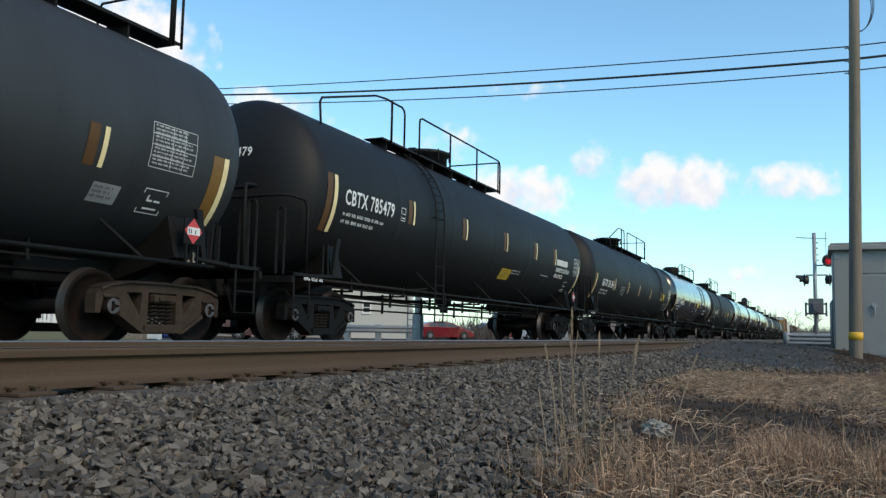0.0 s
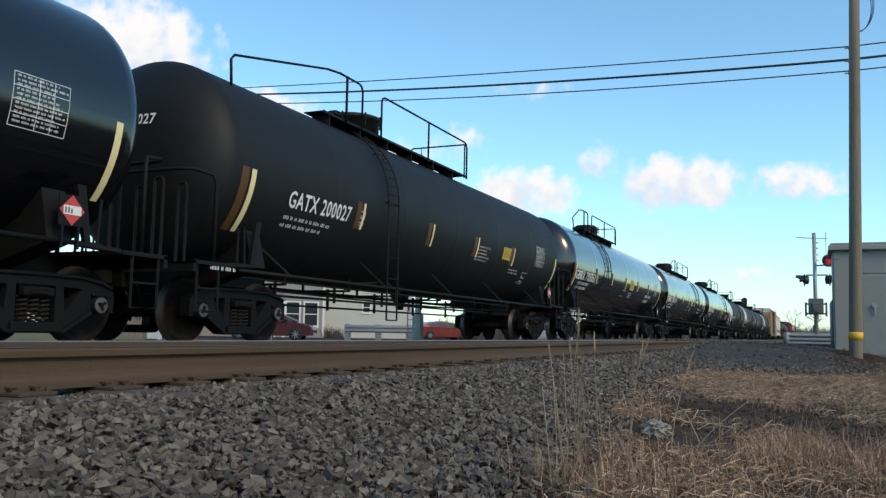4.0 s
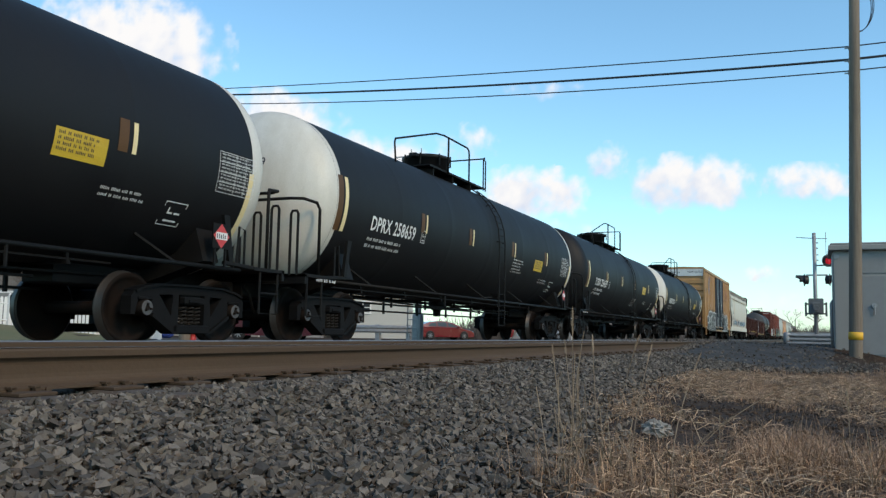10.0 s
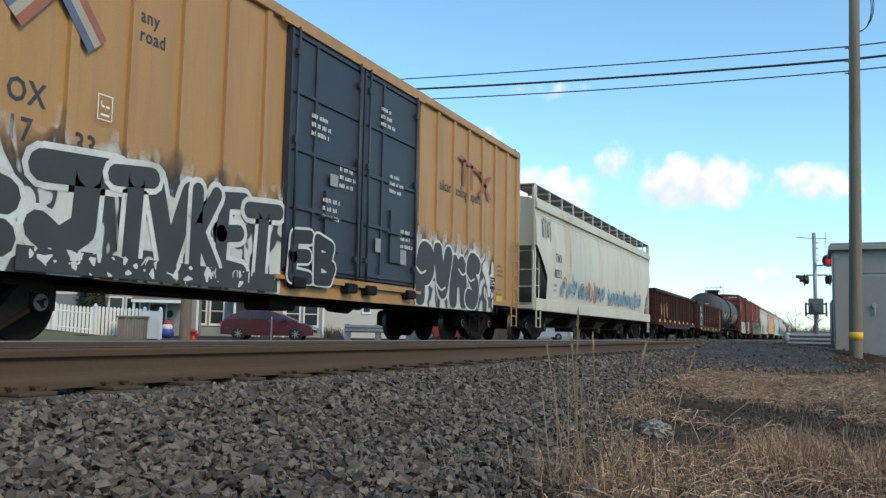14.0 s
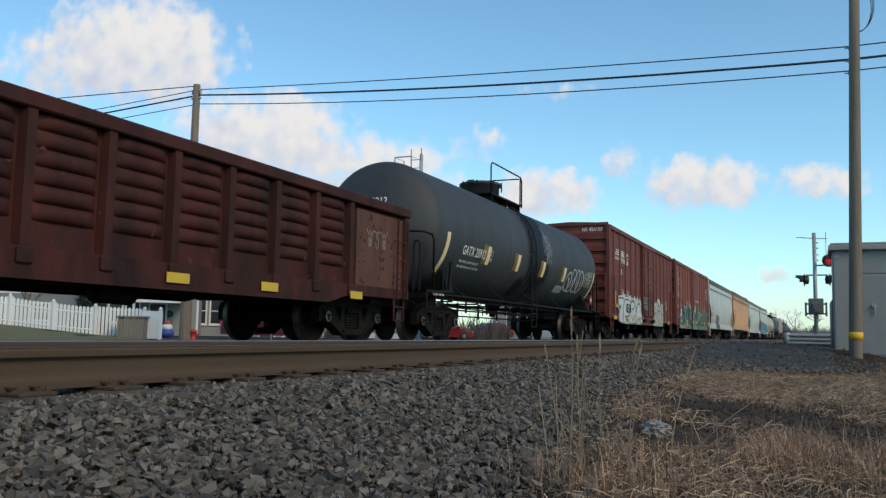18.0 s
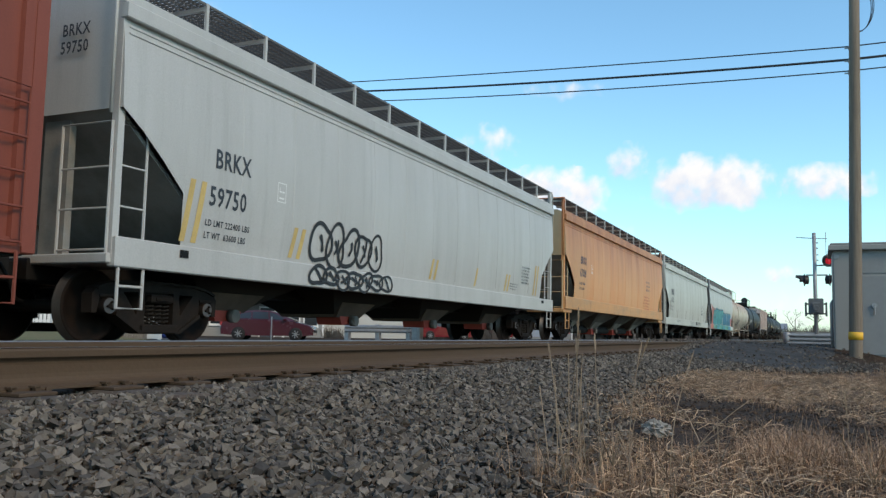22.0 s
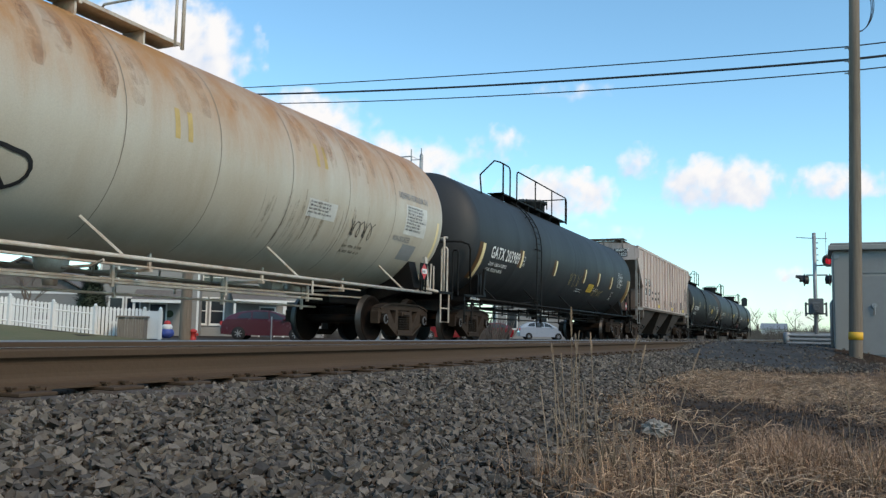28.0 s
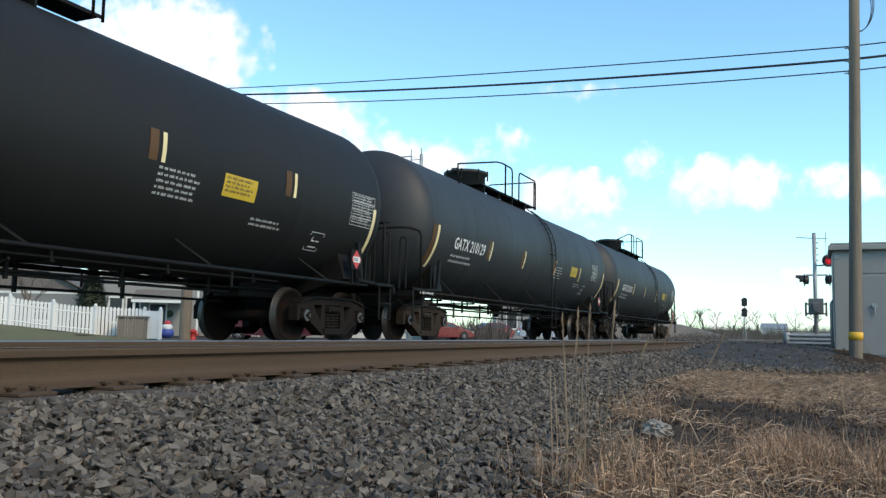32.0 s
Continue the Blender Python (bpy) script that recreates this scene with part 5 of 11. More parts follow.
def tank_car(Ls, B1, words, r=1.50, zc=2.70, paint=None, head_paint=None, style="crude", dome=5.7, loops=(), deck=(5.0, 9.0), ladder=8.4, stripes=(), gear_in=1.75, label="", seed=1, text_x=1.0, big=0.26, pipe=None, end_words=True, text_h=-0.53, wide=0.78, loads=None, truck=None):
    """Ls: the leading stripe; B1: the barrel's trailing end. Places along the car count from the leading stripe."""
    hd = 0.72
    L, R = Ls - 0.25 - hd, B1 + hd
    paint = paint or BLACK
    head_paint = head_paint or paint
    pipe = pipe or STEEL
    half, centre = (R - L) / 2, (L + R) / 2
    rnd = random.Random(seed)
    zr = 1.13 if style == "lpg" else 1.04
    car = thing("tank_car", pose(centre, YC, 0), label, "tank car", "cars of the passing freight train")
    train.append((car, centre))
    base = Ls - centre
    # shell: barrel and two dished heads
    b, prof = Build(), []
    seams = [-half + hd + (2 * half - 2 * hd) * k / 6 for k in range(1, 6)]
    prof.append((-half + hd, r))
    for s in seams:
        prof += [(s - 0.25, r), (s - 0.03, r), (s - 0.012, r + 0.0012), (s + 0.012, r + 0.0012), (s + 0.03, r), (s + 0.25, r)]
    prof.append((half - hd, r))
    b.turned(prof, "x", (0, 0, zc), 64, caps=False)
    barrel = part("barrel", b, paint, car)
    for s in (-1, 1):
        b = Build()
        pr = [(s * (half - hd), r)]
        for k in range(1, 15):
            a = math.pi / 2 * k / 14
            pr.append((s * (half - hd + hd * math.sin(a)), max(0.004, r * math.cos(a))))
        if s < 0:
            pr = pr[::-1]
        b.turned(pr, "x", (0, 0, zc), 64, caps=False)
        if head_paint is not paint:
            q = [(s * (half - hd), r + 0.003), (s * (half - hd - 0.12), r + 0.003)]
            b.turned(q if s < 0 else q[::-1], "x", (0, 0, zc), 64, caps=False)
        part("head", b, head_paint, car)
    # stub sills, saddles, end platforms
    for s in (-1, 1):
        b = Build()
        xe = s * (half + 0.12)
        b.bevel_box(min(xe, xe - s * 3.2), max(xe, xe - s * 3.2), -0.27, 0.27, 0.74, 1.10, 0.02)
        part("stub_sill", b, STEEL, car)
        b = Build()
        tx = s * (half - gear_in)
        out = [(-1.35, 1.05), (1.35, 1.05)]
        for k in range(9):
            a = math.radians(-25 - 130 * k / 8)
            out.append((math.cos(a) * (r + 0.01), zc + math.sin(a) * (r + 0.01)))
        b.plate([(-0.35, 0.82), (0.35, 0.82)] + [(1.38, 1.12)] + [(math.cos(math.radians(q)) * (r + 0.012), zc + math.sin(math.radians(q)) * (r + 0.012)) for q in (-38, -55, -72, -90, -108, -125, -142)] + [(-1.38, 1.12)], "x", (tx - 0.16, tx + 0.16))
        part("saddle", b, STEEL, car)
        b = Build()
        b.box(min(xe, xe - s * 0.75), max(xe, xe - s * 0.75), -1.50, 1.50, 1.06, 1.11)
        b.box(min(xe, xe - s * 0.06), max(xe, xe - s * 0.06), -1.50, 1.50, 0.95, 1.10)
        part("end_platform", b, STEEL, car)
        b = Build()
        xb = xe + s * 0.02
        b.tube([(xb - s * 0.45, -1.47, 1.05), (xb - s * 0.45, -1.47, 2.20), (xb - s * 0.40, -1.44, 2.31), (xb - s * 0.10, -1.38, 2.34), (xb, -1.20, 2.34), (xb, 1.20, 2.34), (xb - s * 0.10, 1.38, 2.34), (xb - s * 0.40, 1.44, 2.31), (xb - s * 0.45, 1.47, 2.20), (xb - s * 0.45, 1.47, 1.05)], 0.026, 8)
        part("end_handrail", b, pipe, car)
        for y in (-1.28, -0.55, 0.55, 1.28):
            b = Build()
            b.tube([(xb, y - 0.07, 1.08), (xb, y - 0.07, 2.08), (xb, y - 0.04, 2.13), (xb, y + 0.04, 2.13), (xb, y + 0.07, 2.08), (xb, y + 0.07, 1.08)], 0.022, 6)
            part("grab_iron", b, pipe, car)
        for y in (-1.46, 1.46):
            b = Build()
            b.tube([(xe - s * 0.12, y, 1.06), (xe - s * 0.12, y, 0.44), (xe - s * 0.56, y, 0.44), (xe - s * 0.56, y, 1.06)], 0.020)
            b.tube([(xe - s * 0.12, y, 0.74), (xe - s * 0.56, y, 0.74)], 0.016)
            part("sill_step", b, pipe, car)
            b = Build()
            b.tube([(xe - s * 0.95, y, 1.10), (xe - s * 0.95, y, 1.62), (xe - s * 1.08, y, 1.66), (xe - s * 1.12, y, 1.10)], 0.018)
            part("hand_hold", b, pipe, car)
            b = Build()
            b.plate([(xe - s * 1.30, 1.10), (xe - s * 1.22, 1.10), (xe - s * 1.34, 1.78), (xe - s * 1.46, 1.78)], "y", (y - 0.03, y + 0.03))
            b.tube([(xe - s * 0.75, y, 1.09), (xe - s * 1.4, y, 1.12)], 0.035)
            part("side_bracket", b, pipe, car)
    # side rails with slanting braces to the shell
    for y in (-1, 1):
        b = Build()
        b.tube([(-half + 0.9, y * 1.44, zr), (half - 0.9, y * 1.44, zr)], 0.030, 8)
        part("side_rail", b, pipe, car)
        b = Build()
        n = 5
        for k in range(n):
            x = -half + 2.2 + (2 * half - 4.4) * k / (n - 1)
            a = math.radians(-47)
            b = Build()
            b.tube([(x, y * 1.44, zr), (x - 0.36, y * (r * math.cos(a)), zc + r * math.sin(a))], 0.020)
            part("rail_brace", b, pipe, car)
            if k % 2:
                b = Build()
                b.tube([(x + 0.4, y * 1.44, 0.80), (x + 0.4, y * 1.44, zr)], 0.02)
                part("rail_hanger", b, pipe, car)
    # underside: outlet, brake rods and pipes
    b = Build()
    b.turned([(0, 0.13), (0.06, 0.20), (0.26, 0.24)], "z", (0.2, 0, zc - r - 0.20), 16)
    b.turned([(-0.16, 0.09), (0.0, 0.11)], "z", (0.2, 0, zc - r - 0.20), 14)
    b.tube([(0.2, 0.0, zc - r - 0.14), (0.2, -0.7, zc - r - 0.12), (0.2, -0.9, zc - r - 0.05)], 0.02)
    part("bottom_outlet", b, pipe, car)
    b = Build()
    b.tube([(-half + 1.0, 0.42, 0.98), (half - 1.0, 0.42, 0.98)], 0.022)
    b.tube([(-half + 1.6, -0.30, 0.90), (-1.0, -0.30, 0.84), (1.4, -0.30, 0.84), (half - 1.6, -0.30, 0.90)], 0.02)
    b.tube([(-half + 1.6, -0.62, 1.02), (half - 2.5, -0.62, 1.02)], 0.018)
    for k in range(6):
        x = -half + 3.2 + (2 * half - 6.4) * k / 5
        b.box(x - 0.03, x + 0.03, -0.66, 0.46, 0.96, 1.00)
        b.box(x - 0.02, x + 0.02, 0.40, 0.44, 0.98, zc - r * 0.93)
        b.box(x - 0.02, x + 0.02, -0.64, -0.60, 1.0, zc - r * 0.88)
    part("brake_rigging", b, pipe, car)
    for y, z, x0, x1, r0 in ((-0.30, 0.80, -half + 2.9, half - 3.4, 0.022), (0.16, 0.67, -half + 3.4, half - 2.9, 0.020)):
        b = Build()
        b.tube([(x0, y, z), (x1, y, z)], r0)
        part("brake_rod", b, pipe, car)
        for k in range(6):
            x = x0 + 0.5 + (x1 - x0 - 1.0) * k / 5
            b = Build()
            b.box(x - 0.022, x + 0.022, y - 0.022, y + 0.022, z - 0.06, 1.05)
            part("rod_hanger", b, pipe, car)
    b = Build()
    b.turned([(-0.36, 0.02), (-0.34, 0.12), (0.18, 0.13), (0.22, 0.05)], "x", (half - 3.3, 0.30, 0.98), 14)
    b.tube([(half - 3.1, 0.30, 0.98), (half - 2.0, 0.30, 0.90)], 0.022)
    part("brake_cylinder", b, pipe, car)
    b = Build()
    b.bevel_box(half - 4.4, half - 4.05, 0.15, 0.45, 0.92, 1.10, 0.03)
    part("air_reservoir", b, pipe, car)
    # dome, deck and railings on top
    top, xd = zc + r, base + dome
    b = Build()
    if style == "lpg":
        b.turned([(-0.12, 0.50), (0.50, 0.50), (0.53, 0.47), (0.53, 0.44), (0.58, 0.40)], "z", (xd, 0, top), 24)
        b.turned([(0.10, 0.515), (0.16, 0.515)], "z", (xd, 0, top), 24)
    else:
        b.turned([(-0.14, 0.54), (0.40, 0.55), (0.42, 0.62), (0.49, 0.62), (0.52, 0.54), (0.55, 0.12)], "z", (xd, 0, top), 28)
        b.bevel_box(xd - 0.80, xd - 0.55, -0.10, 0.10, top + 0.40, top + 0.50, 0.02)
    dm = part("dome", b, paint if style != "lpg" else STEEL, car)
    b = Build()
    for k in range(8):
        a = 2 * math.pi * k / 8 + 0.2
        q = 0.53 if style == "lpg" else 0.62
        b.tube([(xd + math.cos(a) * q, math.sin(a) * q, top + 0.24), (xd + math.cos(a) * q, math.sin(a) * q, top + 0.52)], 0.02)
    tagged(part("hatch_bolts", b, STEEL, car), kind="stuff")
    d0, d1 = base + deck[0], base + deck[1]
    yd = -0.80
    b = Build()
    b.bevel_box(d0, d1, yd, yd + 0.42, top - 0.005, top + 0.018, 0.005)
    b.bevel_box(d0, d1, yd - 0.014, yd, top - 0.025, top + 0.028, 0.005)
    part("deck", b, pipe, car)
    k = d0 + 0.25
    while k < d1:
        b = Build()
        b.plate([(yd + 0.02, top - 0.01), (yd + 0.40, top - 0.01), (yd + 0.40, zc + math.sqrt(r * r - (yd + 0.40) ** 2)), (yd + 0.02, zc + math.sqrt(r * r - (yd + 0.02) ** 2) - 0.01)], "x", (k, k + 0.035))
        part("deck_bracket", b, pipe, car)
        k += 1.15
    zt = top + (0.70 if style == "lpg" else 0.86)
    for i, (a, c) in enumerate(loops):
        a, c = base + a, base + c
        b = Build()
        if i == 0 and (len(loops) > 1 or c - a > 3.0):
            # a bar that rises from the shell to the posts beside the dome
            ys = -0.95
            e = c - (0.62 if len(loops) > 1 else 1.35)
            b.tube([(a, ys, zc + math.sqrt(r * r - ys * ys)), (a + 0.03, -0.9, top + 0.10), (a + 0.18, -0.84, top + 0.22), (e - 0.7, -0.82, zt - 0.05), (e - 0.25, -0.82, zt), (e, -0.82, zt), (c - 0.14, -0.82, zt), (c - 0.04, -0.82, zt - 0.04), (c, -0.82, zt - 0.14), (c, -0.82, top - 0.06)], 0.022, 8)
            b.tube([(e, -0.83, zt + 0.01), (e, -0.83, top - 0.06)], 0.026, 8)
        else:
            b.tube([(a, -0.82, top - 0.06), (a, -0.82, zt - 0.12), (a + 0.03, -0.82, zt - 0.04), (a + 0.12, -0.82, zt), (c - 0.14, -0.82, zt), (c - 0.04, -0.82, zt - 0.04), (c, -0.82, zt - 0.14), (c, -0.82, top - 0.06)], 0.022, 8)
            posts = max(1, round((c - a) / 1.9))
            for q in range(1, posts):
                b.tube([(a + (c - a) * q / posts, -0.82, top - 0.06), (a + (c - a) * q / posts, -0.82, zt)], 0.022, 6)
        part("railing", b, pipe, car)
    b = Build()
    b.tube([(d1 + 0.02, -0.82, top - 0.06), (d1 + 0.02, -0.82, zt - 0.10), (d1 + 0.02, -0.74, zt - 0.02), (d1 + 0.02, 0.74, zt - 0.02), (d1 + 0.02, 0.82, zt - 0.10), (d1 + 0.02, 0.82, top - 0.1)], 0.020, 8)
    b.tube([(d1 - 0.14, -0.82, top - 0.06), (d1 - 0.14, -0.82, zt - 0.10), (d1 - 0.08, -0.82, zt - 0.02), (d1 + 0.0, -0.80, zt - 0.03)], 0.020, 8)
    part("end_rail", b, pipe, car)
    # side ladder bent round the shell
    xl = base + ladder
    b = Build()
    route = [(-(r + 0.075), z) for z in (0.42, 0.8, 1.2, 1.6, 2.0, 2.4, zc)] + [(-(r + 0.075) * math.cos(math.radians(a)), zc + (r + 0.075) * math.sin(math.radians(a))) for a in (12, 24, 36, 48, 60)]
    for dx in (-0.21, 0.21):
        b.tube([(xl + dx, y, z) for y, z in route], 0.017)
    for k in range(len(route) - 1):
        for t in (0.0, 0.5) if k > 5 else (0.0,):
            y, z = route[k][0] * (1 - t) + route[k + 1][0] * t, route[k][1] * (1 - t) + route[k + 1][1] * t
            b.tube([(xl - 0.21, y, z), (xl + 0.21, y, z)], 0.012)
    for k in (2, 6, 9):
        for dx in (-0.21, 0.21):
            y, z = route[k]
            b.tube([(xl + dx, y, z), (xl + dx, y * 0.86, z if k < 9 else z - 0.1)], 0.014)
    b.tube([(xl - 0.21, -1.44, 1.12), (xl - 0.9, -1.2, 1.05)], 0.02)
    b.tube([(xl + 0.21, -1.44, 1.12), (xl + 0.9, -1.2, 1.05)], 0.02)
    part("side_ladder", b, pipe, car)
    # marks
    put = on_tank(r, zc)
    for x, h0, h1, w in stripes:
        bb = patch(Build(), put, base + x, base + x + w, zc + h0, zc + h1, 8, 0, 0.004)
        part("reflector_stripe", bb, YELLOW, car)
        # a brown ghost is added left of the stripe; it is no marking
        if w < 0.2 and paint in (BLACK, GLOSS, OLDBLACK, DUSTBLACK):
            bb = patch(Build(), put, base + x - 0.22, base + x - 0.22 + max(w, 0.10) * 1.5, zc + h0, zc + h1 + 0.01, 8, 0, 0.002)
            part("reflector_border", bb, GHOSTBROWN, car, "dull brown patch beside a yellow reflector")
    bb = patch(Build(), put, half - hd - 0.18, half - hd - 0.08, zc - 1.1, zc - 0.1, 8)
    part("reflector_stripe", bb, YELLOW, car)
    ink = LETTER if paint in (BLACK, GLOSS, OLDBLACK, DUSTBLACK, GREYTANK) else BLUELETTER
    tx = base + text_x
    if words:
        t = letters(car, words, put, tx, zc + text_h, big, ink, wide, e2=0.010)
        wide_x = max(v.co.x for v in t.data.vertices)
        if style == "lpg":
            letters(car, loads[0], put, tx + 0.55, zc + text_h - 0.18, 0.095, ink, 0.74, e2=0.008)
            letters(car, loads[1], put, tx + 0.50, zc + text_h - 0.35, 0.095, ink, 0.74, e2=0.008)
        elif loads:
            letters(car, loads[0], put, tx + 0.06, zc + text_h - 0.20, 0.09, ink, 0.70, e2=0.008)
            letters(car, loads[1], put, tx + 0.0, zc + text_h - 0.36, 0.09, ink, 0.70, e2=0.008)
        else:
            small_print(car, put, tx + 0.02, zc + text_h - 0.20, 1.5, 2, 0.06, seed, ink, 2.2, e2=0.004)
        stencil_box(car, put, wide_x + 0.32, zc + text_h - 0.02, 0.19)
        if end_words:
            ph = on_head(-half, hd, r, zc)
            letters(car, words, ph, -0.62, zc + 0.42, 0.15, ink if head_paint is paint else DARKLETTER, 0.84, e2=0.03)
            small_print(car, ph, -0.45, zc + 0.24, 0.8, 2, 0.055, seed + 5, ink if head_paint is paint else DARKLETTER, 2.0, e2=0.03)
    # diamond placard on its board at the trailing end
    b = Build()
    x = half - 1.42
    b.box(x - 0.17, x + 0.17, -1.515, -1.50, 1.30, 1.64)
    for q in (-0.11, 0.11):
        b.box(x + q - 0.015, x + q + 0.015, -1.515, -1.49, 1.05, 1.31)
    part("placard_board", b, STEEL, car)
    b = Build()
    b.add([(x, -1.522, 1.30), (x + 0.17, -1.522, 1.47), (x, -1.522, 1.64), (x - 0.17, -1.522, 1.47)], [(0, 1, 2, 3)])
    part("placard", b, REDSIGN, car, "red diamond hazard placard")
    b = Build()
    b.add([(x - 0.12, -1.526, 1.42), (x + 0.12, -1.526, 1.42), (x + 0.12, -1.526, 1.52), (x - 0.12, -1.526, 1.52)], [(0, 1, 2, 3)])
    part("placard_plate", b, LETTER, car, "white number plate on the placard")
    small_print(car, on_side(-1.5265, 0.0), x - 0.10, 1.435, 0.2, 1, 0.065, seed + 3, DARKLETTER)
    small_print(car, on_side(-1.52, 0.0), -half + 0.2, 1.0, 0.7, 1, 0.05, seed + 9)
    gear(car, centre, half, gear_in, 0.95, truck or TRUCKBLACK if paint in (BLACK, GLOSS) else TRUCKSUNDUST if paint in (OLDBLACK, TANKWHITE) else None)
    return car, put, half, zc

def ladder_flat(car, x, y, z0, z1, w=0.42, along="x", material=None, step=0.36, name="ladder"):
    """A ladder bent of one pipe with rungs between, standing flat on a side (along x) or an end (along y)."""
    b = Build()
    d = (lambda k: (x + k, y)) if along == "x" else (lambda k: (x, y + k))
    b.tube([(*d(-w / 2), z0), (*d(-w / 2), z1), (*d(w / 2), z1), (*d(w / 2), z0)], 0.02)
    pipe_ = part(name, b, material or STEEL, car)
    z = z0 + 0.04
    while z < z1 - 0.1:
        b = Build()
        b.tube([(*d(-w / 2), z), (*d(w / 2), z)], 0.014)
        part("rung", b, material or STEEL, pipe_)
        z += step
    return pipe_


def step_iron(car, x, y, material):
    b = Build()
    b.tube([(x - 0.2, y, 0.95), (x - 0.2, y, 0.42), (x + 0.2, y, 0.42), (x + 0.2, y, 0.95)], 0.022)
    b.tube([(x - 0.2, y, 0.68), (x + 0.2, y, 0.68)], 0.018)
    return part("sill_step", b, material, car)


def underframe(car, half, z0, material):
    b = Build()
    b.bevel_box(-half - 0.1, half + 0.1, -0.30, 0.30, 0.72, z0 + 0.05, 0.02)
    for k in range(9):
        x = -half + 1 + (2 * half - 2) * k / 8
        b.box(x - 0.06, x + 0.06, -1.35, 1.35, z0 - 0.16, z0)
    b.tube([(-half + 1.5, -0.5, z0 - 0.2), (half - 1.5, -0.5, z0 - 0.2)], 0.025)
    b.turned([(-0.4, 0.03), (-0.38, 0.15), (0.2, 0.17), (0.24, 0.05)], "x", (1.0, -0.75, z0 - 0.22), 14)
    b.bevel_box(-1.6, -0.9, -1.0, -0.5, z0 - 0.40, z0 - 0.1, 0.03)
    return part("underframe", b, material, car)


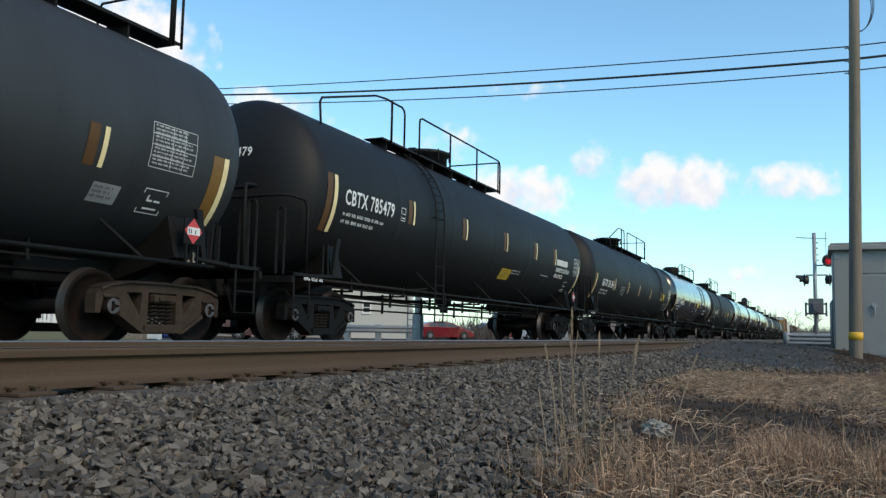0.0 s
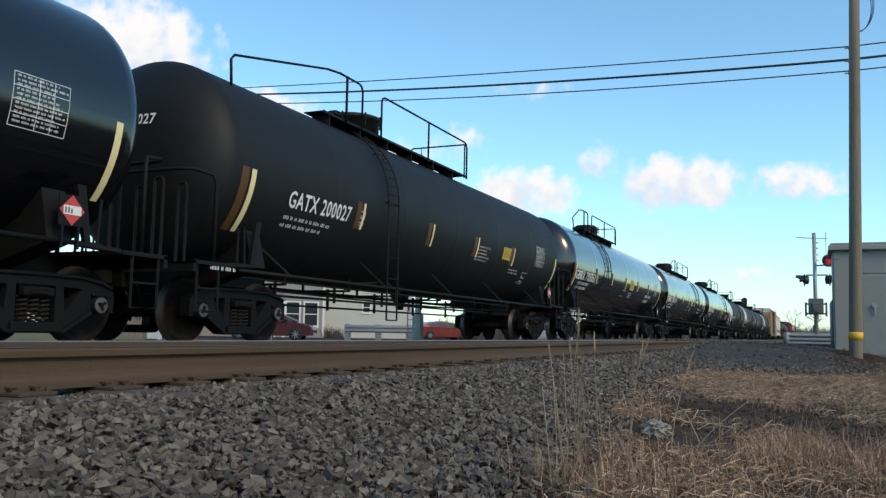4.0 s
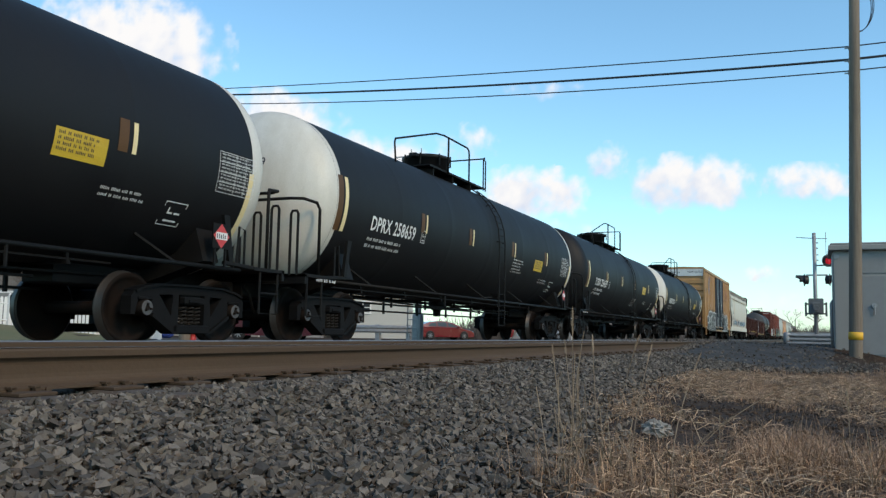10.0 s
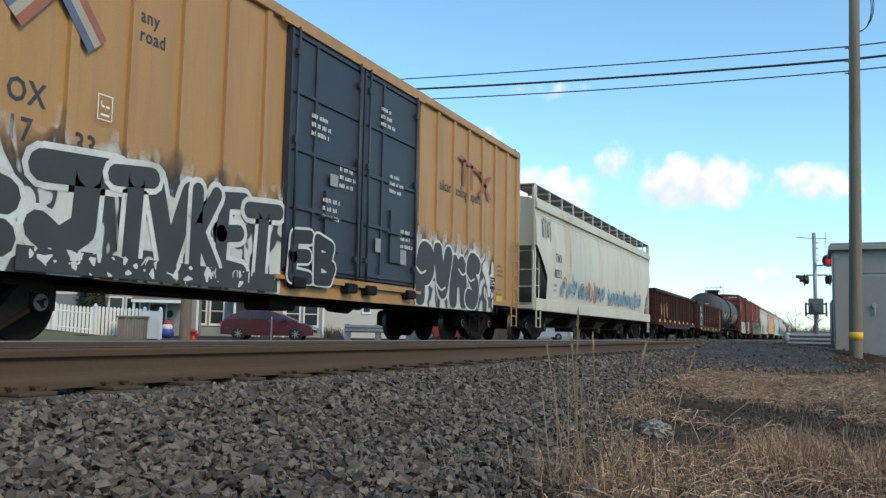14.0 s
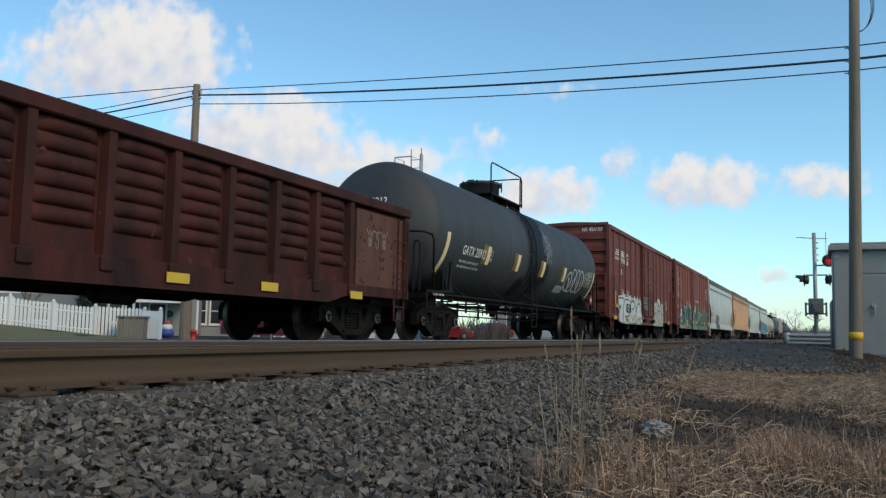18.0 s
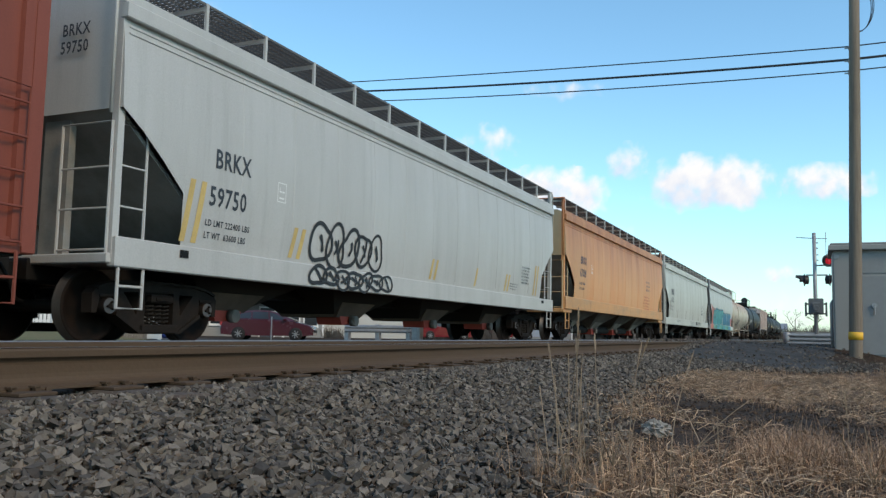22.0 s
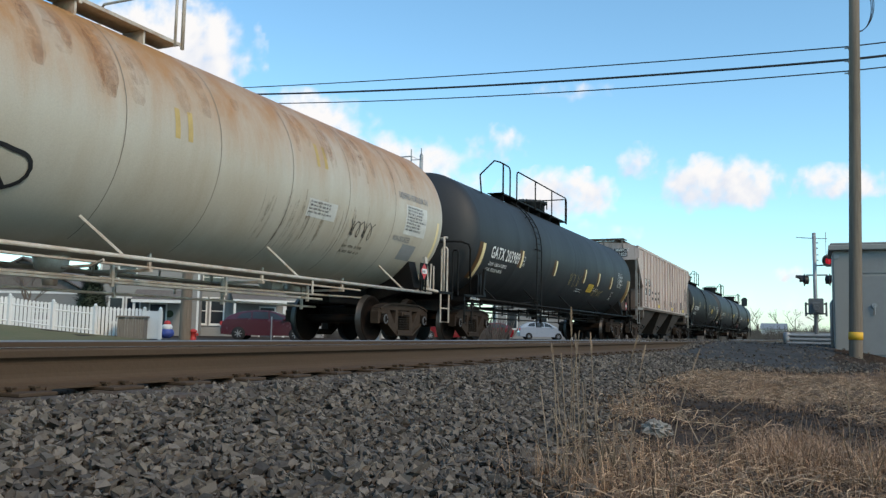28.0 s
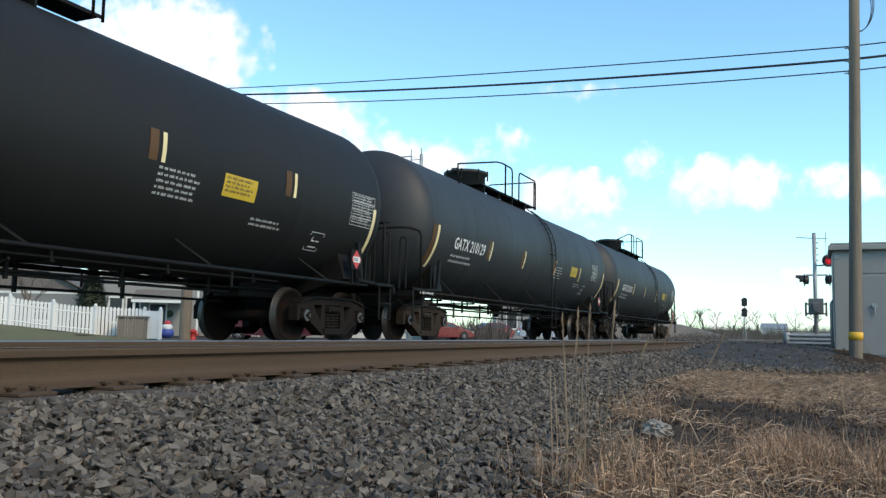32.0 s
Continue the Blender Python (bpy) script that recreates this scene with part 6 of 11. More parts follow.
def boxcar(L, R, z0, zt, paint, end_paint, roof_paint, ribs, door, label, door_paint=None, door_leaves=1, gear_in=2.2, ribw=0.09, cap=None, trim=None, door_rows=4, rib_at=None, creases=0):
    """door: x0, x1 from the middle. ribs: their number along the side."""
    half, centre = (R - L) / 2, (L + R) / 2
    car = thing("boxcar", pose(centre, YC, 0), label, "boxcar", "cars of the passing freight train")
    train.append((car, centre))
    ys = 1.52
    for s in (-1, 1):
        b = Build()
        b.box(-half, half, s * ys - 0.04, s * ys, z0, zt) if s > 0 else b.box(-half, half, -ys, -ys + 0.04, z0, zt)
        part("side_wall", b, paint, car)
        places = rib_at or [-half + 2 * half * k / ribs for k in range(ribs + 1)]
        for xa, xb in zip(places, places[1:]):
            if not creases or s > 0 or xb - xa > 2 or (xb > door[0] and xa < door[1]):
                continue
            for j in range(creases):
                z = z0 + 0.5 + (zt - z0 - 0.8) * j / (creases - 1)
                b = Build()
                b.plate([(s * ys, z - 0.025), (s * (ys + 0.018), z - 0.012), (s * (ys + 0.018), z + 0.012), (s * ys, z + 0.025)], "x", (xa + 0.16, xb - 0.16))
                part("pressed_crease", b, paint, car)
        for k, x in enumerate(places):
            if door[0] - 0.1 < x < door[1] + 0.1:
                continue
            b = Build()
            w = ribw if 0 < k < len(places) - 1 else ribw * 1.3
            x = min(max(x, -half + w), half - w)
            q = [(x - w, s * ys), (x - w * 0.85, s * (ys + 0.052)), (x + w * 0.85, s * (ys + 0.052)), (x + w, s * ys)]
            b.plate(q, "z", (z0 + 0.12, zt - 0.14))
            part("rib", b, paint, car)
        b = Build()
        b.bevel_box(-half, half, s * (ys + 0.03) - 0.05, s * (ys + 0.03) + 0.05, zt - 0.16, zt + 0.02, 0.015)
        part("top_chord", b, trim or paint, car)
        b = Build()
        deep = [(-half, z0 + 0.14), (-half, z0 - 0.02), (-half + 2.6, z0 - 0.02), (-half + 3.2, z0 - 0.22), (half - 3.2, z0 - 0.22), (half - 2.6, z0 - 0.02), (half, z0 - 0.02), (half, z0 + 0.14)]
        b.plate(deep, "y", (s * ys - 0.04, s * ys + 0.04))
        part("side_sill", b, paint, car)
        # door with frame, leaves, bars
        n = door_leaves
        for k in range(n):
            a = door[0] + (door[1] - door[0]) * k / n
            c = door[0] + (door[1] - door[0]) * (k + 1) / n
            b = Build()
            b.bevel_box(a + 0.02, c - 0.02, s * (ys + 0.05) - 0.035, s * (ys + 0.05) + 0.035, z0 + 0.16, zt - 0.2, 0.012)
            d = part("door", b, door_paint or paint, car)
            b = Build()
            for j in range(door_rows + 1):
                z = z0 + 0.25 + (zt - z0 - 0.55) * j / door_rows
                b.bevel_box(a + 0.04, c - 0.04, s * (ys + 0.09) - 0.03, s * (ys + 0.09) + 0.03, z - 0.035, z + 0.035, 0.01)
            if n > 1:
                for x in (a + 0.06, (a * 2 + c) / 3, c - 0.06):
                    b.bevel_box(x - 0.03, x + 0.03, s * (ys + 0.09) - 0.028, s * (ys + 0.09) + 0.028, z0 + 0.2, zt - 0.24, 0.008)
            part("door_ribs", b, door_paint or paint, d)
            if n == 1 and door_rows < 10:
                for x in (a + 0.06, (a + c) / 2, c - 0.06):
                    b = Build()
                    b.bevel_box(x - 0.04, x + 0.04, s * (ys + 0.10) - 0.03, s * (ys + 0.10) + 0.03, z0 + 0.2, zt - 0.24, 0.01)
                    part("door_post", b, door_paint or paint, d)
            if n > 1 or door_rows < 10:
                b = Build()
                b.bevel_box((a + c) / 2 - 0.05, (a + c) / 2 + 0.42, s * (ys + 0.10) - 0.035, s * (ys + 0.10) + 0.035, z0 + 0.55, z0 + 1.55, 0.01)
                part("lock_box", b, door_paint or paint, d)
                for x in (a + 0.35, c - 0.35):
                    b = Build()
                    b.bevel_box(x - 0.16, x + 0.16, s * (ys + 0.13) - 0.07, s * (ys + 0.13) + 0.07, z0 - 0.10, z0 + 0.07, 0.02)
                    part("door_roller", b, STEEL, d)
            for x in ((a + 0.18, c - 0.18) if n > 1 else (a + 0.25,)):
                b = Build()
                b.tube([(x, s * (ys + 0.15), z0 + 0.12), (x, s * (ys + 0.15), zt - 0.2)], 0.024, 8)
                for z in (z0 + 0.5, (z0 + zt) / 2 + 0.1, zt - 0.6):
                    b.box(x - 0.06, x + 0.06, s * (ys + 0.14) - 0.03, s * (ys + 0.14) + 0.03, z - 0.05, z + 0.05)
                part("door_bar", b, door_paint or paint, d)
            b = Build()
            b.tube([((a + c) / 2 - 0.25, s * (ys + 0.17), z0 + 1.1), ((a + c) / 2 + 0.25, s * (ys + 0.17), z0 + 1.1)], 0.02)
            part("door_handle", b, door_paint or paint, d)
        for za, zb in ((z0 + 0.02, z0 + 0.08), (zt - 0.22, zt - 0.17)):
            b = Build()
            b.box(door[0] - 0.2, door[1] + 0.2, s * (ys + 0.10) - 0.03, s * (ys + 0.10) + 0.03, za, zb)
            part("door_track", b, trim or paint, car)
    # ends with pressed ridges
    for s in (-1, 1):
        b = Build()
        prof, n = [], 7
        hh = zt - z0 - (0.75 if cap else 0.25)
        for k in range(n):
            za = z0 + 0.1 + hh * k / n
            dz = hh / n
            prof += [(0.0, za), (0.0, za + dz * 0.10), (0.10, za + dz * 0.17), (0.10, za + dz * 0.62), (0.0, za + dz * 0.96)]
        prof += [(0.0, zt + 0.12)]
        verts, faces = [], []
        for dx, z in prof:
            y = ys - 0.02
            if z > zt:
                pass
            verts += [(s * (half - 0.06 + dx), -y, z), (s * (half - 0.06 + dx), y, z)]
        for k in range(len(prof) - 1):
            faces.append((2 * k, 2 * k + 1, 2 * k + 3, 2 * k + 2))
        b.add(verts, faces, False)
        b.box(s * (half - 0.10) - 0.02, s * (half - 0.10) + 0.02, -ys + 0.03, ys - 0.03, z0, zt + 0.1)
        part("end_wall", b, end_paint, car)
        for y in (-ys, ys):
            b = Build()
            b.bevel_box(s * half - 0.09, s * half + 0.07, y - 0.06, y + 0.06, z0 - 0.02, zt + 0.01, 0.015)
            part("corner_post", b, paint, car)
        if cap:
            b = Build()
            b.box(s * (half + 0.01) - 0.03, s * (half + 0.01) + 0.03, -ys, ys, zt - 0.52, zt - 0.02)
            part("end_band", b, cap, car, "pale band across the top of the end")
        ladder_flat(car, s * (half + 0.12), -1.22, z0 + 0.05, z0 + 1.7, 0.42, "y", end_paint)
        ladder_flat(car, s * (half - 0.35), -ys - 0.11, z0 + 0.05, z0 + (1.6 if s < 0 else 1.7), 0.42, "x", paint)
        step_iron(car, s * (half - 0.35), -ys - 0.06, paint)
        b = Build()
        b.box(s * (half + 0.25) - 0.22, s * (half + 0.25) + 0.22, -0.9, 0.9, z0 + 0.02, z0 + 0.06)
        part("end_platform", b, STEEL, car)
    b = Build()
    b.plate([(-ys - 0.02, zt), (-ys - 0.02, zt + 0.03), (-0.9, zt + 0.12), (0, zt + 0.16), (0.9, zt + 0.12), (ys + 0.02, zt + 0.03), (ys + 0.02, zt)], "x", (-half, half))
    part("roof", b, roof_paint, car)
    b = Build()
    b.box(-half + 0.1, half - 0.1, -ys + 0.03, ys - 0.03, z0 - 0.05, z0 + 0.02)
    part("floor", b, STEEL, car)
    underframe(car, half, z0 - 0.03, STEEL)
    gear(car, centre, half, gear_in, 0.90)
    return car, on_side(-ys), half


def gondola(L, R, z0, zt, paint, label, ribs=14, corrugated=False, gear_in=1.3, rib_at=None, sheet=None):
    half, centre = (R - L) / 2, (L + R) / 2
    car = thing("gondola_car", pose(centre, YC, 0), label, "gondola car", "cars of the passing freight train")
    train.append((car, centre))
    ys = 1.46
    for s in (-1, 1):
        b = Build()
        b.box(-half, half, min(s * ys, s * (ys - 0.03)), max(s * ys, s * (ys - 0.03)), z0, zt)
        part("side_wall", b, sheet or paint, car)
        for k in range(len(rib_at) if rib_at else ribs + 1):
            x = rib_at[k] if rib_at else min(max(-half + 2 * half * k / ribs, -half + 0.09), half - 0.09)
            if corrugated and k == ribs - 1:
                continue
            b = Build()
            b.plate([(x - 0.085, s * ys), (x - 0.06, s * (ys + 0.11)), (x + 0.06, s * (ys + 0.11)), (x + 0.085, s * ys)], "z", (z0 + 0.02, zt - 0.08))
            b.bevel_box(x - 0.10, x + 0.10, min(s * (ys + 0.02), s * (ys + 0.13)), max(s * (ys + 0.02), s * (ys + 0.13)), z0 - 0.10, z0 + 0.10, 0.03)
            part("rib", b, paint, car)
            if corrugated and k < ribs - 2 and k != 1:
                xa, xb = x + 0.12, x + 2 * half / ribs - 0.12
                for j in range(6):
                    z = z0 + 0.48 + (zt - z0 - 0.66) * j / 5
                    vs, fs, n = [], [], 6
                    for xx, q in ((xa, 0.0), (xa + 0.10, 0.75), (xa + 0.22, 1.0), (xb - 0.22, 1.0), (xb - 0.10, 0.75), (xb, 0.0)):
                        q *= 1 + 0.12 * noise.noise((xx * 3, j * 5.0, k * 1.0))
                        vs += [(xx, s * (ys + 0.075 * q * math.sin(math.pi * i / n)), z + 0.095 * math.cos(math.pi * i / n)) for i in range(n + 1)]
                    for a in range(5):
                        fs += [(a * (n + 1) + i, a * (n + 1) + i + 1, (a + 1) * (n + 1) + i + 1, (a + 1) * (n + 1) + i) for i in range(n)]
                    b = Build()
                    b.add(vs, fs, True)
                    part("pressed_ridge", b, paint, car)
        b = Build()
        b.bevel_box(-half - 0.03, half + 0.03, s * (ys + 0.04) - 0.10, s * (ys + 0.04) + 0.10, zt - 0.10, zt + 0.08, 0.02)
        part("top_chord", b, paint, car)
        b = Build()
        b.plate([(-half, z0 + 0.1), (-half, z0 - 0.08), (-half + 2.2, z0 - 0.08), (-half + 2.9, z0 - 0.24), (half - 2.9, z0 - 0.24), (half - 2.2, z0 - 0.08), (half, z0 - 0.08), (half, z0 + 0.1)], "y", (s * (ys + 0.04) - 0.06, s * (ys + 0.04) + 0.06))
        part("side_sill", b, paint, car)
        e = s
        b = Build()
        b.box(e * half - 0.05, e * half, -ys, ys, z0, zt)
        part("end_wall", b, paint, car)
        for j in range(4):
            b = Build()
            z = z0 + 0.3 + (zt - z0 - 0.5) * j / 3.5
            b.plate([(e * half, z - 0.10), (e * (half + 0.10), z - 0.04), (e * (half + 0.10), z + 0.04), (e * half, z + 0.10)], "y", (-ys, ys))
            part("end_ridge", b, paint, car)
        b = Build()
        b.bevel_box(e * (half + 0.03) - 0.12, e * (half + 0.03) + 0.12, -ys, ys, zt - 0.12, zt + 0.07, 0.02)
        part("end_cap", b, paint, car)
        ladder_flat(car, e * (half + 0.14), -1.2, z0 - 0.1, zt - 0.1, 0.42, "y", paint)
        ladder_flat(car, e * (half - 0.35), -ys - 0.17, z0 - 0.1, zt - 0.2, 0.42, "x", paint)
        step_iron(car, e * (half - 0.35), -ys - 0.1, paint)
    b = Build()
    b.box(-half + 0.03, half - 0.03, -ys + 0.02, ys - 0.02, z0 - 0.06, z0 + 0.02)
    part("floor", b, paint, car)
    underframe(car, half, z0 - 0.05, STEEL)
    gear(car, centre, half, gear_in, 0.70)
    return car, on_side(-ys), half


def hopper_section(z, zt):
    """Half width of a round-sided hopper at height z."""
    t = (z - 1.2) / (zt - 1.2)
    return 1.47 + 0.10 * math.sin(math.pi * min(1, max(0, t * 0.95 + 0.05))) ** 0.8


def round_hopper(L, R, paint, sill_paint, label, zt=4.10, end_paint=None, gate=None, gear_in=1.3, outlets=4, board=None, words="", words2="", ink=None, sill=(0.90, 1.26), text_h=(2.6, 2.1), text_x=1.9, loads=("LD LMT", "LT WT"), outlet_paint=None, bracket=None):
    half, centre = (R - L) / 2, (L + R) / 2
    car = thing("covered_hopper_car", pose(centre, YC, 0), label, "covered hopper", "cars of the passing freight train")
    train.append((car, centre))
    end_paint = end_paint or paint
    # body lofted along the car
    xs = [-half + 0.02, -half + 0.35, -half + 0.70, -half + 1.12, -half + 1.17] + [-half + 1.17 + (2 * half - 2.34) * k / 16 for k in range(1, 16)]
    xs += [-x for x in xs[:5]][::-1]

    def low(x):
        d = half - abs(x)
        if d < 1.14:
            return 2.80 - 0.86 * (d / 1.12) ** 1.15
        return 1.94 if d < 1.15 else 1.22

    verts, faces, n = [], [], 9
    for x in xs:
        zb = low(x)
        ring = []
        for k in range(n):
            z = zb + (zt - zb) * k / (n - 1)
            ring.append((hopper_section(z, zt), z))
        for y, z in ring:
            verts.append((x, -y, z))
        verts.append((x, -1.30, zt + 0.12))
        verts.append((x, 0, zt + 0.30))
        verts.append((x, 1.30, zt + 0.12))
        for y, z in ring[::-1]:
            verts.append((x, y, z))
    m = 2 * n + 3
    for i in range(len(xs) - 1):
        for k in range(m - 1):
            a, c = i * m + k, i * m + k + 1
            faces.append((a, c, c + m, a + m))
    faces.append(tuple(range(m)))
    faces.append(tuple((len(xs) - 1) * m + k for k in range(m)))
    b = Build()
    b.add(verts, faces, False)
    body = part("body", b, paint, car)
    body.data.materials.append(end_paint)
    for p in body.data.polygons:
        if abs(p.center.x) > half - 0.03:
            p.material_index = 1
    for k in range(1, 12):
        b = Build()
        x = -half + 1.0 + (2 * half - 2.0) * k / 12
        vs, fs = [], []
        for j in range(8):
            z = 1.35 + (zt - 1.55) * j / 7
            y = -hopper_section(z, zt)
            vs += [(x - 0.022, y + 0.002, z), (x, y - 0.006, z), (x + 0.022, y + 0.002, z)]
        for j in range(7):
            a = 3 * j
            fs += [(a, a + 1, a + 4, a + 3), (a + 1, a + 2, a + 5, a + 4)]
        b.add(vs, fs)
        part("panel_seam", b, paint, car)
    for s in (-1, 1):
        b = Build()
        b.bevel_box(-half + 0.02, half - 0.02, s * 1.50 - 0.06, s * 1.50 + 0.06, sill[0], sill[1], 0.015)
        part("side_sill", b, sill_paint, car)
        b = Build()
        b.bevel_box(-half, half, s * 1.53 - 0.05, s * 1.53 + 0.05, zt - 0.22, zt - 0.02, 0.015)
        b.box(-half, half, min(s * 1.53, s * 1.49), max(s * 1.53, s * 1.49), zt - 0.02, zt + 0.10)
        part("eave", b, paint, car)
        for z in (zt - 0.30, zt - 0.38):
            b = Build()
            yy = hopper_section(z, zt)
            b.bevel_box(-half + 0.1, half - 0.1, min(s * (yy - 0.01), s * (yy + 0.014)), max(s * (yy - 0.01), s * (yy + 0.014)), z - 0.012, z + 0.012, 0.004)
            part("roof_bead", b, paint, car)
        b = Build()
        for k in range(7):
            y = s * (0.79 + 0.116 * k)
            b.box(-half - 0.05, half + 0.05, y - 0.009, y + 0.009, zt + 0.465, zt + 0.50)
        k, x = 0, -half - 0.04
        while x < half + 0.05:
            b.box(x - 0.008, x + 0.008, min(s * 0.79, s * 1.485), max(s * 0.79, s * 1.485), zt + 0.468, zt + 0.495)
            x += 0.075
        part("running_board", b, board or GRATING, car)
        for k in range(14):
            x = -half + 0.15 + (2 * half - 0.3) * k / 13
            b = Build()
            b.box(x - 0.025, x + 0.025, min(s * 1.47, s * 1.51), max(s * 1.47, s * 1.51), zt + 0.06, zt + 0.50)
            b.box(x - 0.02, x + 0.02, min(s * 0.78, s * 1.50), max(s * 0.78, s * 1.50), zt + 0.40, zt + 0.46)
            part("board_bracket", b, bracket or paint, car)
        # ends: sloping sheet, posts, ladders, platform
        e = s
        b = Build()
        b.plate([(e * (half - 2.3), 1.10), (e * (half - 2.2), 1.10), (e * (half - 0.03), 2.80), (e * (half - 0.12), 2.80)], "y", (-1.45, 1.45))
        part("slope_sheet", b, ENDSLOPE, car)
        b = Build()
        b.bevel_box(e * (half - 0.45) - 0.5, e * (half - 0.45) + 0.5, -1.50, 1.50, 0.94, 1.06, 0.015)
        part("end_platform", b, sill_paint, car)
        b = Build()
        b.bevel_box(e * (half - 0.16) - 0.05, e * (half - 0.16) + 0.05, -0.62, -0.20, 1.06, 2.80, 0.02)
        part("end_column", b, ENDSLOPE, car)
        if e > 0:
            b = Build()
            b.turned([(-0.5, 0.05), (-0.45, 0.19), (0.45, 0.19), (0.5, 0.05)], "y", (half - 0.75, -0.75, 1.45), 16)
            b.bevel_box(half - 1.0, half - 0.72, -1.2, -0.8, 1.06, 1.3, 0.03)
            part("brake_cylinder", b, HOPTAN, car)
        else:
            b = Build()
            b.turned([(-0.03, 0.26), (0.03, 0.26)], "x", (-half + 0.12, 0.35, 1.9), 18)
            part("brake_wheel", b, STEEL, car)
        for y in (-1.46, 1.46):
            b = Build()
            b.bevel_box(e * (half - 0.06) - 0.05, e * (half - 0.06) + 0.05, y - 0.05, y + 0.05, 1.0, zt + (0.48 if y < 0 else 0.1), 0.012)
            part("corner_post", b, end_paint if end_paint is not HOPTAN else paint, car)
            ladder_flat(car, e * (half - 0.30), y, 1.10, 2.62, 0.50, "x", end_paint if end_paint is HOPTAN else paint, 0.49)
        ladder_flat(car, e * (half + 0.02), -1.06, 1.06, 2.62, 0.80, "y", end_paint if end_paint is HOPTAN else paint, 0.49)
        step_iron(car, e * (half - 0.32), -1.52, sill_paint)
        b = Build()
        b.tube([(e * (half - 0.02), -1.5, zt + 0.50), (e * (half + 0.10), -1.5, zt + 0.40), (e * (half + 0.10), -1.5, zt - 1.4)], 0.022, 8)
        b.tube([(e * (half + 0.04), -1.5, zt + 0.50), (e * (half + 0.04), 1.5, zt + 0.50)], 0.02, 8)
        part("end_handrail", b, paint, car)
    # added dark sheet closes the belly and stands for the dark hollow inside
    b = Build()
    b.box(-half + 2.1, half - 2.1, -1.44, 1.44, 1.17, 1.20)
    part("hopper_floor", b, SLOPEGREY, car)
    # discharge chutes and gates; shade and sunlit faces are put into their colours
    low_gate = 0.25 if outlet_paint else 0.32
    if outlet_paint:
        b = Build()
        b.turned([(-half + 3.6, 0.10), (-half + 3.7, 0.16), (half - 3.7, 0.16), (half - 3.6, 0.10)], "x", (0, -0.35, 0.44), 14)
        part("outlet_pipe", b, CHUTEDARK, car)
    for k in range(outlets):
        x = (k - (outlets - 1) / 2) * 3.7
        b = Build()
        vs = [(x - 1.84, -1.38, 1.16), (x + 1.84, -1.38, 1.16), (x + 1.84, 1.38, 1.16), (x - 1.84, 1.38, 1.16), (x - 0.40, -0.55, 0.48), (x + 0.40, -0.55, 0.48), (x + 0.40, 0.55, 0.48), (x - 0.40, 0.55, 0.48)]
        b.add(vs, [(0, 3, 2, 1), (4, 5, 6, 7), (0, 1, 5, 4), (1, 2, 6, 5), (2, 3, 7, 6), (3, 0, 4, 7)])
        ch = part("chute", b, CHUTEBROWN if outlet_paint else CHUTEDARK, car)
        b = Build()
        vs = [(x - 0.80, -1.06, 0.96), (x + 0.80, -1.06, 0.96), (x + 0.80, 1.06, 0.96), (x - 0.80, 1.06, 0.96), (x - 0.44, -0.62, 0.46), (x + 0.44, -0.62, 0.46), (x + 0.44, 0.62, 0.46), (x - 0.44, 0.62, 0.46)]
        b.add(vs, [(0, 3, 2, 1), (4, 5, 6, 7), (0, 1, 5, 4), (1, 2, 6, 5), (2, 3, 7, 6), (3, 0, 4, 7)])
        part("outlet", b, outlet_paint or HOPCHUTE, ch)
        b = Build()
        b.plate([(x - 0.40, 0.62), (x + 0.40, 0.62), (x + 0.27, low_gate), (x - 0.27, low_gate)], "y", (-0.64, -0.10))
        part("gate", b, gate or STEEL, ch)
        b = Build()
        b.turned([(-0.06, 0.10), (0.06, 0.10)], "y", (x + 0.05, -0.72, 0.40), 14)
        part("gate_cap", b, TRUCKGREY, ch)
    b = Build()
    b.bevel_box(-half - 0.1, half + 0.1, -0.28, 0.28, 0.74, 1.02, 0.02)
    part("centre_sill", b, STEEL, car)
    gear(car, centre, half, gear_in, 0.75)

    def put(x, h, e2=0.0):
        return (x, -hopper_section(h, zt) - 0.006 - e2, h)
    if words:
        letters(car, words, put, -half + text_x, text_h[0], 0.26, ink or DARKLETTER, 0.78)
        letters(car, words2, put, -half + text_x - 0.08, text_h[1], 0.26, ink or DARKLETTER, 0.80)
        stencil_box(car, put, -half + text_x + 1.45, text_h[0] - 0.25, 0.22)
        for k, line in enumerate(loads):
            letters(car, line, put, -half + text_x - 0.12, text_h[1] - 0.28 - 0.17 * k, 0.085, ink or DARKLETTER, 0.85)
        letters(car, words, on_end(-half, 0.03), 0.55, zt - 0.35, 0.15, ink or DARKLETTER, 0.8)
        letters(car, words2, on_end(-half, 0.03), 0.53, zt - 0.57, 0.15, ink or DARKLETTER, 0.8)
    return car, put, half


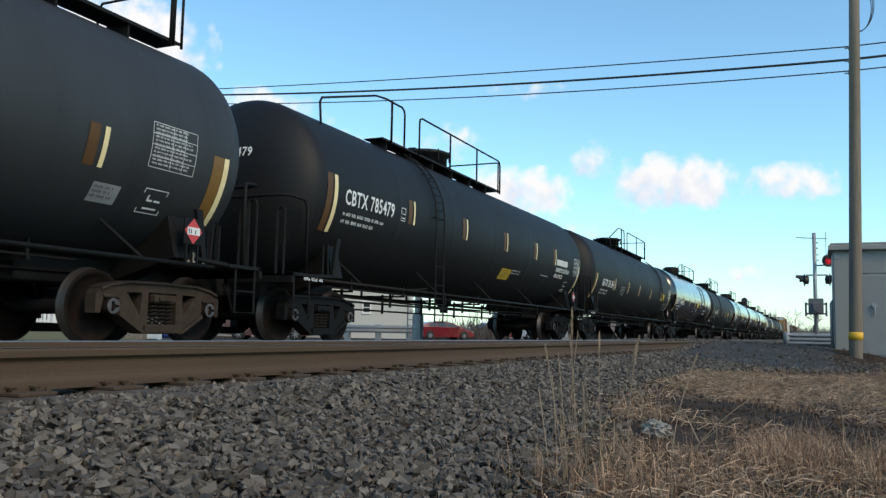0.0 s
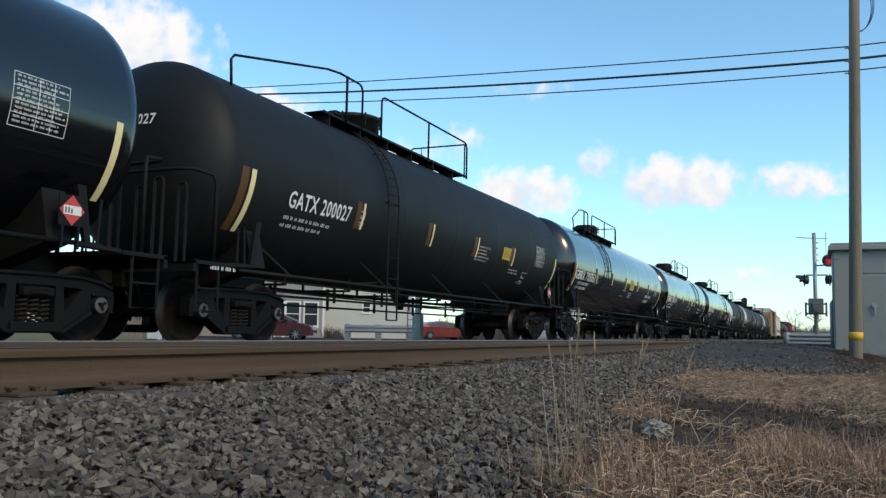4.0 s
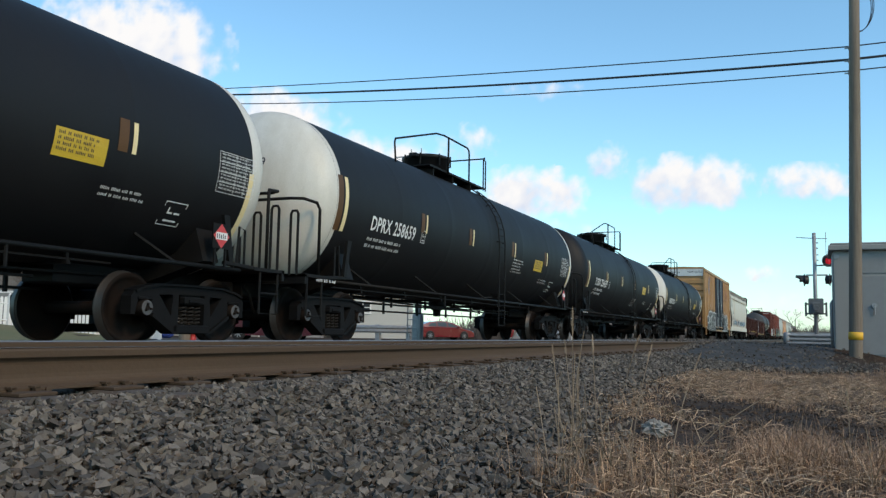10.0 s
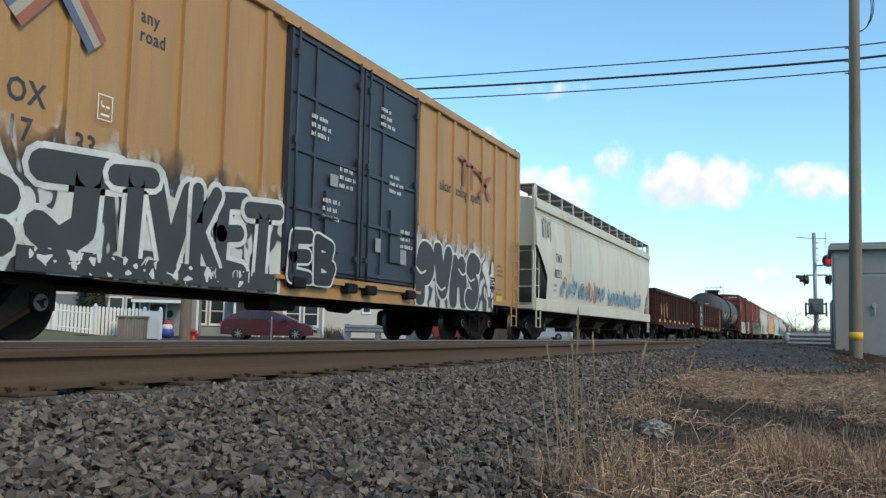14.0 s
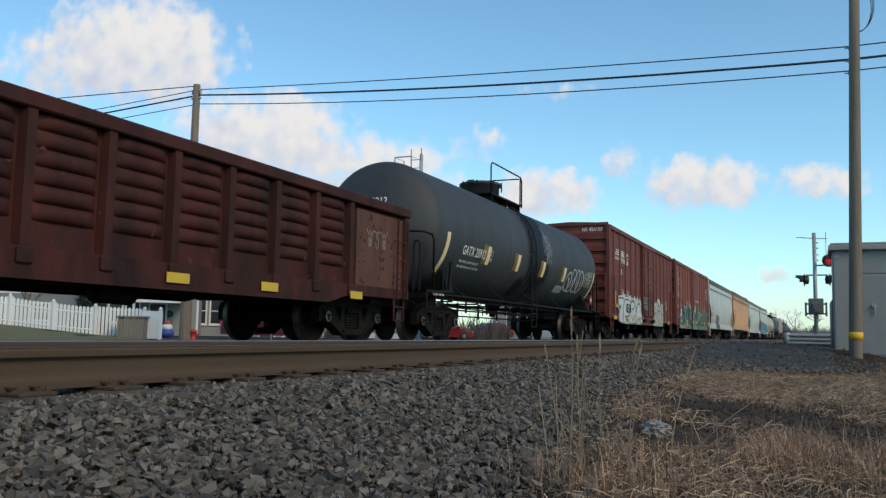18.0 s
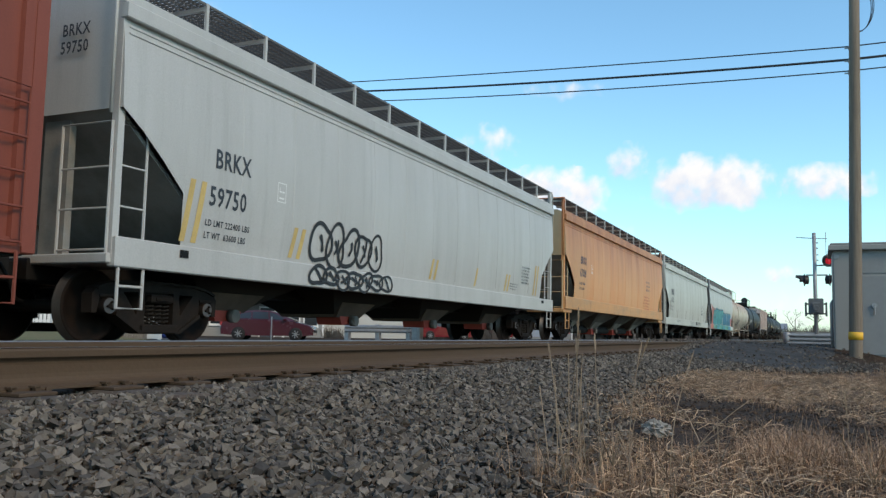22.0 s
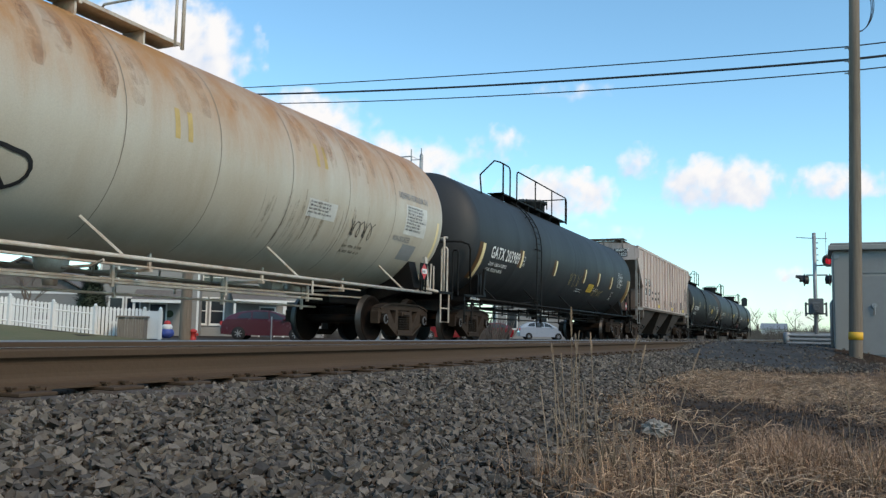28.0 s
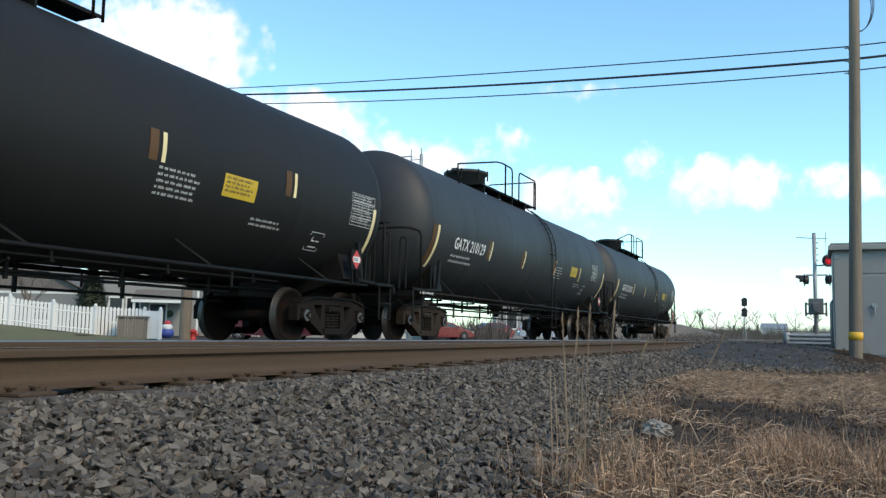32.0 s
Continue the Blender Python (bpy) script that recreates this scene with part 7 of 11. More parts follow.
def ribbed_hopper(L, R, paint, dark, label, zt=4.22, gear_in=1.3, ribs=17):
    half, centre = (R - L) / 2, (L + R) / 2
    car = thing("covered_hopper_car", pose(centre, YC, 0), label, "covered hopper", "cars of the passing freight train")
    train.append((car, centre))
    ys = 1.48
    outline = [(-half, zt), (-half, 3.74), (-half + 1.30, 2.50), (-half + 1.36, 1.56), (half - 1.36, 1.56), (half - 1.30, 2.50), (half, 3.74), (half, zt)]
    for s in (-1, 1):
        b = Build()
        b.plate(outline, "y", (s * ys - 0.03, s * ys + 0.03))
        part("side_wall", b, paint, car)
        for k in range(ribs + 2):
            x = -half + 1.45 + (2 * half - 2.90) * k / (ribs - 1)
            if k >= ribs:
                x = (half - 0.05) * (1 if k > ribs else -1)
            zb = 1.62 if k < ribs else 3.76
            b = Build()
            b.bevel_box(x - 0.045, x + 0.045, min(s * (ys + 0.02), s * (ys + 0.10)), max(s * (ys + 0.02), s * (ys + 0.10)), zb, zt - 0.10, 0.01)
            part("rib", b, paint, car)
        b = Build()
        b.bevel_box(-half, half, s * (ys + 0.02) - 0.05, s * (ys + 0.02) + 0.05, zt - 0.10, zt + 0.03, 0.012)
        part("top_chord", b, paint, car)
        b = Build()
        b.bevel_box(-half, half, s * (ys - 0.05) - 0.05, s * (ys - 0.05) + 0.05, 1.46, 1.58, 0.015)
        part("side_sill", b, dark, car)
        e = s
        b = Build()
        b.plate([(e * (half - 1.42), 1.5), (e * (half - 1.36), 1.5), (e * (half - 1.32), 2.42), (e * (half - 0.02), 3.70), (e * (half - 0.02), zt), (e * (half - 0.08), zt), (e * (half - 0.10), 3.74), (e * (half - 1.40), 2.48)], "y", (-ys + 0.03, ys - 0.03))
        part("slope_sheet", b, ENDBROWN, car)
        b = Build()
        b.box(e * (half + 0.005) - 0.02, e * (half + 0.005) + 0.02, -ys + 0.02, ys - 0.02, 3.68, zt)
        part("end_panel", b, paint, car)
        b = Build()
        b.bevel_box(e * (half - 1.42) - 0.16, e * (half - 1.42) + 0.16, -1.50, -1.40, 1.08, 1.48, 0.012)
        part("end_gusset", b, HOPDIRT, car)
        b = Build()
        b.bevel_box(e * (half - 0.70) - 0.68, e * (half - 0.70) + 0.68, -1.50, -1.42, 1.42, 1.53, 0.012)
        b.bevel_box(e * (half - 0.70) - 0.68, e * (half - 0.70) + 0.68, 1.42, 1.50, 1.42, 1.53, 0.012)
        part("sill_end", b, ENDSLOPE, car)
        b = Build()
        b.box(e * (half - 0.75) - 0.60, e * (half - 0.75) + 0.60, -1.36, 1.36, 1.40, 1.45)
        part("end_floor", b, ENDBROWN, car)
        b = Build()
        b.bevel_box(e * (half - 0.06) - 0.06, e * (half - 0.06) + 0.06, -1.48, 1.48, 1.00, 1.16, 0.012)
        part("end_beam", b, dark, car)
        for y in (-1.44, -0.12, 1.44):
            b = Build()
            b.bevel_box(e * (half - 0.05) - 0.045, e * (half - 0.05) + 0.045, y - 0.04, y + 0.04, 0.95, zt - 0.5 if abs(y) < 1 else zt - 0.04, 0.01)
            part("end_post", b, ENDSLOPE, car)
        b = Build()
        b.tube([(e * (half + 0.03), 0.05, 1.1), (e * (half + 0.03), 0.05, 2.42), (e * (half + 0.03), 0.14, 2.56), (e * (half + 0.03), 0.62, 2.58)], 0.028, 8)
        part("grab_pipe", b, dark, car)
        ladder_flat(car, e * (half - 0.30), -ys - 0.01, 0.78, 3.05, 0.50, "x", ENDSLOPE, 0.44)
        frame_z = zt + 0.34
        b = Build()
        for y in (-0.92, 0.92):
            b.box(min(e * (half - 0.45), e * (half + 0.34)), max(e * (half - 0.45), e * (half + 0.34)), y - 0.025, y + 0.025, frame_z - 0.04, frame_z)
        for k in range(9):
            x = e * (half - 0.43 + 0.095 * k)
            b.box(x - 0.012, x + 0.012, -0.92, 0.92, frame_z - 0.03, frame_z)
        for k in range(14):
            y = -0.85 + 1.70 * k / 13
            b.box(min(e * (half - 0.45), e * (half + 0.34)), max(e * (half - 0.45), e * (half + 0.34)), y - 0.007, y + 0.007, frame_z - 0.022, frame_z - 0.004)
        part("end_footboard", b, dark, car, "open steel grating over the end")
        for y in (-0.85, 0.0, 0.85):
            b = Build()
            b.tube([(e * (half + 0.30), y, frame_z - 0.03), (e * (half + 0.01), y, zt - 0.10)], 0.028)
            part("board_strut", b, ENDSLOPE, car)
    b = Build()
    b.plate([(-ys, zt), (-1.0, zt + 0.14), (0, zt + 0.2), (1.0, zt + 0.14), (ys, zt)], "x", (-half, half))
    part("roof", b, paint, car)
    b = Build()
    b.box(-half, half, -0.85, -0.45, zt + 0.26, zt + 0.29)
    b.box(-half, half, 0.45, 0.85, zt + 0.26, zt + 0.29)
    for k in range(10):
        x = -half + 0.2 + (2 * half - 0.4) * k / 9
        b.box(x - 0.03, x + 0.03, -0.85, 0.85, zt + 0.12, zt + 0.27)
    part("running_board", b, dark, car)
    for k in range(3):
        x = (k - 1) * 4.17 - 0.15
        w = 1.45
        b = Build()
        vs = [(x - w, -1.42, 1.52), (x + w, -1.42, 1.52), (x + w, 1.42, 1.52), (x - w, 1.42, 1.52), (x - 0.55, -0.82, 0.36), (x + 0.55, -0.82, 0.36), (x + 0.55, 0.82, 0.36), (x - 0.55, 0.82, 0.36)]
        b.add(vs, [(0, 3, 2, 1), (4, 5, 6, 7), (0, 1, 5, 4), (1, 2, 6, 5), (2, 3, 7, 6), (3, 0, 4, 7)])
        ch = part("chute", b, CHUTERUST, car)
        b = Build()
        b.bevel_box(x - 0.62, x + 0.62, -0.9, 0.9, 0.28, 0.37, 0.015)
        b.tube([(x - 0.25, -1.05, 0.75), (x + 0.25, -1.05, 0.75), (x + 0.25, -0.98, 0.62), (x - 0.25, -0.98, 0.62)], 0.03)
        part("gate", b, STEEL, ch)
    b = Build()
    b.bevel_box(-half - 0.1, half + 0.1, -0.28, 0.28, 0.74, 1.02, 0.02)
    part("centre_sill", b, STEEL, car)
    gear(car, centre, half, gear_in, 0.85, TRUCKSUNDUST)
    return car, on_side(-ys - 0.03), half

# ---- paints of the freight cars ----
BOXYELLOW = surface("yellow_boxcar_paint", (0.385, 0.205, 0.070), 0.5, second=(0.30, 0.165, 0.068), amount=0.7, scale=1.2, stretch=(1.5, 1, 0.25), bump=0.05, third=(0.24, 0.15, 0.08), streak=(0.9, 1, 0.06), most=0.6)
BOXCAP = surface("pale_end_band", (0.62, 0.62, 0.60), 0.6, amount=0.3)
STENCILDARK = surface("faded_black_stencil_paint", (0.022, 0.024, 0.028), 0.7, second=(0.05, 0.048, 0.046), amount=0.6, scale=4, bump=0)
DOORBLUE = surface("dark_blue_door", (0.022, 0.028, 0.045), 0.5, second=(0.05, 0.05, 0.055), amount=0.5, scale=2)
OXIDE = surface("oxide_red_boxcar", (0.150, 0.030, 0.016), 0.68, second=(0.095, 0.020, 0.012), amount=0.6, scale=1.3, stretch=(1.5, 1, 0.25), bump=0.05, third=(0.055, 0.018, 0.012), streak=(0.7, 1, 0.08), most=0.7)
OXIDE2 = surface("bright_oxide_boxcar", (0.19, 0.042, 0.022), 0.65, second=(0.14, 0.031, 0.018), amount=0.6, scale=1.3, stretch=(1.5, 1, 0.25), bump=0.05)
# side sheets between the ribs, darker than the ribs themselves
GONSHEET = surface("dark_gondola_sheet", (0.030, 0.0095, 0.0080), 0.75, second=(0.0085, 0.0058, 0.0054), amount=1.0, scale=0.9, stretch=(1.1, 1, 0.5), bump=0.12, third=(0.055, 0.018, 0.012), streak=(1.4, 1, 0.5), spec=0.2, most=0.6)
GONRED = surface("rusty_brown_gondola", (0.056, 0.0145, 0.0105), 0.75, second=(0.022, 0.0080, 0.0066), amount=1.0, scale=1.6, stretch=(1.2, 1, 0.4), bump=0.12, third=(0.045, 0.022, 0.016), streak=(0.8, 1, 0.25), spec=0.25)
HOPWHITE = surface("weathered_white_hopper", (0.52, 0.49, 0.43), 0.5, second=(0.50, 0.45, 0.36), amount=0.6, scale=1.0, stretch=(1.6, 1, 0.2), bump=0.03, third=(0.45, 0.30, 0.15), streak=(0.35, 1, 0.12))
HOPGREY = surface("light_grey_hopper", (0.425, 0.415, 0.40), 0.42, second=(0.36, 0.35, 0.335), amount=0.6, scale=0.9, stretch=(1.4, 1, 0.25), bump=0.02, third=(0.26, 0.25, 0.23), streak=(1.1, 1, 0.07), most=0.4)
HOPCREAM = surface("cream_grey_hopper", (0.46, 0.45, 0.41), 0.45, second=(0.38, 0.37, 0.33), amount=0.6, scale=0.9, stretch=(1.4, 1, 0.25), bump=0.02, third=(0.30, 0.27, 0.22), streak=(1.2, 1, 0.06), most=0.5)
HOPORANGE = surface("faded_orange_hopper", (0.62, 0.262, 0.085), 0.5, second=(0.62, 0.345, 0.165), amount=0.9, scale=0.8, stretch=(1.6, 1, 0.25), bump=0.03, third=(0.34, 0.115, 0.035), streak=(0.75, 1, 0.07), crown=(4.6, 2.0), most=0.95)
HOPTAN = surface("tan_sill_paint", (0.52, 0.36, 0.20), 0.65, second=(0.40, 0.30, 0.18), amount=0.6, scale=2)
SILLORANGE = surface("faded_orange_sill", (0.56, 0.28, 0.10), 0.6, second=(0.42, 0.27, 0.15), amount=0.8, scale=1.6, stretch=(0.5, 1, 2), bump=0.04, third=(0.30, 0.12, 0.05), streak=(1.0, 1, 0.3), most=0.7)
# pale tone carries the sunlight on the outlets' slanting faces
OUTLETPALE = surface("sunlit_grey_outlet", (0.30, 0.265, 0.22), 0.75, second=(0.16, 0.13, 0.10), amount=0.8, scale=2.2, stretch=(1.2, 1, 0.5), bump=0.05, third=(0.16, 0.09, 0.05), streak=(1, 1, 0.3))
SPILL = spray("black_oily_spill", (0.006, 0.006, 0.007), 1.05, 5.0)
SPILL.node_tree.nodes["Principled BSDF"].inputs["Specular IOR Level"].default_value = 0.2
PALESPILL = spray("dried_pale_spill", (0.16, 0.165, 0.175), 0.62, 6.0)
HOPPINK = surface("dusty_pink_hopper", (0.53, 0.43, 0.385), 0.6, second=(0.45, 0.36, 0.31), amount=0.7, scale=1.0, stretch=(1.6, 1, 0.25), bump=0.05, third=(0.14, 0.09, 0.065), streak=(1.3, 1, 0.10), most=0.75)
HOPCHUTE = surface("stained_hopper_chute", (0.125, 0.085, 0.062), 0.75, second=(0.065, 0.05, 0.04), amount=0.8, scale=1.6, stretch=(1.2, 1, 0.4), bump=0.06, third=(0.07, 0.055, 0.045), streak=(1, 1, 0.3))
ENDSLOPE = surface("grey_slope_sheet", (0.26, 0.25, 0.23), 0.8, second=(0.15, 0.14, 0.125), amount=0.8, scale=1.2, bump=0.05)
# near black: the shade below the hoppers is put into this colour
CHUTEDARK = surface("shade_dark_hopper_belly", (0.022, 0.019, 0.017), 0.85, second=(0.04, 0.033, 0.028), amount=0.6, scale=2, bump=0.06, spec=0.2)
CHUTERUST = surface("rust_brown_chute", (0.046, 0.030, 0.022), 0.85, second=(0.030, 0.022, 0.018), amount=0.9, scale=1.4, stretch=(1.2, 1, 0.5), bump=0.08, third=(0.10, 0.062, 0.042), streak=(1, 1, 0.3), most=0.5)
CHUTEBROWN = surface("pale_brown_chute", (0.14, 0.118, 0.095), 0.8, second=(0.05, 0.042, 0.035), amount=0.9, scale=1.1, stretch=(1.2, 1, 0.5), bump=0.06)
ENDBROWN = surface("rusty_brown_end_sheet", (0.17, 0.125, 0.098), 0.85, second=(0.10, 0.07, 0.055), amount=0.8, scale=1.4, stretch=(1, 1, 0.4), bump=0.06, third=(0.22, 0.165, 0.13), streak=(1, 1, 0.15), most=0.6)
SLOPEGREY = surface("dark_grey_hopper_sheet", (0.14, 0.132, 0.12), 0.8, second=(0.08, 0.074, 0.066), amount=0.7, scale=1.5, bump=0.06)
GRATING = surface("grey_steel_grating", (0.10, 0.10, 0.098), 0.7, second=(0.065, 0.065, 0.063), amount=0.6, scale=5, bump=0.2, grain=45)
HOPDIRT = surface("grimy_brown_underside", (0.13, 0.10, 0.08), 0.8, second=(0.07, 0.055, 0.045), amount=0.7, scale=2.5, bump=0.1)
TANKWHITE = surface("rust_stained_white_tank", (0.51, 0.465, 0.385), 0.45, second=(0.42, 0.35, 0.26), amount=0.8, scale=0.7, stretch=(1.6, 1, 0.25), bump=0.03, third=(0.40, 0.20, 0.070), streak=(0.55, 0.5, 0.10), crown=(4.0, 2.55), most=1.0)
TRUCKGREY = surface("dusty_grey_casting", (0.12, 0.115, 0.105), 0.8, amount=0.5, bump=0.1)
SCUFFBROWN = surface("scraped_brown_paint", (0.078, 0.027, 0.018), 0.8, second=(0.05, 0.018, 0.013), amount=0.6, scale=3, bump=0.05)
SCUFFDARK = surface("sooty_brown_stain", (0.0125, 0.0075, 0.007), 0.85, second=(0.022, 0.012, 0.010), amount=0.6, scale=3, bump=0.05)
RUSTVEIL = spray("thin_rust_veil", (0.20, 0.085, 0.040), 0.55, 7.0, None, 0.20)
SOOTSTAIN = spray("greasy_soot", (0.030, 0.014, 0.010), 0.55, 4.0, None, 0.22)
PALETEAL = spray("faded_teal_paint", (0.16, 0.42, 0.42), 0.95, 6.0)
ORANGEVEIL = spray("orange_rust_bloom", (0.40, 0.17, 0.06), 0.5, 3.0, None, 0.22)
SOOTVEIL = spray("thin_soot_veil", (0.10, 0.075, 0.05), 0.5, 6.0, None, 0.24)
SCUFFPALE = surface("pale_scratches", (0.26, 0.20, 0.17), 0.8, second=(0.16, 0.11, 0.09), amount=0.6, scale=5, bump=0.05)
GONRED2 = surface("red_brown_gondola", (0.064, 0.0145, 0.0095), 0.72, second=(0.017, 0.0075, 0.006), amount=1.0, scale=1.8, stretch=(1.2, 1, 0.4), bump=0.12, third=(0.035, 0.014, 0.011), streak=(0.8, 1, 0.3), spec=0.25)
GONORANGE = surface("orange_brown_sheet", (0.115, 0.040, 0.022), 0.75, second=(0.07, 0.026, 0.016), amount=0.8, scale=2.2, stretch=(1.2, 1, 0.4), bump=0.08, third=(0.05, 0.02, 0.014), streak=(0.8, 1, 0.25))
# brown echoes of the tank stripes, added; the tanks carry no such marks
STRIPEBROWN = surface("wide_brown_ghost", (0.20, 0.105, 0.02), 0.5, second=(0.14, 0.07, 0.018), amount=0.5, bump=0)
GHOSTBROWN = surface("brown_ghost_stripe", (0.100, 0.042, 0.006), 0.6, amount=0.5, bump=0)
OLDBROWN = surface("dull_brown_stripe", (0.17, 0.115, 0.06), 0.7, amount=0.4, bump=0)
TRUCKGREY2 = surface("faded_grey_patch", (0.27, 0.27, 0.27), 0.7, amount=0.4, bump=0)
PALEPANEL = surface("off_white_panel", (0.60, 0.59, 0.55), 0.6, amount=0.3, bump=0)
OLDYELLOW = surface("faded_yellow_stripe", (0.52, 0.37, 0.13), 0.6, amount=0.4, bump=0)
PIPEWHITE = surface("chipped_white_pipe", (0.55, 0.50, 0.43), 0.6, second=(0.30, 0.17, 0.09), amount=0.6, scale=4)
GATERED = surface("rusty_red_gate", (0.36, 0.055, 0.035), 0.6, amount=0.5)
SPRAYWHITE = surface("white_spray_paint", (0.58, 0.58, 0.56), 0.6, second=(0.42, 0.42, 0.41), amount=0.7, scale=4, bump=0)
WORNWHITE = spray("worn_white_stencil", (0.60, 0.59, 0.56), 1.15, 5.0)
SOFTWHITE = spray("soft_white_spray", (0.60, 0.60, 0.58), 0.95, 7.0)
HAZEWHITE = spray("thin_white_spray", (0.60, 0.60, 0.58), 0.62)
SOOT = surface("faded_dark_patch", (0.055, 0.05, 0.047), 0.8, amount=0.6, bump=0)
SOOTHAZE = spray("blotchy_soot", (0.07, 0.055, 0.045), 0.42, 6.0)
MURALWHITE = mural("white_and_grey_painting", ((0.30, (0.58, 0.58, 0.56)), (0.47, (0.52, 0.52, 0.51)), (0.50, (0.04, 0.04, 0.042)), (0.60, (0.035, 0.035, 0.036)), (0.63, (0.5, 0.5, 0.49))), 2.15, 0.5, 1.2, 1.2, 0.92)
MURALSILVER = mural("silver_white_painting", ((0.30, (0.56, 0.56, 0.53)), (0.475, (0.50, 0.49, 0.45)), (0.49, (0.03, 0.03, 0.03)), (0.505, (0.55, 0.55, 0.52)), (0.60, (0.44, 0.45, 0.42)), (0.612, (0.04, 0.04, 0.04)), (0.63, (0.5, 0.5, 0.48))), 1.86, 0.14, 1.3, 1.6, 1.0, 3.0)
MURALPALE = mural("pale_cream_painting", ((0.32, (0.45, 0.45, 0.40)), (0.44, (0.33, 0.30, 0.18)), (0.50, (0.16, 0.19, 0.22)), (0.52, (0.45, 0.44, 0.36)), (0.60, (0.12, 0.11, 0.10)), (0.64, (0.50, 0.50, 0.46))), 1.85, 0.3, 1.6, 1.4, 1.0, 5.0)
GREENS = ((0.28, (0.02, 0.08, 0.05)), (0.38, (0.012, 0.012, 0.014)), (0.445, (0.01, 0.03, 0.02)), (0.46, (0.22, 0.42, 0.30)), (0.475, (0.05, 0.18, 0.11)), (0.52, (0.02, 0.07, 0.05)), (0.56, (0.015, 0.012, 0.02)), (0.585, (0.16, 0.34, 0.24)))
MURALGREEN = mural("dark_green_painting", GREENS + ((0.62, (0.40, 0.13, 0.10)), (0.70, (0.42, 0.20, 0.17))), 2.2, 0.35, 0.8, 1.3, 1.0, 1.0)
MURALDOOR = mural("green_and_pale_painting", GREENS[2:] + ((0.62, (0.50, 0.50, 0.47)), (0.70, (0.36, 0.30, 0.10))), 2.05, 0.35, 1.4, 1.5, 1.0, 7.0)
MURALLAST = mural("green_and_orange_painting", GREENS[1:] + ((0.62, (0.46, 0.20, 0.07)), (0.70, (0.30, 0.12, 0.10))), 1.95, 0.35, 1.8, 1.4, 1.0, 11.0)
MURALBLUE = mural("dim_blue_green_painting", ((0.3, (0.10, 0.16, 0.20)), (0.45, (0.03, 0.10, 0.08)), (0.5, (0.25, 0.32, 0.32)), (0.6, (0.03, 0.05, 0.05)), (0.7, (0.3, 0.3, 0.3))), 1.55, 0.3, 1.4, 1.2, 1.0, 2.0)
HAZECORAL = spray("thin_coral_spray", (0.50, 0.15, 0.13), 0.75, 2.0)
HAZEPLUM = spray("thin_plum_spray", (0.035, 0.012, 0.035), 0.50, 4.0)
SOFTCORAL = spray("soft_coral_spray", (0.50, 0.15, 0.13), 0.48, 4.5)
SOFTOCHRE = spray("soft_ochre_spray", (0.45, 0.28, 0.08), 0.45, 4.5)
HAZEORANGE = spray("thin_orange_spray", (0.50, 0.20, 0.06), 0.7, 2.0)
HAZEBLUE = spray("thin_blue_spray", (0.22, 0.33, 0.42), 0.6, 2.5)
MINT = surface("mint_spray_paint", (0.16, 0.36, 0.24), 0.6, second=(0.04, 0.16, 0.09), amount=0.8, scale=2.5, bump=0)
DEEPGREEN = surface("deep_green_spray_paint", (0.008, 0.035, 0.022), 0.6, second=(0.012, 0.010, 0.014), amount=0.9, scale=1.8, bump=0)
SPRAYBLACK = surface("black_spray_paint", (0.02, 0.02, 0.022), 0.6, bump=0)
SPRAYGREEN = surface("green_spray_paint", (0.02, 0.12, 0.07), 0.6, second=(0.07, 0.22, 0.14), amount=0.8, scale=2.5, bump=0)
SPRAYTEAL = surface("turquoise_spray_paint", (0.07, 0.32, 0.33), 0.6, second=(0.03, 0.18, 0.22), amount=0.7, scale=2.5, bump=0)
SPRAYBLUETEAL = surface("blue_spray_paint", (0.05, 0.17, 0.30), 0.6, second=(0.04, 0.26, 0.30), amount=0.8, scale=2, bump=0)
SPRAYCORAL = surface("coral_spray_paint", (0.46, 0.13, 0.10), 0.6, second=(0.36, 0.16, 0.12), amount=0.6, scale=2, bump=0)
SPRAYGREY = surface("grey_spray_paint", (0.032, 0.033, 0.034), 0.6, second=(0.05, 0.05, 0.05), amount=0.6, scale=2, bump=0)
SPRAYBLUEDARK = surface("faded_blue_mark", (0.10, 0.115, 0.19), 0.6, amount=0.4, bump=0)
PALEMARK = surface("faded_pale_mark", (0.36, 0.31, 0.25), 0.6, amount=0.3, bump=0)
FADEDRED = surface("faded_red_mark", (0.30, 0.10, 0.06), 0.6, amount=0.4, bump=0)
SPRAYOCHRE = surface("ochre_spray_paint", (0.55, 0.42, 0.22), 0.6, second=(0.4, 0.35, 0.3), amount=0.6, scale=3, bump=0)



def short_stripes(places, h0=-0.62, h1=-0.14, w=0.07, lead=(-1.10, -0.12), lead_w=0.11):
    return [(0.0, lead[0], lead[1], lead_w)] + [(x, h0, h1, w) for x in places]


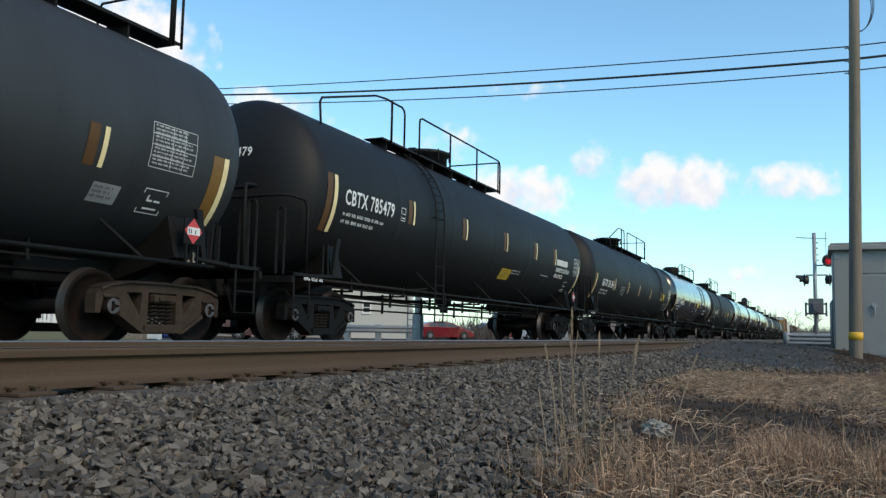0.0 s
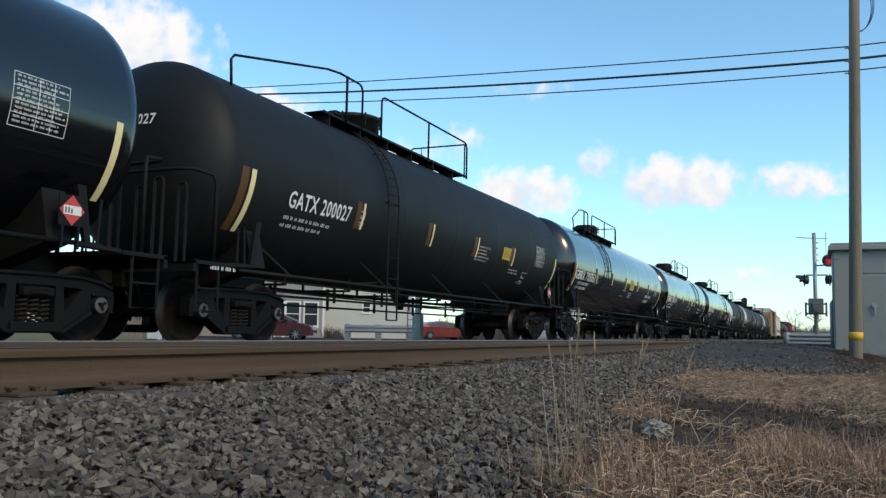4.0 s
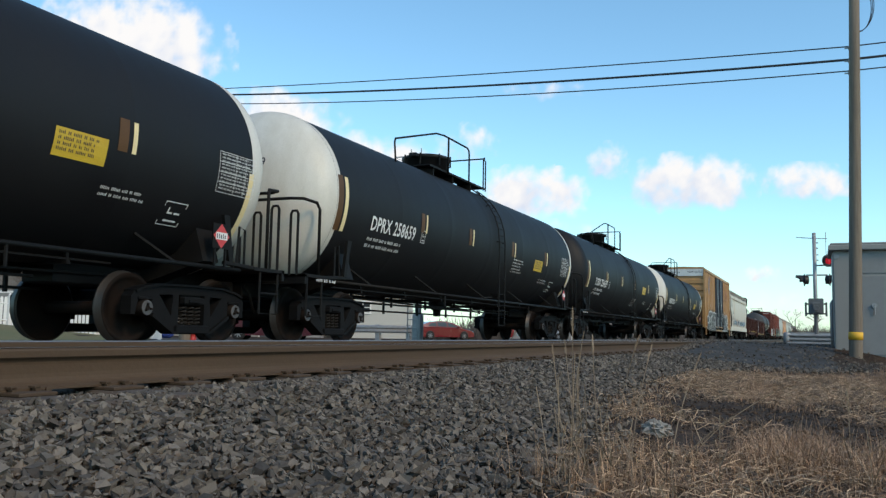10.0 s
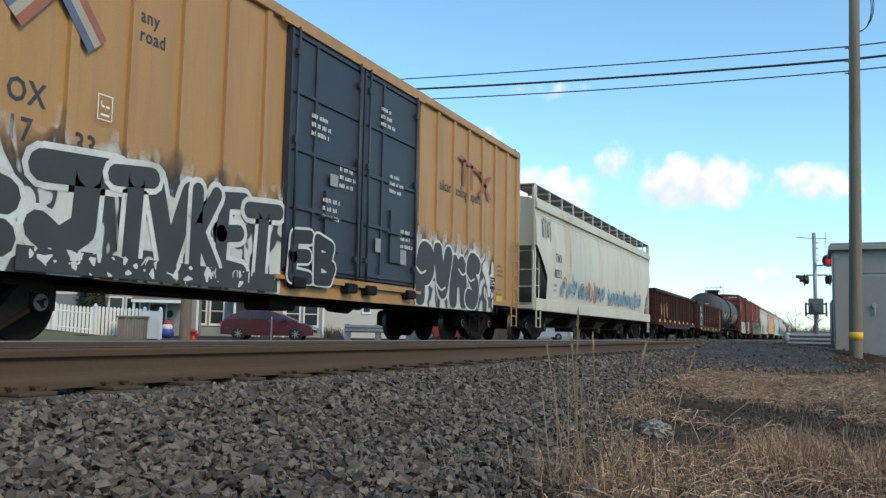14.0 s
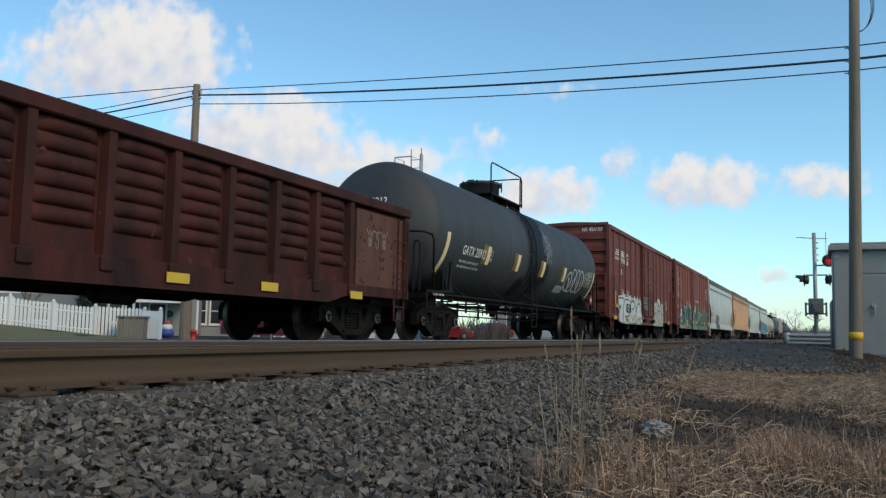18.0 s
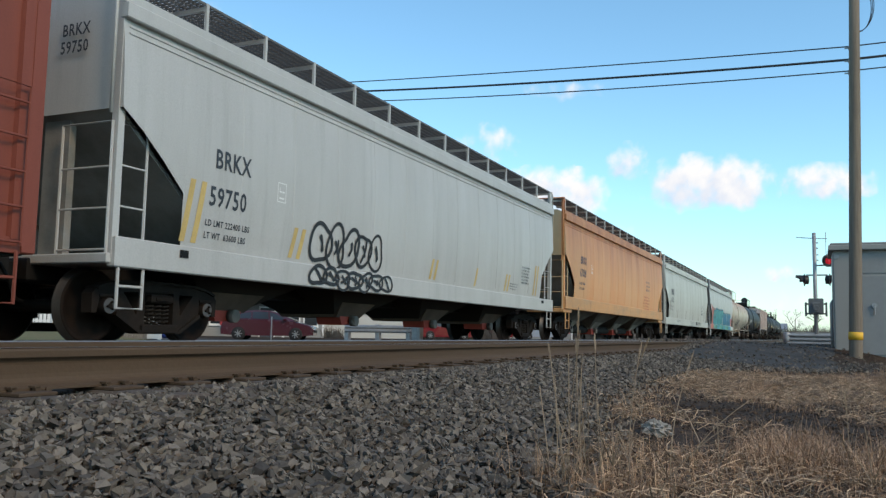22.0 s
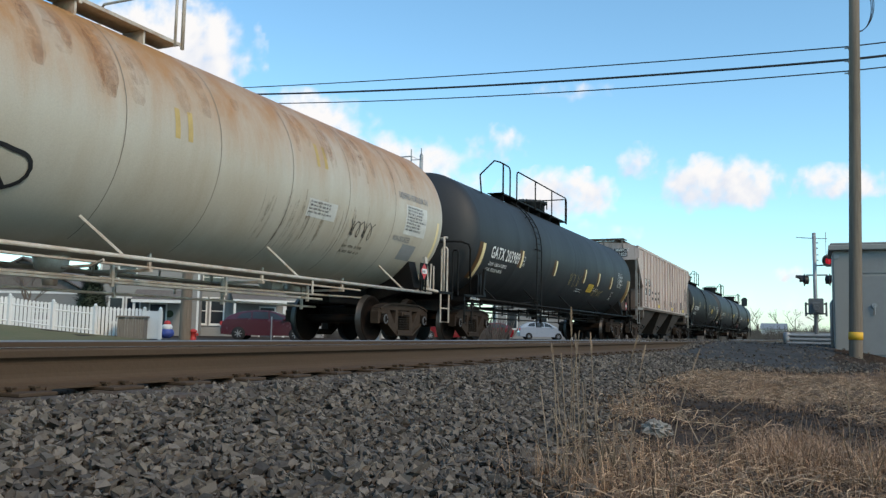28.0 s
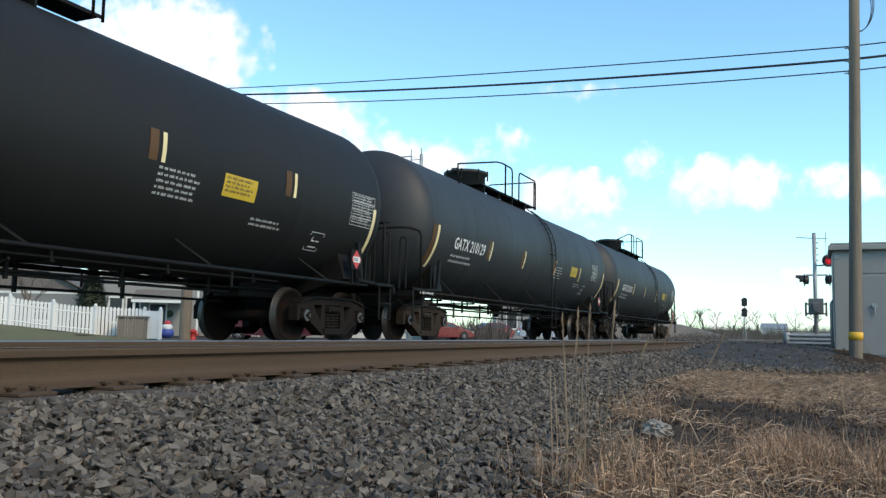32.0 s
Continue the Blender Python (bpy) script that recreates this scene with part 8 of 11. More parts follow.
def crude_marks(car, put, X, zc, seed, yellow=(10.7, -0.50), block=(8.9, -0.35), data=13.4, box=12.6, rows=5, slogan=None):
    """The usual panels along a tank car, counted from its leading stripe."""
    if yellow:
        panel(car, put, X + yellow[0], zc + yellow[1], 0.74, 0.32, SIGNYELLOW, DARKLETTER, 4, seed, "yellow warning panel", "warning_panel")
    small_print(car, put, X + block[0], zc + block[1], 0.9, rows, 0.036, seed + 1, gap=2.3)
    if slogan:
        panel(car, put, X + slogan, zc - 0.26, 1.2, 0.18, PALEPANEL, None)
        letters(car, "LIQUEFIED PETROLEUM GAS", put, X + slogan, zc - 0.46, 0.12, LETTER, 0.62, e2=0.008)
        letters(car, "NON-ODORIZED", put, X + slogan, zc - 0.66, 0.12, LETTER, 0.62, e2=0.008)
    small_print(car, put, X + yellow[0] + 0.8, zc - 0.75, 0.8, 2, 0.038, seed + 2, gap=2.2)
    data_grid(car, put, X + data, zc - 0.46, 0.80, 0.56, seed + 3)
    stencil_box(car, put, X + box, zc - 1.08, 0.40, 0.85)


def lpg_car(Ls, B1, words, label, seed, ladder=11.7, dome=7.7, loops=((4.7, 7.5), (8.1, 12.5)), deck=(6.4, 12.5), loads=("LD LMT  162100LB  73550KG", "LT WT  100900LB  45750KG")):
    st = short_stripes((2.75, 5.3, 7.87, 10.4, 13.0), -0.50, -0.04, 0.08, (-1.06, -0.06))
    st[0] = (-0.22, *st[0][1:])
    car, put, half, zc = tank_car(Ls, B1, words, 1.57, 2.69, GLOSS, None, "lpg", dome, loops, deck, ladder, st, 1.45, label, seed, -0.10, 0.30, None, True, -0.56, 0.98, loads)
    X = Ls - (Ls - 0.25 - 0.72 + B1 + 0.72) / 2
    panel(car, put, X + 8.8, zc - 0.50, 0.72, 0.46, SIGNYELLOW, DARKLETTER, 6, seed, "yellow warning panel", "warning_panel")
    small_print(car, put, X + 8.75, zc - 0.66, 0.7, 3, 0.045, seed, gap=2.0)
    small_print(car, put, X + 7.5, zc - 0.60, 0.7, 1, 0.05, seed)
    small_print(car, put, X + 7.4, zc - 0.86, 0.5, 1, 0.05, seed + 4)
    small_print(car, put, X + 0.8, zc - 1.25, 1.0, 1, 0.05, seed + 6)
    letters(car, "LIQUEFIED PETROLEUM GAS", put, X + 12.35, zc - 0.66, 0.12, LETTER, 0.62, e2=0.008)
    letters(car, "NON-ODORIZED", put, X + 12.55, zc - 0.90, 0.12, LETTER, 0.62, e2=0.008)
    data_grid(car, put, X + 14.5, zc - 0.46, 0.70, 0.56, seed + 3)
    return car


def plain_tank(Ls, B1, words, label, seed, head=None, r=1.56, zc=2.64, ladder=8.4, dome=5.7, loops=((3.1, 6.35), (7.1, 8.7)), deck=(5.0, 8.7), paint=None, stripes=(3.3, 5.9, 8.9, 11.8), style="crude", text_x=1.0, big=0.26, h=(-0.62, -0.14), lead=(-1.10, -0.12), text_h=-0.53, pipe=None, marks=None, sw=0.07, loads=None, truck=None):
    car, put, half, zc = tank_car(Ls, B1, words, r, zc, paint or BLACK, head, style, dome, loops, deck, ladder, short_stripes(stripes, h[0], h[1], sw, lead, 0.11 if sw < 0.1 else 0.18), 1.45, label, seed, text_x, big, pipe, True, text_h, 0.78, loads, truck)
    X = Ls - (Ls - 0.25 - 0.72 + B1 + 0.72) / 2
    if marks is not False:
        crude_marks(car, put, X, zc, seed, **(marks or {}))
    return car, put, half, zc, X


def spill(car, put, x0, x1, h0, h1, seed, ink, count, e2=0.0, span=(0.03, 0.15), even=False, label="dark streaks run down the shell"):
    """What ran down a tank's side: tapered vertical streaks, thickest in the middle of their band."""
    rnd = random.Random(seed)
    b = Build()
    for i in range(count):
        x = x0 + (x1 - x0) * (rnd.random() if even else (rnd.random() + rnd.random()) / 2)
        near = rnd.random() if even else 1 - abs(2 * (x - x0) / (x1 - x0) - 1)
        top, low = h1 - (h1 - h0) * rnd.uniform(0.0, 0.45) * (1.2 - near), h0 + (h1 - h0) * rnd.uniform(0.0, 0.6) * (1.15 - near)
        w, sway, vs, fs = rnd.uniform(*span), rnd.uniform(-0.08, 0.08), [], []
        for k in range(13):
            t = k / 12
            wide = w * (0.15 + math.sin(math.pi * (0.06 + 0.88 * t)) ** 0.6) * rnd.uniform(0.8, 1.2)
            for q in (-0.5, 0.5):
                vs.append(put(x + sway * t * t + q * wide, low + (top - low) * t, e2 + 0.00005 * i - 0.0008))
        for k in range(12):
            a = 2 * k
            fs.append((a, a + 1, a + 3, a + 2))
        b.add(vs, fs)
    tagged(part("spill", b, ink, car, label), kind="stuff")


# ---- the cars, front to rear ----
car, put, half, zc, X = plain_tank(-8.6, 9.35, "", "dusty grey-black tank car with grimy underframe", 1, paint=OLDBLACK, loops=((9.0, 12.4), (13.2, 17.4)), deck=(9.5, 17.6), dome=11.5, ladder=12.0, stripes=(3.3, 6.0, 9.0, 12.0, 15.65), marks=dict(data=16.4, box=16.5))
part("reflector_stripe", patch(Build(), put, half - 1.12, half - 0.91, zc - 1.1, zc - 0.1, 8), STRIPEBROWN, car, "dull brown patch beside a yellow reflector")
panel(car, put, X + 15.7, zc - 1.05, 0.42, 0.26, PANELGREY, DARKLETTER, 3, 71)
plain_tank(12.05, 28.05, "CBTX 785479", "matt black tank car with long top railing", 2, dome=6.8, loops=((0.45, 4.0), (4.75, 10.0)), deck=(3.0, 10.0), ladder=4.2, stripes=(3.05, 5.85, 8.63, 11.15, 13.07), h=(-0.28, 0.20), lead=(-0.79, 0.21), text_x=0.35, text_h=-0.24, marks=dict(yellow=(8.74, -1.05), block=(12.0, -0.70), rows=1, data=15.2, box=14.6, slogan=13.25))
plain_tank(30.53, 47.1, "GATX 201384", "matt black tank car with yellow stripes", 3, dome=8.2, loops=((4.9, 8.15), (8.8, 13.2)), deck=(6.4, 13.2), ladder=13.4, stripes=(3.1, 5.75, 8.15, 11.0, 13.85), marks=dict(yellow=(14.1, -0.56), block=(4.4, -0.42), data=15.9, box=15.5))
lpg_car(49.62, 65.69, "GBRX 704908", "glossy black gas tank car reflecting the sky", 4)
plain_tank(68.1, 83.6, "GATX 200027", "dull black tank car with top railing", 5, dome=5.4, loops=((0.2, 4.4), (5.2, 9.8)), deck=(3.0, 9.8), ladder=4.3, stripes=(3.3, 6.3, 8.9, 11.5))
lpg_car(86.1, 102.32, "GBRX 705051", "glossy black gas tank car with side ladder before its dome", 6, 4.4, 7.0, ((1.7, 4.2), (4.8, 9.1)), (3.6, 9.1))
lpg_car(105.0, 120.9, "GBRX 705018", "glossy black gas tank car reflecting the sky", 7)
lpg_car(123.49, 139.24, "GBRX 704901", "glossy black gas tank car with white lettering", 8, loads=("LD LMT  161900 LB  73450KG", "LT WT  101100 LB  45850KG"))
DP = dict(ladder=7.7, dome=6.5, loops=((3.0, 7.35),), deck=(5.0, 8.5), r=1.555, zc=2.535, h=(-0.27, 0.11), lead=(-0.62, 0.34), text_h=-0.47)
plain_tank(141.7, 155.94, "DPRX 258520", "black tank car with white rounded ends", 9, WHITE, **DP)
plain_tank(158.44, 172.9, "DPRX 258659", "black tank car with white rounded ends", 10, WHITE, **DP)
car, put, half, zc, X = plain_tank(175.4, 189.55, "TCBX 254659", "matt black tank car with yellow panel", 11, loads=("LD LMT  186800 LB  84750 KG", "LT WT  76200 LB  34530 KG"), stripes=(2.8, 5.5, 8.25, 11.3), marks=dict(yellow=(9.9, -0.38), block=(8.3, -0.72), data=13.35, box=12.7), **DP)
car, put, half, zc, X = plain_tank(192.09, 206.6, "DPRX 258701", "black tank car with stained white ends", 12, WHITE, **DP)

# yellow boxcar
car, put, half = boxcar(208.45, 226.1, 0.95, 5.14, BOXYELLOW, BOXYELLOW, BOXYELLOW, 20, (-2.18, 2.42), "tall yellow boxcar with dark doors and painted tags", DOORBLUE, 2, 1.9, 0.07, BOXCAP)
m = 217.275
part("graffiti_ground", patch(Build(), on_side(-1.5765), 210.2 - m, 215.1 - m, 0.74, 2.6), MURALWHITE, car)
part("graffiti_ground", patch(Build(), on_side(-1.5765), 219.75 - m, 224.2 - m, 0.74, 2.5), MURALWHITE, car)
for k, (f, xa, xb, th) in enumerate((("J", 210.62, 211.86, 0.36), ("T", 211.66, 212.42, 0.26), ("V", 212.24, 213.14, 0.30), ("K", 213.06, 213.62, 0.22), ("E", 213.55, 214.25, 0.24), ("T", 214.15, 215.05, 0.24))):
    sprayed_forms(car, on_side(-1.578 - 0.012 * (k % 2)), f, xa - m, xb - m, 0.90, 2.20, th, SPRAYGREY, SOFTWHITE, 0.075, 210 + k)
part("graffiti_ground", patch(Build(), on_side(-1.605), 210.5 - m, 215.0 - m, 0.76, 1.02), SPRAYGREY, car)
scuffs(car, on_side(-1.608), 210.6 - m, 215.0 - m, 0.76, 1.02, 60, 211, SPRAYWHITE, 0.25, 0.10)
sprayed_forms(car, on_side(-1.665), "EB", 215.15 - m, 216.5 - m, 0.92, 1.80, 0.22, SPRAYBLACK, SPRAYWHITE, 0.04, 220)
sprayed_forms(car, on_side(-1.578), "PUMS".replace("U", "V"), 219.75 - m, 223.2 - m, 0.76, 2.12, 0.44, SPRAYGREY, SPRAYWHITE, 0.05, 225, round_off=True, crack=SPRAYWHITE)
sprayed_forms(car, on_side(-1.578), "C", 209.3 - m, 210.45 - m, 0.85, 1.75, 0.40, SPRAYGREY, SOFTWHITE, 0.07, 228, round_off=True)
letters(car, "next", on_side(-1.522), 209.44 - m, 4.02, 0.17, DARKLETTER, 0.9)
letters(car, "load", on_side(-1.522), 209.44 - m, 3.78, 0.17, DARKLETTER, 0.9)
for x, z, w in ((209.44, 2.52, "TB"), (210.32, 2.50, "OX"), (209.46, 2.10, "66"), (210.34, 2.10, "17"), (211.2, 2.10, "33")):
    letters(car, w, on_side(-1.522), x - m, z, 0.25, DARKLETTER, 0.85)
letters(car, "any", on_side(-1.522), 212.08 - m, 3.93, 0.17, DARKLETTER, 0.9)
letters(car, "road", on_side(-1.522), 212.08 - m, 3.69, 0.17, DARKLETTER, 0.9)
bubble_tag(car, on_side(-1.524), 209.42 - m, 210.0 - m, 2.86, 3.2, 27, SPRAYGREY, 4, 0.03)
bubble_tag(car, on_side(-1.585), 208.62 - m, 209.15 - m, 3.45, 3.8, 28, SPRAYGREY, 3, 0.03)
panel(car, on_side(-1.578), 209.35 - m, 1.02, 0.42, 0.14, SIGNYELLOW, None, 1, 1, "yellow reflector", "reflector")
panel(car, on_side(-1.578), 224.4 - m, 1.02, 0.42, 0.14, SIGNYELLOW, None, 1, 1, "yellow reflector", "reflector")
panel(car, on_side(-1.578), 223.95 - m, 1.30, 0.34, 0.30, STEEL, LETTER, 3, 3)
stencil_box(car, on_side(-1.578), 211.45 - m, 2.55, 0.22)
letters(car, "Railcar Pooling Experts", on_side(-1.522), 220.8 - m, 3.32, 0.24, DARKLETTER, 0.74)
for pts, pm in (([(221.95, 4.28), (223.25, 4.10), (223.25, 4.0), (221.95, 4.18)], "a"), ([(222.15, 4.2), (222.3, 4.2), (222.3, 3.62), (222.15, 3.62)], "a"), ([(222.6, 4.15), (222.75, 4.15), (222.75, 3.56), (222.6, 3.56)], "a"), ([(223.1, 4.1), (223.3, 4.1), (224.0, 3.5), (223.8, 3.5)], "a"), ([(223.8, 4.1), (224.0, 4.1), (223.3, 3.5), (223.1, 3.5)], "a")):
    b = Build()
    b.add([(x - m, -1.582, z) for x, z in pts], [(0, 1, 2, 3)])
    part("emblem_stroke", b, FADEDRED, car)
for turn in (1, -1):
    for k, paint_ in enumerate((SPRAYBLUEDARK, PALEMARK, FADEDRED)):
        b, o = Build(), (k - 1) * 0.11
        x, z = 210.84 - m + o * 0.75, 4.03 - o * 0.65 * turn
        b.add([(x + u * 0.56 + (q * 0.042), -1.582 - 0.002 * (turn > 0), z + u * 0.66 * turn - q * 0.036 * turn) for u, q in ((-1, -1), (1, -1), (1, 1), (-1, 1))], [(0, 1, 2, 3)])
        part("emblem_stroke", b, paint_, car)
letters(car, "EXCESS HEIGHT CAR", on_end(-half - 0.02, 0.025), -1.38, 4.84, 0.10, DARKLETTER, 0.84)
letters(car, "TBOX 661733", on_end(-half - 0.02, 0.025), 0.35, 4.84, 0.13, DARKLETTER, 0.84)
for x, z, w, rows in ((209.4, 1.72, 0.4, 2), (224.6, 1.9, 0.4, 3), (224.5, 1.3, 0.5, 4)):
    small_print(car, on_side(-1.53), x - m, z, w, rows, 0.06, rows, DARKLETTER, 2.0)
for x, z in ((215.7, 3.6), (216.6, 2.9), (218.0, 4.3), (218.4, 3.1), (218.9, 2.1), (216.1, 2.3)):
    small_print(car, on_side(-1.66), x - m, z, 0.55, 3, 0.07, int(x * 10), LETTER, 2.0)
for x, z, w, h in ((216.3, 2.6, 0.25, 0.2), (218.9, 1.5, 0.25, 0.28), (217.9, 1.65, 0.2, 0.25)):
    panel(car, on_side(-1.66), x - m, z, w, h, PANELGREY)

# white hopper
car, put, half = round_hopper(227.75, 245.6, HOPWHITE, HOPWHITE, "weathered white covered hopper with faint tags", words="TIMX", words2="88252", text_h=(2.46, 1.98), text_x=1.9)
graffiti(car, put, -half + 2.6, -half + 8.5, 1.35, 2.05, 31, None, HAZEBLUE, HAZEWHITE, 8, 0.3, 0.35, 0.04, None, (HAZEWHITE, HAZEORANGE))
graffiti(car, put, -half + 9.0, half - 2.5, 1.35, 2.0, 131, None, HAZEBLUE, HAZEWHITE, 7, 0.3, 0.35, 0.04, None, (HAZECORAL, HAZEBLUE))
scrawl(car, put, -half + 0.5, -half + 1.5, 3.0, 3.7, 32, DARKLETTER, 4)

# gondolas
car, put, half = gondola(247.0, 261.6, 0.92, 2.56, GONRED, "rust-brown gondola with worn painted tags", 18, rib_at=[-7.21] + [-6.5 + 0.85 * k for k in range(8)] + [1.17, 2.02, 2.84, 3.72, 4.43, 5.86, 7.21], sheet=GONSHEET)
m = 254.3
letters(car, "95200", on_side(-1.46), 247.9 - m, 1.62, 0.20, LETTER, 0.8)
letters(car, "67800", on_side(-1.46), 247.9 - m, 1.34, 0.20, LETTER, 0.8)
graffiti(car, on_side(-1.46), 249.2 - m, 251.4 - m, 0.95, 2.05, 33, None, SPRAYOCHRE, GONRED, 4, 0.4, 0.3, 0.03)
for x in (248.2, 249.85, 251.48, 253.11, 254.74, 256.36, 258.06, 260.35):
    panel(car, on_side(-1.575), x - m - 0.22, 0.98, 0.44, 0.13, SIGNYELLOW, None, 1, 1, "worn yellow reflector", "reflector")
    panel(car, on_side(-1.574), x - m - 0.36, 0.98, 0.13, 0.14, GHOSTBROWN, None, 1, 1, "dull brown patch beside a yellow reflector", "reflector")
stencil_box(car, on_side(-1.46), 259.0 - m, 1.385, 0.50, 0.70)
scuffs(car, on_side(-1.461), -7.2, 7.2, 0.95, 2.4, 90, 301, SCUFFBROWN, 0.10, 0.07)
scuffs(car, on_side(-1.462), -7.2, 7.2, 0.95, 2.5, 170, 302, SCUFFDARK, 0.42, 0.26)
scuffs(car, on_side(-1.464), -7.2, 7.2, 0.9, 2.4, 90, 303, SCUFFPALE, 0.07, 0.014)
scuffs(car, on_side(-1.562), -7.2, 7.2, 0.70, 1.0, 50, 304, SCUFFPALE, 0.10, 0.02)
small_print(car, on_side(-1.562), 260.0 - m, 0.92, 0.35, 2, 0.045, 305)
car, put, half = gondola(262.5, 277.9, 0.92, 2.56, GONRED2, "brown gondola with pressed ridges on its sides", 14, True)
m = 270.2
b = Build()
b.box(264.0 - m, 265.45 - m, -1.578, -1.46, 0.78, 2.45)
part("dark_panel", b, STENCILDARK, car, "dark repainted panel")
letters(car, "NS", on_side(-1.58), 264.22 - m, 2.02, 0.28, LETTER, 0.85)
letters(car, "194450", on_side(-1.58), 264.16 - m, 1.58, 0.28, LETTER, 0.78)
small_print(car, on_side(-1.58), 264.25 - m, 1.38, 1.0, 3, 0.08, 41, LETTER, 1.9)
for x in (264.4, 266.4, 268.25, 271.15, 273.1, 275.65):
    panel(car, on_side(-1.592), x - m, 0.77, 0.42, 0.13, SIGNYELLOW, None, 1, 1, "worn yellow reflector", "reflector")
scrawl(car, on_side(-1.46), 262.8 - m, 263.5 - m, 1.7, 2.1, 42, SPRAYGREY, 3)
scuffs(car, on_side(-1.542), -7.6, 7.6, 0.9, 2.4, 80, 312, SCUFFBROWN, 0.08, 0.05)
b = Build()
b.bevel_box(5.75, 7.55, -1.512, -1.46, 1.02, 2.40, 0.01)
part("end_sheet", b, GONORANGE, car, "flat orange-brown side sheet at the rear")
scuffs(car, on_side(-1.513), 5.8, 7.5, 1.05, 2.35, 60, 313, SCUFFDARK, 0.10, 0.10)
scrawl(car, on_side(-1.513), 6.1, 6.9, 1.7, 2.1, 314, SCUFFPALE, 3, 0.025)

# grey tank
car, put, half, zc, X = plain_tank(280.0, 293.42, "GATX 20912", "faded grey-black tank car with dark spills", 16, None, paint=GREYTANK, r=1.50, zc=2.57, dome=5.7, loops=((4.4, 7.0),), deck=(4.4, 7.0), ladder=6.0, stripes=(2.56, 4.86, 7.18, 9.46), h=(-0.66, -0.19), sw=0.23, big=0.22, marks=False)
for x in (2.28, 4.60, 6.93, 9.22, 12.0):
    part("reflector_stripe", patch(Build(), put, X + x, X + x + 0.25, zc - 0.66, zc - 0.17, 6, 0, 0.004), STRIPEBROWN, car, "dull brown patch beside a yellow reflector")
data_grid(car, put, X + 12.3, zc - 0.66, 0.8, 0.54, 19)
small_print(car, put, X + 3.9, zc - 0.72, 0.95, 5, 0.055, 17, TRUCKGREY, 2.0)
bubble_tag(car, put, X + 9.95, X + 11.9, zc - 0.95, zc - 0.20, 43, SPRAYWHITE, 4, 0.045)
scrawl(car, put, X + 9.1, X + 9.95, zc - 1.12, zc - 0.80, 44, SPRAYWHITE, 6, 0.035)
spill(car, put, X + 5.75, X + 7.95, zc - 1.55, zc + 1.6, 81, SPILL, 60)
spill(car, put, X + 6.5, X + 7.9, zc - 1.35, zc + 0.2, 82, SPILL, 40, 0.0008)
spill(car, put, X + 5.0, X + 6.3, zc - 1.6, zc - 0.75, 83, SPILL, 16)
spill(car, put, X + 7.0, X + 8.1, zc - 0.3, zc + 1.0, 84, PALESPILL, 12, 0.003)

# red boxcars
car, put, half = boxcar(295.5, 310.4, 0.95, 4.55, OXIDE, OXIDE, OXIDE, 14, (-1.02, 1.75), "oxide red boxcar with white spray painting", gear_in=1.6, rib_at=[-7.45] + [-6.6 + 1.115 * k for k in range(6)] + [1.95 + 1.1 * k for k in range(5)] + [7.45], creases=8)
m = 302.95
letters(car, "NS 456103", on_end(-half, 0.14), 0.50, 4.30, 0.14, LETTER, 0.84)
letters(car, "NS", on_side(-1.524), 297.62 - m, 2.75, 0.22, LETTER, 0.8)
for digit, x in zip("456103", (297.60, 297.87, 298.14, 298.64, 298.86, 299.20)):
    letters(car, digit, on_side(-1.524), x - m, 1.90, 0.25, WORNWHITE, 0.95)
for k in range(5):
    b = patch(Build(), on_side(-1.524), 296.4 - m + 0.12 * k, 298.0 - m, 3.32 + 0.09 * k, 3.37 + 0.09 * k)
    part("emblem_stroke", b, WORNWHITE, car)
for pts in ([(297.9, 3.75), (298.2, 3.75), (298.45, 3.35), (298.45, 3.75), (298.6, 3.75), (298.6, 3.22), (298.3, 3.22), (298.05, 3.6), (298.05, 3.22), (297.9, 3.22)], [(299.1, 3.7), (298.7, 3.7), (298.7, 3.42), (298.98, 3.42), (298.98, 3.32), (298.7, 3.32), (298.7, 3.22), (299.12, 3.22), (299.12, 3.52), (298.84, 3.52), (298.84, 3.6), (299.1, 3.6)]):
    b = Build()
    b.add([(x - m, -1.526, z) for x, z in pts], [tuple(range(len(pts)))])
    part("emblem_stroke", b, WORNWHITE, car)
part("graffiti_ground", patch(Build(), on_side(-1.576), 297.6 - m, 301.75 - m, 0.735, 1.97), MURALSILVER, car)
for k, (f, xa, xb) in enumerate((("Z", 296.9, 298.2), ("P", 297.75, 299.35), ("B", 299.15, 300.55), ("A", 300.35, 301.75))):
    sprayed_forms(car, on_side(-1.578 - 0.014 * (k % 2)), f, xa - m, xb - m, 0.78, 1.82, 0.34, SPRAYWHITE, SPRAYBLACK, 0.06, 450 + k, SPRAYWHITE, 0.13, None, 0.05, True, SPRAYBLACK)
b = Build()
for pts in (((298.2, 1.60), (298.75, 1.74), (299.1, 1.70), (299.3, 1.45)), ((298.85, 1.62), (298.95, 1.30), (298.75, 1.10)), ((299.35, 1.62), (299.75, 1.72), (300.15, 1.60), (300.0, 1.40), (299.5, 1.36)),
            ((299.55, 1.05), (299.75, 0.82), (300.0, 1.10)), ((300.3, 1.55), (300.6, 1.40), (300.75, 1.10), (300.6, 0.82)), ((300.9, 1.66), (301.2, 1.72), (301.45, 1.50), (301.3, 1.30)), ((301.15, 1.05), (301.35, 0.86), (301.5, 1.10)), ((298.4, 1.02), (298.6, 0.84))):
    spray_line(b, on_side(-1.60), rounded([(x - m, z) for x, z in pts]), 0.055, 0.004, 0.75, 1.85)
tagged(part("graffiti_line", b, SPRAYBLACK, car), kind="stuff")
